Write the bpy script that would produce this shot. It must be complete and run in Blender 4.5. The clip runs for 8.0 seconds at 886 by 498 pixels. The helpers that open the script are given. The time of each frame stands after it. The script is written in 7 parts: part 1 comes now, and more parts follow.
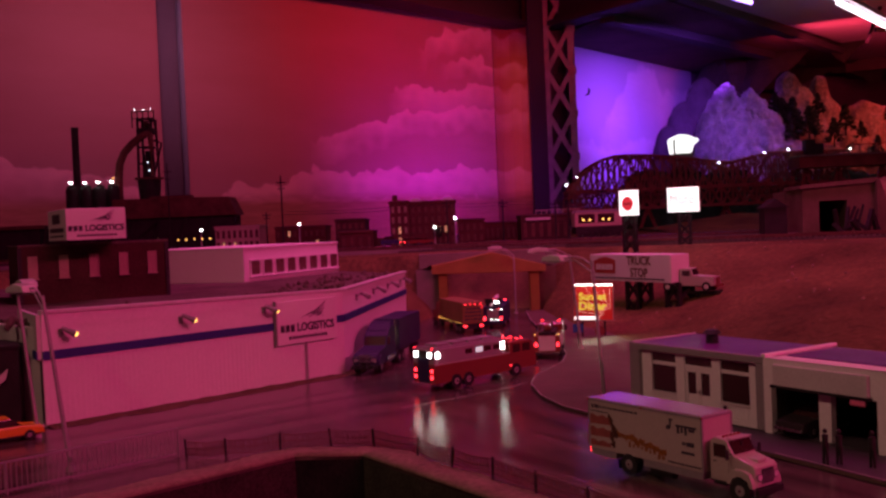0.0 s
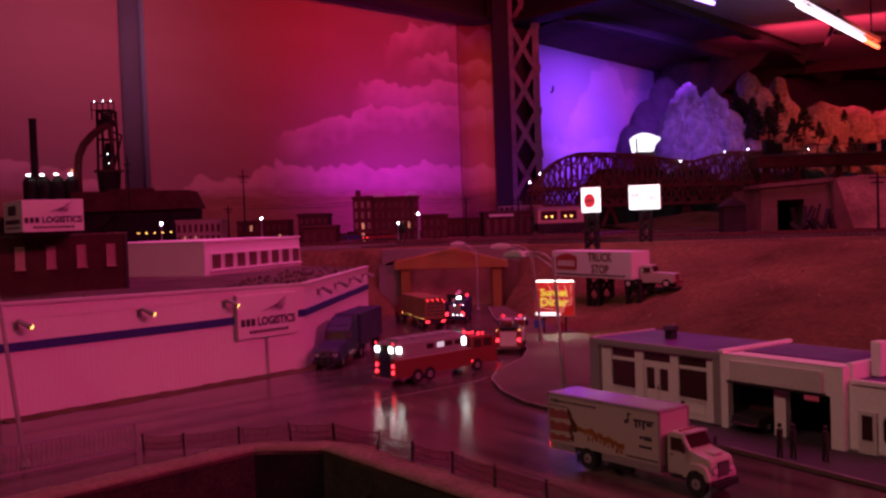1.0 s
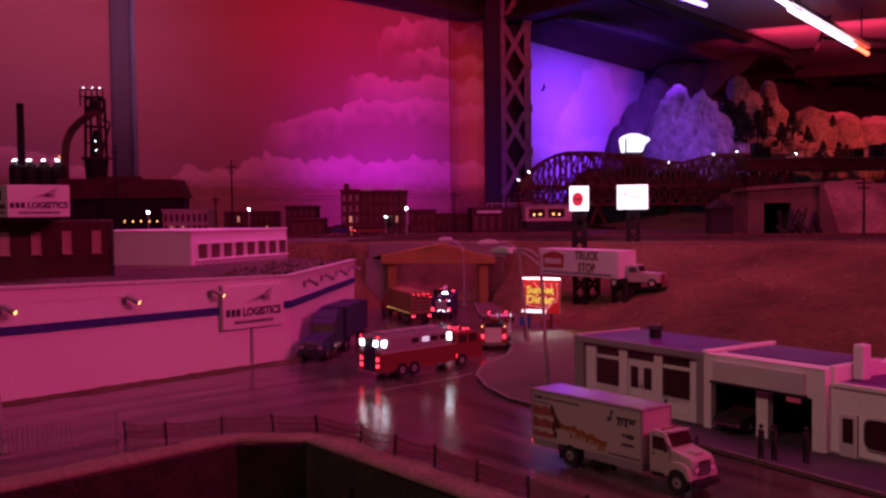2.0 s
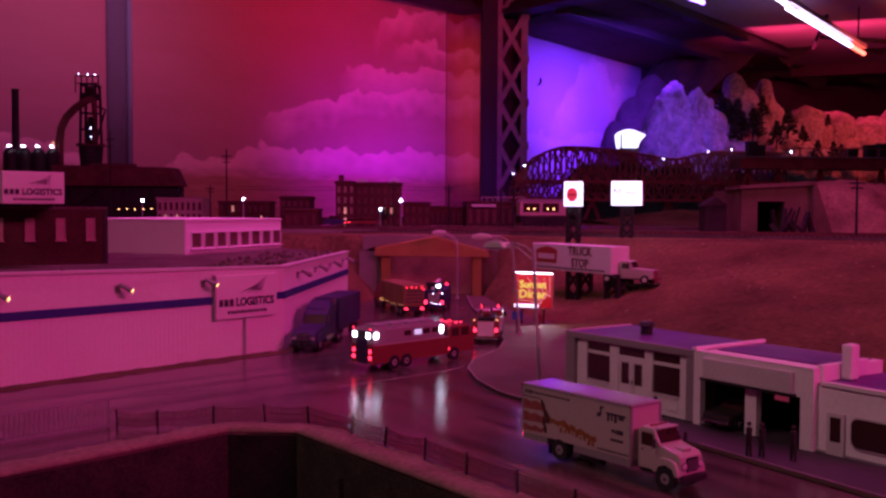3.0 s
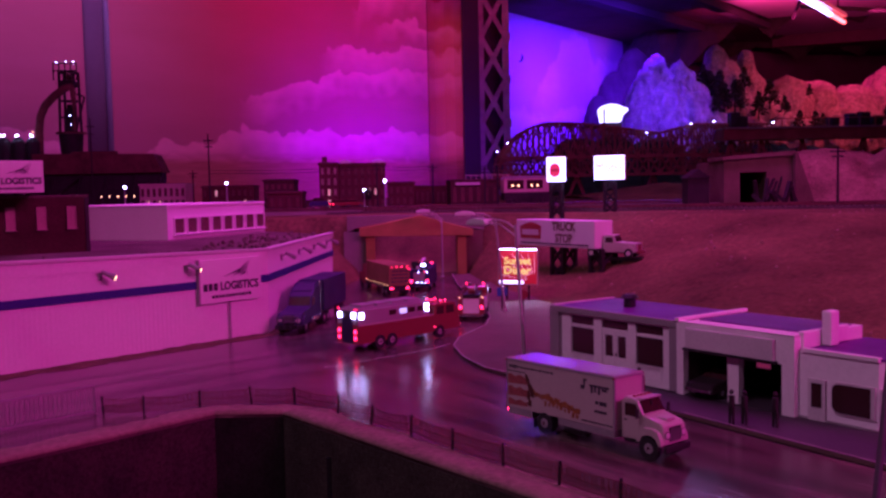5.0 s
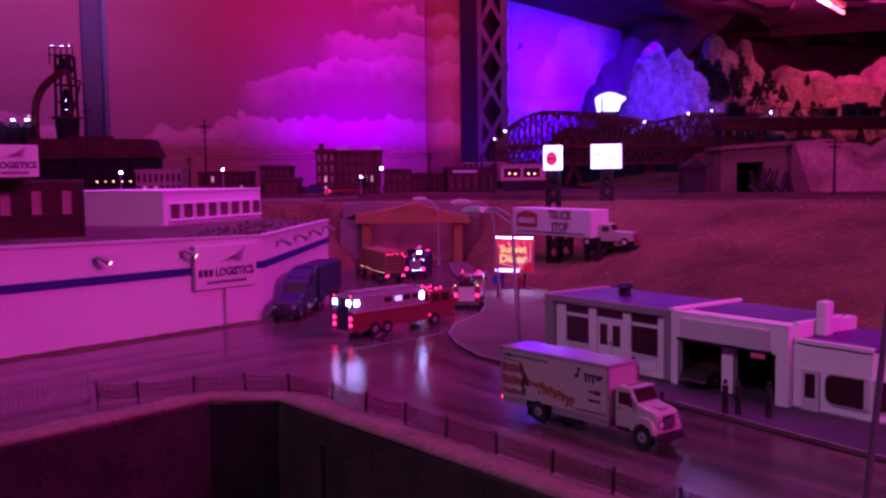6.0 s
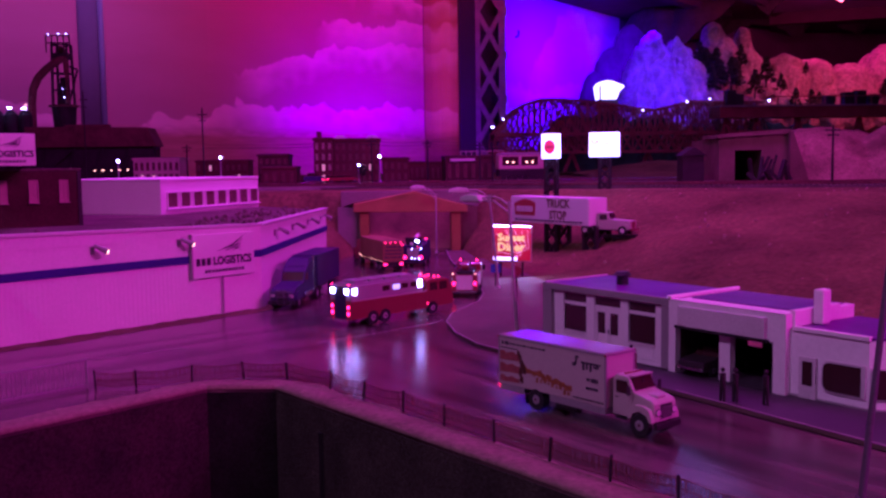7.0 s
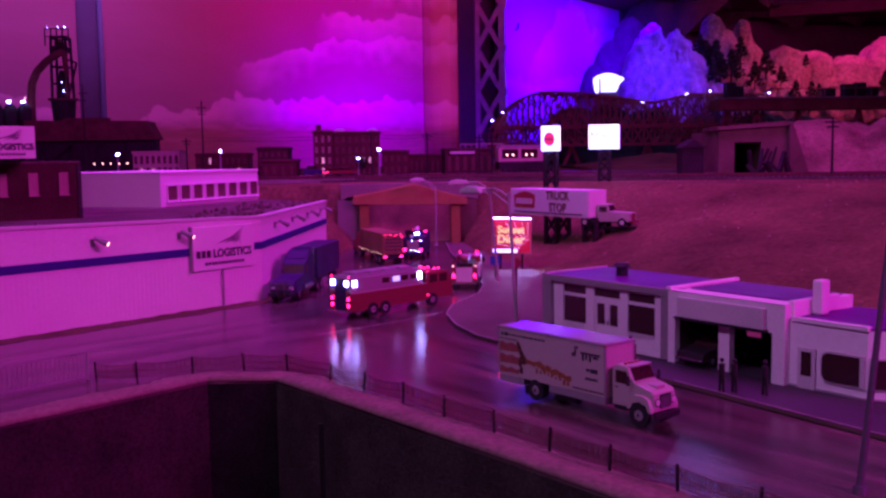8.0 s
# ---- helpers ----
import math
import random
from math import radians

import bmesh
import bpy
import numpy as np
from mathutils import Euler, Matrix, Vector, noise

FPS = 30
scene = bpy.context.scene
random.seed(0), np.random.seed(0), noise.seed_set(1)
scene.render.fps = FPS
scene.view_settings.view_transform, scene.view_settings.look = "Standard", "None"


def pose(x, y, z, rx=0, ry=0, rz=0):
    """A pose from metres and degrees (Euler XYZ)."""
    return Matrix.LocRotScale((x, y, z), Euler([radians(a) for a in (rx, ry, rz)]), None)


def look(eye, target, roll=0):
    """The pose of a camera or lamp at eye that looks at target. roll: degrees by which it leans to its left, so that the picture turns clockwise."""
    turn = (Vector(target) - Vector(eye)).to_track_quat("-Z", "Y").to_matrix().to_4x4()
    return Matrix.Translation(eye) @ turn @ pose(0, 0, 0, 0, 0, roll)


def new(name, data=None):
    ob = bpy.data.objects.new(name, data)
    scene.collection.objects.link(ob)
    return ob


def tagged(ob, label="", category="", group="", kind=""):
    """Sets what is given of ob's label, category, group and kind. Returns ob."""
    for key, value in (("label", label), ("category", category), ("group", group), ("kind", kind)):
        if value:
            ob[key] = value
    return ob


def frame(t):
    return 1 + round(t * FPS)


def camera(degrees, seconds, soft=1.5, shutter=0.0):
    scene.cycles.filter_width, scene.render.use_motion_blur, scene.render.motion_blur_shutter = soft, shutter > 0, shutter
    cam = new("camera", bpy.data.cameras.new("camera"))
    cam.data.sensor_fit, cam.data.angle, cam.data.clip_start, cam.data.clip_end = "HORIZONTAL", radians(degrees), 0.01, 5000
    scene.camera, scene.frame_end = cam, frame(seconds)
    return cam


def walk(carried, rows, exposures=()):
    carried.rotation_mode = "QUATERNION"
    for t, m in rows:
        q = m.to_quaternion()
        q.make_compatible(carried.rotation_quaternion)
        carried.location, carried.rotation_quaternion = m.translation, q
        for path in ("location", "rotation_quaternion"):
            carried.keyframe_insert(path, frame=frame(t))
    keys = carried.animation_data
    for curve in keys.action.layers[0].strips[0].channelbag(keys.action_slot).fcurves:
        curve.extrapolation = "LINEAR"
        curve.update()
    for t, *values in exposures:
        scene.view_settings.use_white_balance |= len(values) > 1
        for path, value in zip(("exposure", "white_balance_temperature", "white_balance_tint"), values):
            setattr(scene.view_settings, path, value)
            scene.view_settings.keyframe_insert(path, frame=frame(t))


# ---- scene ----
cam = camera(49.7, 8.0, soft=2.6)
PATH = [
    (0, (0.008, -0.042, 0.129), (-0.002, 1.957, 0.082), -2.5),
    (0.5, (0.009, -0.043, 0.128), (0.034, 1.957, 0.078), -2.6),
    (1, (0.009, -0.042, 0.128), (0.075, 1.957, 0.07), -2.0),
    (1.5, (0.009, -0.041, 0.127), (0.093, 1.957, 0.064), -1.3),
    (3, (0.009, -0.044, 0.128), (0.114, 1.952, 0.045), 0.3),
    (3.5, (0.01, -0.044, 0.128), (0.123, 1.95, 0.034), 0.4),
    (4, (0.012, -0.044, 0.127), (0.131, 1.95, 0.025), -0.0),
    (4.5, (0.012, -0.044, 0.128), (0.136, 1.949, 0.013), -0.7),
    (5, (0.012, -0.045, 0.127), (0.144, 1.946, 0.001), -1.2),
    (6.5, (0.013, -0.044, 0.127), (0.154, 1.944, -0.038), -0.6),
    (7, (0.013, -0.044, 0.127), (0.155, 1.943, -0.049), -0.8),
    (7.5, (0.013, -0.045, 0.126), (0.157, 1.942, -0.058), -0.9),
    (8, (0.013, -0.045, 0.126), (0.155, 1.941, -0.064), -0.9),
]
walk(cam, [(t, look(eye, target, roll)) for t, eye, target, roll in PATH], exposures=[
(0.0, 0.06, 6600, -3), (3.5, 0.22, 5080, 42), (8.0, 0.46, 4540, 103)
])

# ---- world and light ----
world = bpy.data.worlds.new("hall")
scene.world = world
world.use_nodes = True
world.node_tree.nodes["Background"].inputs[0].default_value = (0.27, 0.17, 0.24, 1)
world.node_tree.nodes["Background"].inputs[1].default_value = 0.235


def area_lamp(name, eye, target, sx, sy, watts, colour, spread=170):
    data = bpy.data.lights.new(name, "AREA")
    data.shape, data.size, data.size_y = "RECTANGLE", sx, sy
    data.energy, data.color, data.spread = watts, colour, radians(spread)
    ob = new(name, data)
    ob.matrix_world = look(eye, target)
    return ob


# coloured strip lamps under the ceiling of the hall
area_lamp("strip_lamp_key", (1.45, -0.62, 0.98), (-0.18, 0.9, 0.02), 1.2, 0.12, 9.8, (1.0, 0.055, 0.27), 120)
area_lamp("strip_lamp_aisle", (-0.75, -0.45, 1.28), (0.62, 0.58, 0.0), 0.8, 0.12, 1.5, (1.0, 0.46, 0.40), 78)
area_lamp("strip_lamp_violet", (0.15, 1.15, 1.29), (0.0, 1.55, 0.0), 0.9, 0.10, 8.2, (1.0, 0.09, 0.46), 130)
area_lamp("strip_lamp_red", (0.40, 3.80, 1.12), (-0.19, 4.46, 0.95), 1.4, 0.06, 2.3, (1.0, 0.02, 0.05), 110)
area_lamp("strip_lamp_mural", (0.26, 4.10, 0.13), (-0.02, 4.62, 0.42), 0.7, 0.06, 1.5, (0.62, 0.02, 1.0), 110)
area_lamp("strip_lamp_orange", (0.375, 4.79, 0.62), (0.40, 4.92, 0.62), 0.03, 0.80, 0.15, (1.0, 0.17, 0.03), 120)
area_lamp("strip_lamp_left", (-0.85, 3.1, 1.12), (-1.25, 3.6, 0.7), 0.9, 0.06, 1.15, (1.0, 0.25, 0.55), 120)
area_lamp("strip_lamp_blue", (1.22, 4.68, 1.05), (1.26, 5.97, 0.64), 0.62, 0.08, 8.6, (0.30, 0.045, 1.0), 64)
area_lamp("strip_lamp_rock", (2.75, 4.0, 1.10), (2.45, 5.2, 0.5), 0.8, 0.08, 2.8, (1.0, 0.085, 0.065), 74)
area_lamp("strip_lamp_mountain", (1.25, 3.95, 0.95), (1.45, 4.9, 0.50), 0.4, 0.06, 0.75, (0.32, 0.08, 1.0), 44)
area_lamp("diner_board_lamp", (0.166, 0.985, 0.0195), (0.172, 0.945, 0.0), 0.036, 0.003, 0.012, (1.0, 0.88, 0.74), 170)
area_lamp("strip_lamp_ceiling", (2.45, 5.10, 1.00), (2.95, 6.1, 1.17), 1.2, 0.04, 6.0, (1.0, 0.04, 0.12), 165)


# ---- materials ----
def node(nt, kind, **values):
    n = nt.nodes.new(kind)
    for key, value in values.items():
        n.inputs[key.replace("_", " ")].default_value = value
    return n


def paint(name, colour, rough=0.7, metal=0.0, grain=120.0, vary=0.25, bump=0.3, depth=0.0004, stain=18.0, spec=0.4, second=None, clear=0.0):
    """A surface with grain and stains at two scales; second: the colour of the stains."""
    m = bpy.data.materials.new(name)
    m.use_nodes = True
    nt = m.node_tree
    b = nt.nodes["Principled BSDF"]
    co = nt.nodes.new("ShaderNodeTexCoord")
    fine = node(nt, "ShaderNodeTexNoise", Scale=grain * 6, Detail=6.0, Roughness=0.65)
    wide = node(nt, "ShaderNodeTexNoise", Scale=stain, Detail=5.0, Roughness=0.6)
    for n in (fine, wide):
        nt.links.new(co.outputs["Object"], n.inputs["Vector"])
    ramp = nt.nodes.new("ShaderNodeValToRGB")
    ramp.color_ramp.elements[0].position, ramp.color_ramp.elements[1].position = 0.35, 0.7
    low = second or tuple(c * (1 - vary) for c in colour)
    ramp.color_ramp.elements[0].color = (*colour, 1)
    ramp.color_ramp.elements[1].color = (*low, 1)
    nt.links.new(wide.outputs["Fac"], ramp.inputs["Fac"])
    mix = nt.nodes.new("ShaderNodeMix")
    mix.data_type, mix.blend_type = "RGBA", "MULTIPLY"
    mix.inputs["Factor"].default_value = 1.0
    tone = nt.nodes.new("ShaderNodeMapRange")
    tone.inputs["From Min"].default_value, tone.inputs["From Max"].default_value = 0.3, 0.7
    tone.inputs["To Min"].default_value, tone.inputs["To Max"].default_value = 1 - vary, 1 + vary * 0.4
    nt.links.new(fine.outputs["Fac"], tone.inputs["Value"])
    nt.links.new(ramp.outputs["Color"], mix.inputs["A"])
    nt.links.new(tone.outputs["Result"], mix.inputs["B"])
    nt.links.new(mix.outputs["Result"], b.inputs["Base Color"])
    rr = nt.nodes.new("ShaderNodeMapRange")
    rr.inputs["To Min"].default_value, rr.inputs["To Max"].default_value = max(0.03, rough - 0.12), min(1.0, rough + 0.12)
    nt.links.new(wide.outputs["Fac"], rr.inputs["Value"])
    nt.links.new(rr.outputs["Result"], b.inputs["Roughness"])
    b.inputs["Metallic"].default_value = metal
    b.inputs["Specular IOR Level"].default_value = spec
    b.inputs["Coat Weight"].default_value = clear
    bp = nt.nodes.new("ShaderNodeBump")
    bp.inputs["Strength"].default_value, bp.inputs["Distance"].default_value = bump, depth
    nt.links.new(fine.outputs["Fac"], bp.inputs["Height"])
    nt.links.new(bp.outputs["Normal"], b.inputs["Normal"])
    return m


def lit(name, colour, strength):
    m = bpy.data.materials.new(name)
    m.use_nodes = True
    b = m.node_tree.nodes["Principled BSDF"]
    b.inputs["Base Color"].default_value = (*colour, 1)
    b.inputs["Emission Color"].default_value = (*colour, 1)
    b.inputs["Emission Strength"].default_value = strength
    return m


def glass_dark(name, colour=(0.02, 0.02, 0.022), rough=0.08):
    return paint(name, colour, rough=rough, vary=0.1, bump=0.02, spec=0.6)


M = dict(
    asphalt=paint("wet_asphalt", (0.098, 0.062, 0.056), rough=0.22, grain=160, vary=0.3, bump=0.12, depth=0.00025, stain=9, spec=0.32, second=(0.045, 0.034, 0.034)),
    asphalt_old=paint("old_dark_asphalt", (0.055, 0.045, 0.055), rough=0.6, grain=160, vary=0.3, bump=0.3, stain=20),
    dirt=paint("dusty_dirt", (0.34, 0.23, 0.17), rough=0.95, grain=60, vary=0.4, bump=0.8, depth=0.0015, stain=14, spec=0.15, second=(0.22, 0.15, 0.11)),
    foot_dirt=paint("brown_foot_dirt", (0.16, 0.095, 0.065), rough=0.95, grain=60, vary=0.4, bump=0.8, depth=0.001, stain=40, spec=0.1),
    hill=paint("sandy_hill", (0.19, 0.115, 0.050), rough=0.95, grain=30, vary=0.45, bump=0.9, depth=0.002, stain=9, spec=0.1, second=(0.080, 0.048, 0.022)),
    ballast=paint("track_ballast", (0.16, 0.12, 0.11), rough=0.95, grain=90, vary=0.5, bump=0.9, depth=0.0015, stain=12, spec=0.1),
    pavement=paint("pavement_concrete", (0.125, 0.082, 0.065), rough=0.8, grain=110, vary=0.25, bump=0.3, stain=20, spec=0.3),
    white_wall=paint("white_render", (0.78, 0.75, 0.74), rough=0.75, grain=70, vary=0.08, bump=0.15, stain=10, spec=0.25, second=(0.70, 0.66, 0.65)),
    blue=paint("blue_band", (0.03, 0.04, 0.22), rough=0.6, vary=0.2),
    roof=paint("roof_felt", (0.15, 0.105, 0.095), rough=1.0, spec=0.1, grain=50, vary=0.4, bump=0.6, depth=0.001),
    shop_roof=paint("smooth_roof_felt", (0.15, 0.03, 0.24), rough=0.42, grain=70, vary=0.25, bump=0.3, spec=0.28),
    brick=paint("dark_red_brick", (0.080, 0.028, 0.024), rough=0.85, grain=60, vary=0.4, bump=0.5, stain=30),
    brick_far=paint("red_brick", (0.115, 0.030, 0.027), rough=0.85, grain=40, vary=0.4, bump=0.4, stain=20),
    cream=paint("cream_frame", (0.50, 0.38, 0.30), rough=0.7, vary=0.2),
    grey=paint("grey_paint", (0.30, 0.27, 0.28), rough=0.6, vary=0.2),
    pale=paint("pale_grey_paint", (0.62, 0.58, 0.57), rough=0.6, vary=0.15),
    dark=paint("black_plastic", (0.02, 0.02, 0.02), rough=0.5, vary=0.3),
    soot=paint("sooty_steel", (0.035, 0.028, 0.028), rough=0.7, metal=0.3, vary=0.5, stain=25),
    rust=paint("rusty_steel", (0.16, 0.055, 0.045), rough=0.75, metal=0.2, vary=0.5, stain=30),
    bridge=paint("red_oxide_steel", (0.26, 0.07, 0.06), rough=0.6, metal=0.2, vary=0.4),
    glass=glass_dark("dark_glass", (0.045, 0.018, 0.018), 0.12),
    amber=paint("yellow_ochre_paint", (0.36, 0.20, 0.055), rough=0.7, vary=0.25, stain=30),
    bank=paint("brown_bank_earth", (0.33, 0.21, 0.13), rough=0.95, grain=40, vary=0.45, bump=0.9, depth=0.002, stain=14, spec=0.1, second=(0.12, 0.075, 0.045)),
    tunnel_stone=paint("brown_tunnel_stone", (0.19, 0.125, 0.09), rough=0.9, vary=0.4, stain=20, bump=0.6, depth=0.001, spec=0.15),
    concrete=paint("grey_concrete", (0.23, 0.19, 0.18), rough=0.85, vary=0.3, stain=15, bump=0.4),
    rock=paint("pale_rock", (0.50, 0.34, 0.33), rough=0.95, grain=8, vary=0.5, bump=1.0, depth=0.015, stain=9, spec=0.1),
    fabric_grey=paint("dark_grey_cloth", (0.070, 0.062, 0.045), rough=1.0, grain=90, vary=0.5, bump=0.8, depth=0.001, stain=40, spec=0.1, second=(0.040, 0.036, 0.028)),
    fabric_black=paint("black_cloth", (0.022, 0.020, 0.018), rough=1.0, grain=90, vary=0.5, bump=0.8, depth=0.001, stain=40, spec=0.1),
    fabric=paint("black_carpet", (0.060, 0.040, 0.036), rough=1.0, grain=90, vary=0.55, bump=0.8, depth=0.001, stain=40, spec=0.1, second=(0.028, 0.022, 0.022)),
    steel=paint("painted_steel", (0.10, 0.09, 0.12), rough=0.5, metal=0.3, vary=0.3),
    beam=paint("dark_beam_paint", (0.028, 0.022, 0.028), rough=0.7, vary=0.3, stain=3),
    ceiling=paint("white_ceiling", (0.55, 0.50, 0.50), rough=0.9, vary=0.15, stain=2),
    night=paint("dark_violet_wall_paint", (0.10, 0.055, 0.09), rough=0.95, vary=0.4, stain=3, spec=0.1),
    hall=paint("bounce_hall_wall", (0.26, 0.22, 0.22), rough=0.9, vary=0.2, stain=2),
    line=paint("worn_road_line", (0.36, 0.31, 0.29), rough=0.6, vary=0.4, stain=60),
    tunnel_lining=paint("grimy_ochre_render", (0.52, 0.34, 0.17), rough=0.8, vary=0.4, stain=30, second=(0.30, 0.18, 0.11)),
    sand=paint("pale_dust_edge", (0.28, 0.19, 0.15), rough=0.95, grain=50, vary=0.35, bump=0.8, depth=0.001, stain=20, spec=0.1),
    dark_pole=paint("dark_lamp_post", (0.14, 0.12, 0.15), rough=0.5, metal=0.3, vary=0.25),
    pole=paint("grey_lamp_post", (0.42, 0.40, 0.40), rough=0.5, metal=0.4, vary=0.2),
    green=paint("dark_foliage", (0.025, 0.03, 0.018), rough=0.9, vary=0.5),
    rubber=paint("tyre_rubber", (0.02, 0.02, 0.02), rough=0.8, vary=0.2),
    chrome=paint("chrome_trim", (0.7, 0.7, 0.7), rough=0.2, metal=1.0, vary=0.1),
    fire=paint("fire_red_paint", (0.21, 0.040, 0.032), rough=0.3, vary=0.1, bump=0.03, spec=0.5, clear=0.4),
    truck_white=paint("white_truck_paint", (0.46, 0.40, 0.36), rough=0.3, vary=0.08, bump=0.05, spec=0.5),
    roof_gloss=paint("glossy_roof_sheet", (0.46, 0.40, 0.40), rough=0.20, vary=0.10, bump=0.05, spec=0.6, clear=0.4),
    lens_red=paint("red_lens", (0.30, 0.03, 0.02), rough=0.25, vary=0.1),
    body_pale=paint("silver_white_body", (0.30, 0.25, 0.26), rough=0.35, vary=0.1, bump=0.04, spec=0.5),
    navy=paint("navy_truck_paint", (0.028, 0.024, 0.090), rough=0.5, vary=0.2, bump=0.05, spec=0.3),
    ochre=paint("yellow_brown_tarp", (0.26, 0.145, 0.060), rough=0.7, vary=0.25),
    taxi=paint("orange_yellow_paint", (0.75, 0.32, 0.02), rough=0.3, vary=0.08, bump=0.03, clear=0.4),
    letter=paint("dark_lettering", (0.05, 0.04, 0.06), rough=0.6, vary=0.1),
    letter_brown=paint("brown_lettering", (0.16, 0.075, 0.055), rough=0.6, vary=0.1),
    letter_red=paint("brick_red_lettering", (0.40, 0.06, 0.05), rough=0.6, vary=0.1),
    board=paint("white_sign_board", (0.75, 0.70, 0.72), rough=0.6, vary=0.06),
    lamp_white=lit("lamp_white", (0.85, 0.92, 1.0), 10.0),
    lamp_hot=lit("floodlight_white", (0.92, 0.92, 0.95), 13.0),
    lamp_red=lit("lamp_red", (1.0, 0.02, 0.04), 7.0),
    tail_red=lit("tail_lamp_red", (1.0, 0.02, 0.03), 30.0),
    lamp_amber=lit("lamp_amber", (1.0, 0.5, 0.12), 3.0),
    sign_white=lit("lit_sign_white", (1.0, 0.95, 1.0), 1.3),
    tube=lit("fluorescent_tube", (1.0, 0.75, 0.95), 5.0),
    tube_red=lit("red_tube_end", (1.0, 0.10, 0.04), 6.0),
    window_lit=lit("lit_window", (1.0, 0.55, 0.30), 0.35),
    diner_red=lit("lit_sign_red", (0.55, 0.02, 0.02), 0.20),
    diner_yellow=lit("lit_sign_yellow", (0.85, 0.80, 0.10), 0.52),
)



def road_streaks(m):
    """Faint streaks along the way the wheels run, bending round the corner of the table."""
    nt = m.node_tree
    b = nt.nodes["Principled BSDF"]
    co = nt.nodes.new("ShaderNodeTexCoord")

    def along_normal(n, offset):
        dot = nt.nodes.new("ShaderNodeVectorMath")
        dot.operation, dot.inputs[1].default_value = "DOT_PRODUCT", n
        nt.links.new(co.outputs["Object"], dot.inputs[0])
        sub = nt.nodes.new("ShaderNodeMath")
        sub.operation, sub.inputs[1].default_value = "SUBTRACT", offset
        nt.links.new(dot.outputs["Value"], sub.inputs[0])
        return sub.outputs[0]

    bend = nt.nodes.new("ShaderNodeMath")
    bend.operation, bend.inputs[2].default_value = "SMOOTH_MAX", 0.08
    nt.links.new(along_normal((-0.66, 0.75, 0), 0.433), bend.inputs[0])
    nt.links.new(along_normal((0.851, 0.526, 0), 0.2395), bend.inputs[1])
    way = nt.nodes.new("ShaderNodeCombineXYZ")
    nt.links.new(bend.outputs[0], way.inputs[0])
    nt.links.new(along_normal((0.08, -0.05, 0), 0.0), way.inputs[1])
    fine = node(nt, "ShaderNodeTexNoise", Scale=62.0, Detail=5.0, Roughness=0.6)
    nt.links.new(way.outputs[0], fine.inputs["Vector"])
    tone = nt.nodes.new("ShaderNodeMapRange")
    tone.inputs["From Min"].default_value, tone.inputs["From Max"].default_value = 0.36, 0.64
    tone.inputs["To Min"].default_value, tone.inputs["To Max"].default_value = 0.45, 1.9
    nt.links.new(fine.outputs["Fac"], tone.inputs["Value"])
    mix = nt.nodes.new("ShaderNodeMix")
    mix.data_type, mix.blend_type = "RGBA", "MULTIPLY"
    mix.inputs["Factor"].default_value = 1.0
    old = b.inputs["Base Color"].links[0].from_socket
    nt.links.new(old, mix.inputs["A"])
    nt.links.new(tone.outputs["Result"], mix.inputs["B"])
    nt.links.new(mix.outputs["Result"], b.inputs["Base Color"])


road_streaks(M["asphalt"])

# ---- building helpers ----
S = 1 / 96  # model scale


def box(bm, x0, x1, y0, y1, z0, z1, bevel=0.0):
    made = bmesh.ops.create_cube(bm, size=1)["verts"]
    for v in made:
        v.co = Vector(((x0 + x1) / 2 + v.co.x * (x1 - x0), (y0 + y1) / 2 + v.co.y * (y1 - y0), (z0 + z1) / 2 + v.co.z * (z1 - z0)))
    if bevel:
        edges = list({e for v in made for e in v.link_edges})
        bmesh.ops.bevel(bm, geom=edges, offset=bevel, segments=2, affect="EDGES", profile=0.6)
    return bm


def rod(bm, a, b, r0, r1=None, n=8):
    a, b = Vector(a), Vector(b)
    d = b - a
    m = Matrix.Translation((a + b) / 2) @ d.to_track_quat("Z", "Y").to_matrix().to_4x4()
    bmesh.ops.create_cone(bm, cap_ends=True, segments=n, radius1=r0, radius2=r0 if r1 is None else r1, depth=d.length, matrix=m)
    return bm


def bar(bm, a, b, w, h=None):
    """A square bar from a to b."""
    a, b = Vector(a), Vector(b)
    d = b - a
    m = Matrix.Translation((a + b) / 2) @ d.to_track_quat("Z", "Y").to_matrix().to_4x4() @ Matrix.Diagonal((w, h or w, d.length, 1))
    bmesh.ops.create_cube(bm, size=1, matrix=m)
    return bm


def prism(bm, outline, z0, z1):
    """An outline in x, y extruded from z0 to z1."""
    low = [bm.verts.new((x, y, z0)) for x, y in outline]
    high = [bm.verts.new((x, y, z1)) for x, y in outline]
    n = len(outline)
    bm.faces.new(list(reversed(low)))
    bm.faces.new(high)
    for i in range(n):
        bm.faces.new((low[i], low[(i + 1) % n], high[(i + 1) % n], high[i]))
    bmesh.ops.recalc_face_normals(bm, faces=bm.faces)
    return bm


def profile(bm, outline, y0, y1, bevel=0.0):
    """An outline in x, z extruded along y."""
    a = [bm.verts.new((x, y0, z)) for x, z in outline]
    b = [bm.verts.new((x, y1, z)) for x, z in outline]
    n = len(outline)
    faces = [bm.faces.new(a), bm.faces.new(list(reversed(b)))]
    for i in range(n):
        faces.append(bm.faces.new((a[i], b[i], b[(i + 1) % n], a[(i + 1) % n])))
    bmesh.ops.recalc_face_normals(bm, faces=faces)
    if bevel:
        edges = list({e for f in faces for e in f.edges})
        bmesh.ops.bevel(bm, geom=edges, offset=bevel, segments=2, affect="EDGES", profile=0.6)
    return bm


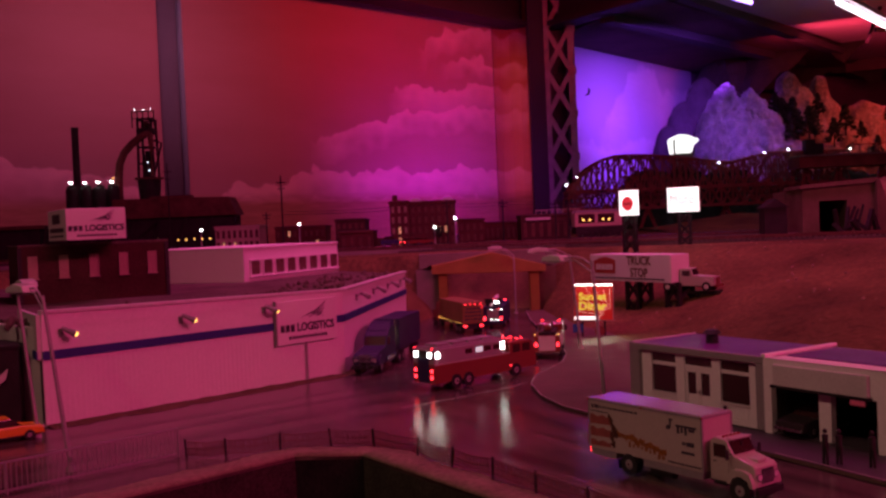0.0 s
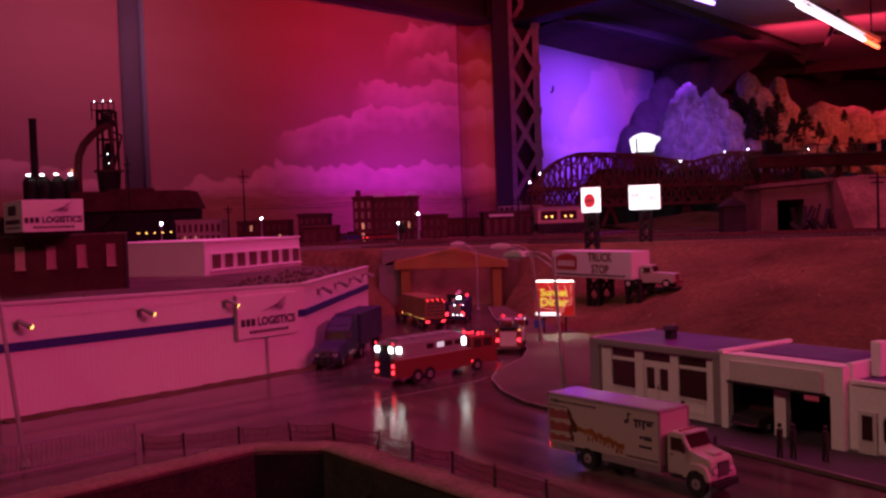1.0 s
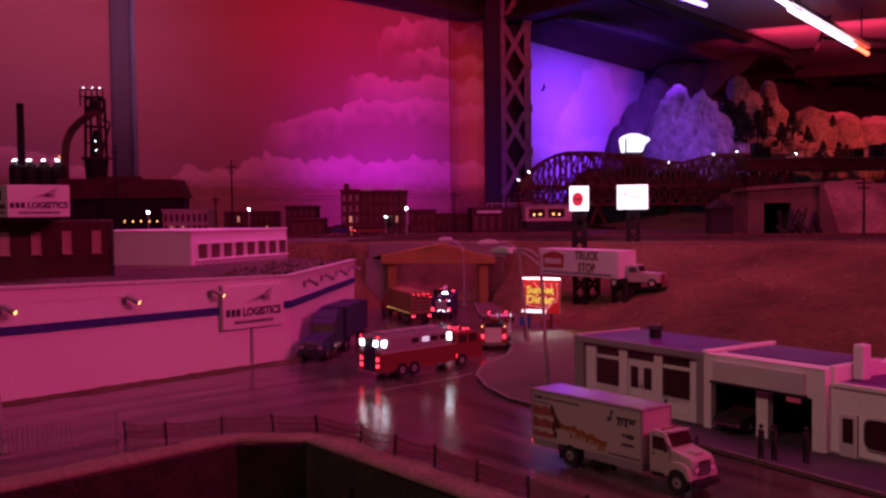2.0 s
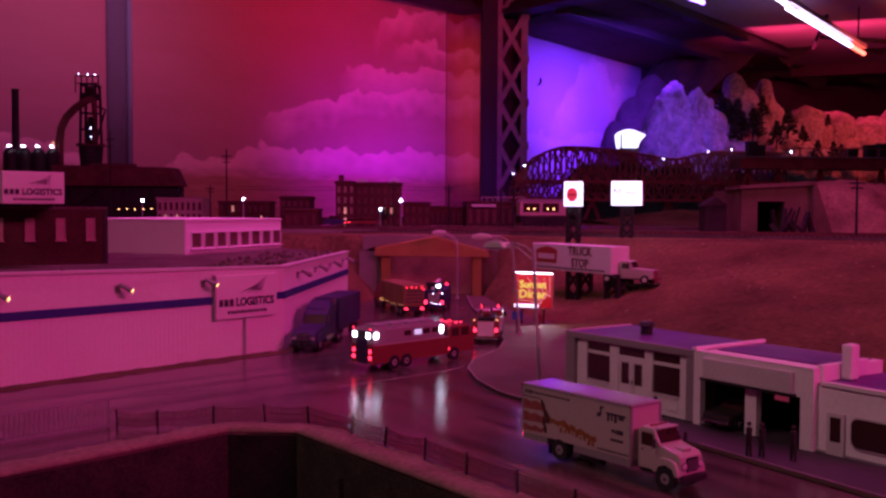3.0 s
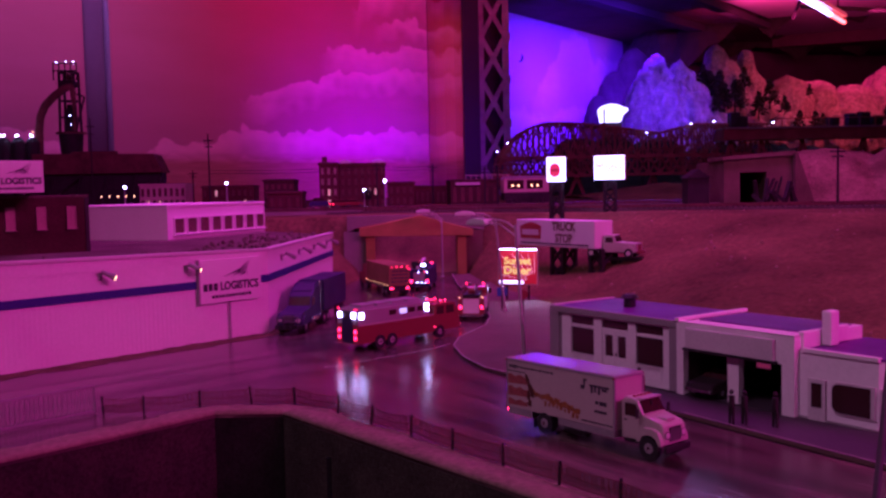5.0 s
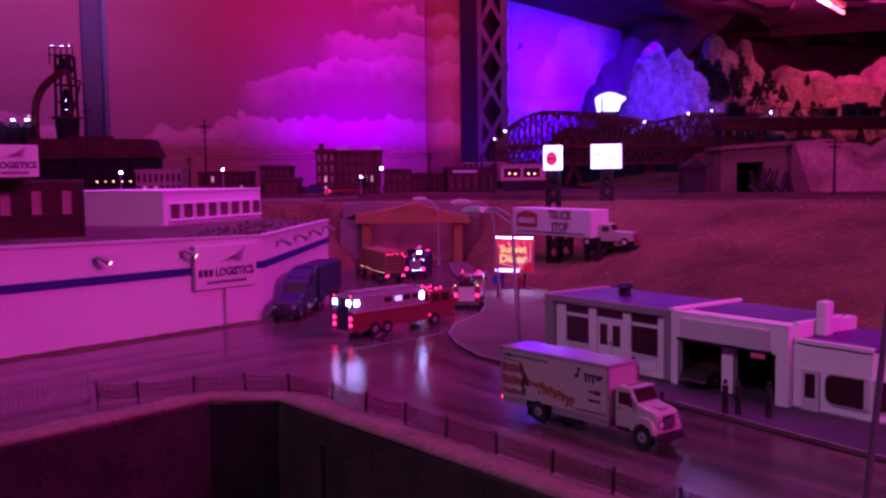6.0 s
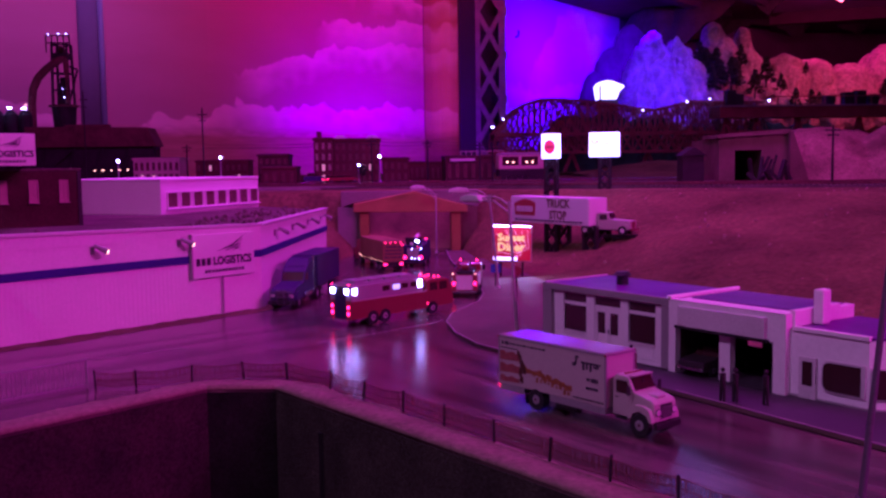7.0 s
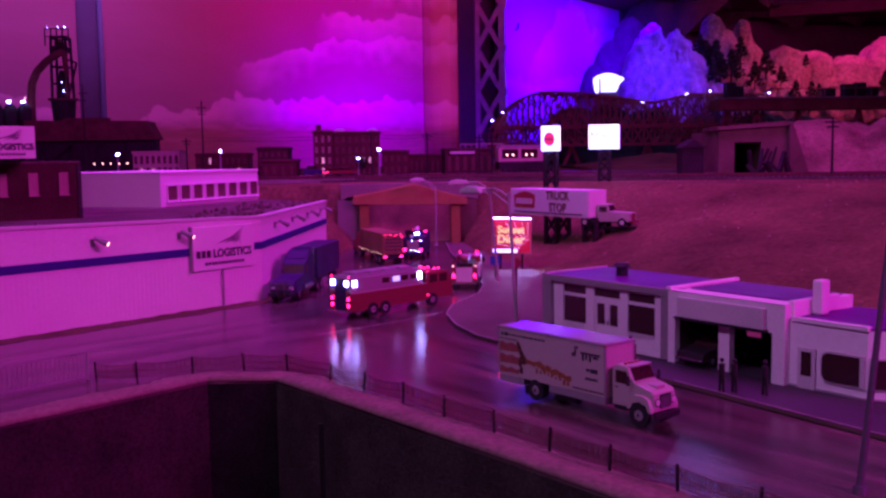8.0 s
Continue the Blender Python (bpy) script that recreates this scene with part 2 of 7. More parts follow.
def ball(bm, c, r, n=8):
    bmesh.ops.create_uvsphere(bm, u_segments=n, v_segments=max(4, n // 2 + 1), radius=r, matrix=Matrix.Translation(c))
    return bm


def B():
    return bmesh.new()


def mesh_of(name, bm, material, k=1.0, smooth=False):
    if k != 1.0:
        bmesh.ops.scale(bm, vec=(k, k, k), verts=bm.verts)
    me = bpy.data.meshes.new(name)
    bm.to_mesh(me)
    bm.free()
    me.materials.append(material)
    if smooth:
        me.polygons.foreach_set("use_smooth", [True] * len(me.polygons))
    return me


def part(name, bm, material, parent, label="", k=1.0, smooth=False):
    ob = new(name, mesh_of(name, bm, material, k, smooth))
    ob.parent = parent
    return tagged(ob, label)


def thing(name, m, label, category, group=""):
    ob = new(name)
    ob.empty_display_size = 0.01
    ob.matrix_world = m
    return tagged(ob, label, category, group)


def single(name, bm, material, label, category, m=None, k=1.0, smooth=False, kind="", group=""):
    ob = new(name, mesh_of(name, bm, material, k, smooth))
    if m is not None:
        ob.matrix_world = m
    return tagged(ob, label, category, group, kind)


def structure(name, bm, material, label="", category="structure", smooth=False):
    return tagged(new(name, mesh_of(name, bm, material, 1.0, smooth)), label, category, "", "structure")


def text_mesh(words, height, depth=0.0, width=None, bold=0.0):
    """Words as a bmesh in the x, z plane, centred, facing -y, drawn out to the width if one is given."""
    cu = bpy.data.curves.new("words", "FONT")
    cu.body, cu.size, cu.align_x, cu.align_y, cu.extrude = words, height, "CENTER", "CENTER", depth
    cu.resolution_u = 3
    cu.offset = bold
    ob = new("words", cu)
    bpy.context.view_layer.update()
    me = bpy.data.meshes.new_from_object(ob.evaluated_get(bpy.context.evaluated_depsgraph_get()))
    bpy.data.objects.remove(ob)
    bm = bmesh.new()
    bm.from_mesh(me)
    bpy.data.meshes.remove(me)
    bm.transform(Matrix.Rotation(radians(90), 4, "X"))
    if width:
        reach = [v.co.x for v in bm.verts]
        bmesh.ops.scale(bm, vec=(width / (max(reach) - min(reach)), 1, 1), verts=bm.verts)
    return bm


def facing(p, q, z=0.0):
    """A pose at p whose x axis runs level from p to q; its -y side is to the right of that way."""
    return pose(p[0], p[1], z, 0, 0, math.degrees(math.atan2(q[1] - p[1], q[0] - p[0])))


# ---- ground, embankment and hall ----
PIT = [(-0.90, -0.26), (-0.171, 0.427), (-0.086, 0.511), (-0.046, 0.507), (0.070, 0.342), (0.404, -0.16)]
bm = B()
prism(bm, [*PIT, (1.3, -0.16), (1.3, 1.95), (-1.6, 1.95), (-1.6, -0.26)], -0.003, 0.0)
structure("ground", bm, M["asphalt"], "dark wet asphalt road surface of the model town", "road")

# dark cloth-covered fascia below the table edge; tone set per segment, darkest at the corner
for i in range(len(PIT) - 1):
    (ax, ay), (bx_, by_) = PIT[i], PIT[i + 1]
    d = Vector((bx_ - ax, by_ - ay)).normalized()
    nx, ny = -d.y * 0.012, d.x * 0.012
    bm = prism(B(), [(ax, ay), (bx_, by_), (bx_ + nx, by_ + ny), (ax + nx, ay + ny)], -1.0, -0.0032)
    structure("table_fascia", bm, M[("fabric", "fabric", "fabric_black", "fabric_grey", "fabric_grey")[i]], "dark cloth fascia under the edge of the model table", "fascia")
bm = bar(B(), (-0.0183, 0.4664, -0.0165), (-0.0183, 0.4664, -0.9), 0.0024)
structure("trim", bm, M["dark"], "dark seam strip on the cloth fascia", "trim")


def seg_dist(px, py, line):
    """Signed distance to a polyline, positive to its right."""
    best, sign = 1e9, 1
    for (ax, ay), (cx, cy) in zip(line, line[1:]):
        dx, dy = cx - ax, cy - ay
        t = max(0.0, min(1.0, ((px - ax) * dx + (py - ay) * dy) / (dx * dx + dy * dy)))
        ex, ey = px - ax - t * dx, py - ay - t * dy
        d = math.hypot(ex, ey)
        if d < best:
            best, sign = d, 1 if dx * (py - ay) - dy * (px - ax) < 0 else -1
    return best * sign


DECK = 0.088
TOE = [(0.140, 3.0), (0.140, 1.36), (0.146, 1.20), (0.158, 1.06), (0.166, 0.95), (0.176, 0.85), (0.195, 0.76), (0.225, 0.69), (0.29, 0.60), (0.37, 0.47), (0.50, 0.22), (0.62, 0.0), (0.9, -0.3)]
CREST = [(0.165, 3.0), (0.165, 1.40), (0.33, 1.30), (0.48, 1.10), (0.64, 0.90), (0.9, 0.62), (1.3, 0.25)]
LEFT_TOE = [(-0.055, 0.90), (-0.040, 1.2), (-0.008, 1.36), (-0.008, 3.0)]


def height(x, y):
    n = noise.fractal(Vector((x * 9, y * 9, 0.3)), 1.0, 2.0, 4) * 0.5
    if y > 1.372:
        return DECK + 0.002 * n
    right = seg_dist(x, y, TOE[::-1])
    if right > 0:
        c = max(0.0, -seg_dist(x, y, CREST[::-1]))
        f = right / (right + c + 1e-6)
        return DECK * (f ** (0.85 + 0.75 * math.exp(-((x - 0.2) / 0.09) ** 2) * math.exp(-((y - 0.95) / 0.2) ** 2))) + 0.010 * n * math.sin(math.pi * min(1, f))
    left = -seg_dist(x, y, LEFT_TOE)
    if left > 0 and y > 0.95 and x < -0.055:
        return 0.03
    if left > 0 and y > 1.16:
        return min(DECK, left * 1.1) + 0.004 * n
    return -0.02


bm = B()
xs = [-2.6 + 0.02 * i for i in range(75)] + [-1.1 + 0.014 * i for i in range(172)] + [1.31 + 0.03 * i for i in range(50)]
ys = [-0.2 + 0.014 * i for i in range(112)] + [1.376, 1.42] + [1.5 + 0.06 * i for i in range(75)]
grid = [[bm.verts.new((x, y, height(x, y))) for x in xs] for y in ys]
for j in range(len(ys) - 1):
    for i in range(len(xs) - 1):
        q = (grid[j][i], grid[j][i + 1], grid[j + 1][i + 1], grid[j + 1][i])
        low = sum(v.co.z < -0.015 for v in q)
        # Unseen gap added in the deck so overhead light reaches the tunnel.
        if low == 4 or (0.0 < q[0].co.x < 0.12 and 1.37 < q[0].co.y < 1.41) or (low and q[2].co.y > 1.372 and -0.03 < q[0].co.x < 0.16):
            continue
        bm.faces.new(q)
structure("ground_embankment", bm, M["hill"], "sandy brown embankment and upper railway plateau", "hill", smooth=True)

# pale dusty strip along the table edge
strip = []
for (ax, ay), (cx, cy) in zip(PIT, PIT[1:]):
    d = Vector((cx - ax, cy - ay)).normalized()
    for k in range(60):
        strip.append((ax + (cx - ax) * k / 60, ay + (cy - ay) * k / 60, -d.y, d.x))
bm = B()
rows = []
for i, (x, y, nx, ny) in enumerate(strip):
    w = 0.020 + 0.006 * noise.noise(Vector((x * 40, y * 40, 1))) + 0.003 * noise.noise(Vector((x * 190, y * 190, 2)))
    h = 0.0011 + 0.0006 * noise.noise(Vector((x * 60, y * 60, 5))) + 0.0005 * noise.noise(Vector((x * 230, y * 230, 7)))
    rows.append([bm.verts.new((x - nx * 0.0006, y - ny * 0.0006, -0.0012)), bm.verts.new((x - nx * 0.0006, y - ny * 0.0006, h * 0.4)),
                 bm.verts.new((x + nx * w * 0.5, y + ny * w * 0.5, h)), bm.verts.new((x + nx * w, y + ny * w, 0.0002))])
for a, c in zip(rows, rows[1:]):
    for k in range(3):
        bm.faces.new((a[k], c[k], c[k + 1], a[k + 1]))
structure("ground_verge", bm, M["sand"], "dull dusty verge along the table edge", "verge", smooth=True)


def kerbed(name, outline, label, h=0.0022, material="pavement"):
    structure(name, prism(B(), outline, 0.0005, h), M[material], label, "pavement")


# pavement on the shop side, rounded at the road corner
SHOP0, SHOP1 = Vector((0.129, 0.608)), Vector((0.231, 0.443))
U = (SHOP1 - SHOP0).normalized()
N = Vector((-U.y, U.x))  # into the building
front = [SHOP0 + U * t - N * o for t, o in ((0.03, 0.034), (0.15, 0.0405), (0.42, 0.0600))]
PAVE = [tuple(front[2]), tuple(front[1]), tuple(front[0]), (0.104, 0.574), (0.083, 0.612), (0.072, 0.658), (0.069, 0.710), (0.077, 0.752), (0.092, 0.785),
        (0.107, 0.82), (0.117, 0.87), (0.120, 0.93), (0.116, 1.0), (0.112, 1.2), (0.118, 1.36), (0.150, 1.36), (0.20, 1.22), (0.30, 1.10), (0.34, 0.95), (0.35, 0.75), (0.40, 0.58), (0.48, 0.35), (0.5, 0.2)]
kerbed("pavement", PAVE, "worn pale pavement with a rounded kerb corner")


def road_line(points, w, label, material="line", z=0.0004):
    bm = B()
    left, right = [], []
    for i, p in enumerate(points):
        a, c = Vector(points[max(0, i - 1)]), Vector(points[min(len(points) - 1, i + 1)])
        d = (c - a).normalized()
        left.append(bm.verts.new((p[0] - d.y * w / 2, p[1] + d.x * w / 2, z)))
        right.append(bm.verts.new((p[0] + d.y * w / 2, p[1] - d.x * w / 2, z)))
    for i in range(len(points) - 1):
        bm.faces.new((left[i], right[i], right[i + 1], left[i + 1]))
    bmesh.ops.recalc_face_normals(bm, faces=bm.faces)
    structure("road_line", bm, M[material], label, "road marking")


# dark apron before the shop
apron = [SHOP0 + U * 0.02 - N * 0.0333, SHOP0 + U * 0.15 - N * 0.0401, SHOP0 + U * 0.42 - N * 0.0596, SHOP0 + U * 0.42 + N * 0.01, SHOP0 + N * 0.01]
structure("pavement_apron", prism(B(), [tuple(p) for p in apron], 0.0010, 0.0024), M["asphalt_old"], "dark tarred apron before the shop", "pavement")
# thin pale kerb edge round the pavement corner
road_line(PAVE[2:15], 0.0011, "thin pale kerb edge of the pavement", "line", 0.0024)

# hall: murals, column, beams, ceiling
MURAL = [(-3.2, 1.2), (-1.85, 3.05), (-1.05, 3.72), (-0.66, 4.03), (0.28, 4.90)]
RIGHT_MURAL = [(0.56, 5.22), (1.76, 6.686)]


def wall_strip(name, line, z0, z1, material, label, thick=0.05):
    bm = B()
    front_, back = [], []
    for i, p in enumerate(line):
        a, c = Vector(line[max(0, i - 1)]), Vector(line[min(len(line) - 1, i + 1)])
        d = (c - a).normalized()
        front_.append(p)
        back.append((p[0] - d.y * thick, p[1] + d.x * thick))
    prism(bm, front_ + back[::-1], z0, z1)
    return structure(name, bm, material, label, "wall")


def sky_mural(name, sky, low_sky, cloud, land, edges, horizon, soft=0.009):
    """A painted sky: cumulus layers with puffed tops over a hazy strip of land. edges: per layer (x0, x1, [(x, z)...])."""
    m = bpy.data.materials.new(name)
    m.use_nodes = True
    nt = m.node_tree
    b = nt.nodes["Principled BSDF"]
    b.inputs["Roughness"].default_value, b.inputs["Specular IOR Level"].default_value = 0.9, 0.1
    co = nt.nodes.new("ShaderNodeTexCoord")
    sep = nt.nodes.new("ShaderNodeSeparateXYZ")
    nt.links.new(co.outputs["Object"], sep.inputs[0])

    def math_node(op, a, c=None, d=None):
        n = nt.nodes.new("ShaderNodeMath")
        n.operation = op
        for k, v in enumerate((a, c, d)):
            if v is None:
                continue
            if isinstance(v, (int, float)):
                n.inputs[k].default_value = v
            else:
                nt.links.new(v, n.inputs[k])
        return n.outputs[0]

    def mixed(fac, a, c):
        n = nt.nodes.new("ShaderNodeMix")
        n.data_type = "RGBA"
        for k, v in (("Factor", fac), ("A", a), ("B", c)):
            if isinstance(v, tuple):
                n.inputs[k].default_value = (*v, 1)
            else:
                nt.links.new(v, n.inputs[k])
        return n.outputs["Result"]

    x, z = sep.outputs["X"], sep.outputs["Z"]
    puff = nt.nodes.new("ShaderNodeTexVoronoi")
    puff.feature, puff.inputs["Scale"].default_value = "SMOOTH_F1", 14.0
    puff.inputs["Smoothness"].default_value = 0.55
    fluff = node(nt, "ShaderNodeTexNoise", Scale=11.0, Detail=7.0, Roughness=0.62)
    wisp = node(nt, "ShaderNodeTexNoise", Scale=2.2, Detail=5.0, Roughness=0.6)
    stretch = nt.nodes.new("ShaderNodeMapping")
    stretch.inputs["Scale"].default_value = (1, 1, 4)
    nt.links.new(co.outputs["Object"], stretch.inputs[0])
    nt.links.new(stretch.outputs[0], wisp.inputs["Vector"])
    for n in (puff, fluff):
        nt.links.new(co.outputs["Object"], n.inputs["Vector"])
    colour = mixed(math_node("MULTIPLY", math_node("SUBTRACT", 1.1, z), 0.9), sky, low_sky)
    colour = mixed(math_node("MULTIPLY", wisp.outputs["Fac"], 0.16), colour, cloud)
    for depth, line in edges:
        x0, x1 = line[0][0], line[-1][0]
        ramp = nt.nodes.new("ShaderNodeValToRGB")
        el = ramp.color_ramp.elements
        ramp.color_ramp.interpolation = "EASE"
        while len(el) < len(line):
            el.new(0.5)
        for e, (px, pz) in zip(el, line):
            e.position, e.color = (px - x0) / (x1 - x0), (pz, pz, pz, 1)
        pos = math_node("DIVIDE", math_node("SUBTRACT", x, x0), x1 - x0)
        nt.links.new(pos, ramp.inputs["Fac"])
        top = math_node("ADD", ramp.outputs["Color"], math_node("MULTIPLY", math_node("SUBTRACT", 0.42, puff.outputs["Distance"]), 0.065))
        top = math_node("ADD", top, math_node("MULTIPLY", math_node("SUBTRACT", fluff.outputs["Fac"], 0.5), 0.055))
        begin = nt.nodes.new("ShaderNodeMapRange")
        begin.inputs["From Min"].default_value, begin.inputs["From Max"].default_value = x0 + 0.0, x0 + 0.10
        nt.links.new(math_node("ADD", x, math_node("MULTIPLY", fluff.outputs["Fac"], 0.06)), begin.inputs["Value"])
        below = math_node("SUBTRACT", top, z)
        edge = nt.nodes.new("ShaderNodeMapRange")
        edge.inputs["From Min"].default_value, edge.inputs["From Max"].default_value = 0.0, soft
        nt.links.new(below, edge.inputs["Value"])
        fade = nt.nodes.new("ShaderNodeMapRange")
        fade.inputs["From Min"].default_value, fade.inputs["From Max"].default_value = 0.03, depth
        fade.inputs["To Min"].default_value, fade.inputs["To Max"].default_value = 1.0, 0.06
        nt.links.new(below, fade.inputs["Value"])
        colour = mixed(math_node("MULTIPLY", math_node("MULTIPLY", math_node("MULTIPLY", edge.outputs[0], begin.outputs[0]), fade.outputs[0]), math_node("ADD", math_node("MULTIPLY", wisp.outputs["Fac"], 0.95), math_node("MULTIPLY", fluff.outputs["Fac"], 0.35))), colour, cloud)
    streak = node(nt, "ShaderNodeTexNoise", Scale=6.0, Detail=8.0, Roughness=0.7)
    flat = nt.nodes.new("ShaderNodeMapping")
    flat.inputs["Scale"].default_value = (1, 1, 9)
    nt.links.new(co.outputs["Object"], flat.inputs[0])
    nt.links.new(flat.outputs[0], streak.inputs["Vector"])
    haze = nt.nodes.new("ShaderNodeMapRange")
    haze.inputs["From Min"].default_value, haze.inputs["From Max"].default_value = horizon + 0.02, horizon - 0.03
    nt.links.new(math_node("ADD", z, math_node("MULTIPLY", streak.outputs["Fac"], 0.03)), haze.inputs["Value"])
    ground = mixed(streak.outputs["Fac"], tuple(c * 0.45 for c in land), tuple(min(1, c * 1.5) for c in land))
    colour = mixed(haze.outputs[0], colour, ground)
    nt.links.new(colour, b.inputs["Base Color"])
    return m


CLOUDS = [(0.13, [(-0.065, 1.00), (-0.05, 1.04), (-0.022, 1.065), (0.049, 1.105), (0.164, 1.130), (0.283, 1.125)]),
          (0.10, [(0.035, 0.93), (0.06, 0.955), (0.157, 0.975), (0.283, 0.96)]),
          (0.20, [(-0.215, 0.755), (-0.205, 0.795), (-0.138, 0.822), (-0.073, 0.805), (0.036, 0.80), (0.21, 0.855), (0.283, 0.85)]),
          (0.13, [(-0.545, 0.54), (-0.52, 0.556), (-0.497, 0.568), (-0.405, 0.596), (-0.26, 0.632), (-0.156, 0.692), (0.0, 0.70), (0.13, 0.735), (0.283, 0.72)]),
          (0.17, [(-0.96, 0.27), (-0.923, 0.293), (-0.883, 0.325), (-0.802, 0.350), (-0.68, 0.338), (-0.592, 0.395), (-0.537, 0.416), (-0.482, 0.408), (-0.391, 0.384), (-0.27, 0.398), (-0.206, 0.424), (-0.13, 0.400), (0.019, 0.414), (0.133, 0.430), (0.25, 0.405), (0.313, 0.43)]),
          (0.14, [(-1.75, 0.40), (-1.55, 0.432), (-1.457, 0.415), (-1.32, 0.395), (-1.157, 0.330), (-1.06, 0.28)])]
M["mural"] = sky_mural("painted_sky", (0.46, 0.19, 0.17), (0.42, 0.20, 0.25), (0.92, 0.50, 0.62), (0.42, 0.20, 0.16),
    CLOUDS, 0.298)
M["mural_right"] = sky_mural("painted_sky_blue", (0.40, 0.38, 0.46), (0.52, 0.48, 0.55), (0.68, 0.64, 0.68), (0.35, 0.3, 0.3),
    [(0.42, [(0.96, 0.70), (1.02, 0.79), (1.12, 0.92), (1.20, 1.07), (1.30, 1.13), (1.40, 1.11), (1.47, 0.99), (1.63, 1.00), (1.9, 1.10)]),
     (0.30, [(0.5, 0.52), (0.8, 0.62), (1.0, 0.58), (1.3, 0.66), (1.9, 0.7)])], 0.12, soft=0.05)

wall_strip("wall_mural", MURAL, -1.0, 1.32, M["mural"], "curved backdrop wall painted with a dusk sky and clouds")
wall_strip("wall_mural_right", RIGHT_MURAL, -1.0, 1.32, M["mural_right"], "backdrop wall painted with a pale blue sky and clouds")
# Sky paint toned darker and warmer: the fold's orange light is in it.
M["fold"] = sky_mural("orange_lit_clouds", (0.30, 0.09, 0.05), (0.30, 0.09, 0.07), (0.50, 0.24, 0.27), (0.24, 0.10, 0.08), [(depth, [(0.22, line[-1][1] - 0.02), (0.29, line[-1][1]), (0.34, line[-1][1] - 0.02), (0.39, line[-1][1] + 0.012), (0.44, line[-1][1] - 0.025), (0.48, line[-1][1])]) for depth, line in CLOUDS[:5]], 0.298, soft=0.02)
wall_strip("wall_mural_fold", [(0.2835, 4.9035), (0.32, 4.925), (0.37, 4.925), (0.42, 4.905), (0.47, 4.86)], -1.0, 1.32, M["fold"], "narrow end fold of the backdrop, orange light toned into its painted clouds")
wall_strip("wall_rear_right", [(1.761, 6.687), (1.87, 6.82), (4.2, 7.4)], -1.0, 1.32, M["night"], "plain dark wall behind the rocks")
# side wall that returns from the left mural to the column
structure("wall_return", prism(B(), [(0.472, 4.87), (0.52, 4.87), (0.555, 5.215), (0.50, 5.215)], -1.0, 1.32), M["hall"], "dark return wall behind the column", "wall")
# Unseen walls close the hall; their lifted tone bounces fill light.
structure("wall_right", prism(B(), [(4.2, -3.0), (4.3, -3.0), (4.3, 7.5), (4.2, 7.5)], -1.0, 1.32), M["hall"], "unseen side wall of the hall", "wall")
structure("wall_back", prism(B(), [(-3.3, -3.1), (4.3, -3.1), (4.3, -3.0), (-3.3, -3.0)], -1.0, 1.32), M["hall"], "unseen rear wall of the hall", "wall")
structure("wall_left", prism(B(), [(-3.3, -3.0), (-3.2, -3.0), (-3.2, 1.2), (-3.3, 1.2)], -1.0, 1.32), M["hall"], "unseen side wall of the hall", "wall")
structure("floor", box(B(), -3.3, 4.3, -3.1, 7.6, -1.05, -1.0), M["hall"], "dark hall floor below the model table", "floor")
structure("ceiling", box(B(), -3.3, 4.3, -3.1, 7.6, 1.32, 1.38), M["ceiling"], "white plaster ceiling of the hall", "ceiling")


M["soffit"] = paint("matt_black_boxing", (0.12, 0.075, 0.075), rough=0.9, vary=0.4, stain=4, spec=0.1)


def steel_beam(a, c, w, h, label, name="trim_beam"):
    """A boxed I-beam from a to c, given by the middle of its underside."""
    a, c = Vector(a), Vector(c)
    L = (c - a).length
    m = Matrix.Translation(a) @ pose(0, 0, 0, 0, 0, math.degrees(math.atan2(c.y - a.y, c.x - a.x)))
    bm = box(B(), 0, L, -w / 2, w / 2, 0, h * 0.12)
    box(bm, 0, L, -w * 0.12, w * 0.12, h * 0.12, h * 0.88)
    box(bm, 0, L, -w / 2, w / 2, h * 0.88, h)
    ob = structure(name, bm, M["beam"], label, "beam")
    ob.matrix_world = m
    return ob


steel_beam((-1.6, 2.75, 1.13), (0.60, 5.08, 1.13), 0.14, 0.185, "dark steel beam over the painted sky")
steel_beam((0.50, 4.95, 1.11), (1.45, 3.75, 1.11), 0.13, 0.205, "dark steel beam running overhead")
structure("ceiling_soffit", prism(B(), [(0.60, 5.26), (1.80, 6.71), (3.0, 7.06), (2.62, 6.185), (1.018, 4.367)], 1.13, 1.318), M["soffit"], "deep dark boxed beam over the mountain scene", "beam")
structure("ceiling_soffit_right", prism(B(), [(2.86, 6.72), (3.0, 7.06), (4.19, 7.0), (4.19, 6.1)], 1.09, 1.169), M["soffit"], "dark boxed beam over the rocks", "beam")
structure("ceiling_panel", prism(B(), [(1.12, 4.40), (2.66, 6.14), (3.02, 7.10), (4.19, 7.3), (4.19, 2.4), (1.9, 2.4)], 1.17, 1.318), M["ceiling"], "lower plaster ceiling over the rocks", "ceiling")
lip = [(0.80, 4.66), (0.86, 4.62), (2.43, 6.32), (2.37, 6.38)]
structure("trim_beam_soffit", prism(B(), lip, 1.086, 1.129), M["beam"], "dark steel beam under the boxed soffit", "beam")
structure("trim_beam_edge", prism(B(), [(1.075, 4.275), (1.11, 4.245), (2.575, 6.00), (2.63, 6.17)], 1.092, 1.129), M["beam"], "dark steel angle along the edge of the soffit", "beam")
structure("ceiling_conduit", rod(B(), (2.30, 4.95, 1.165), (2.36, 5.25, 1.04), 0.010, n=10), M["beam"], "short dark conduit bent from the ceiling", "pipe")
structure("ceiling_pipe", rod(B(), (2.25, 4.9, 1.04), (3.9, 5.3, 1.04), 0.012, n=10), M["beam"], "thin dark conduit under the ceiling", "pipe")

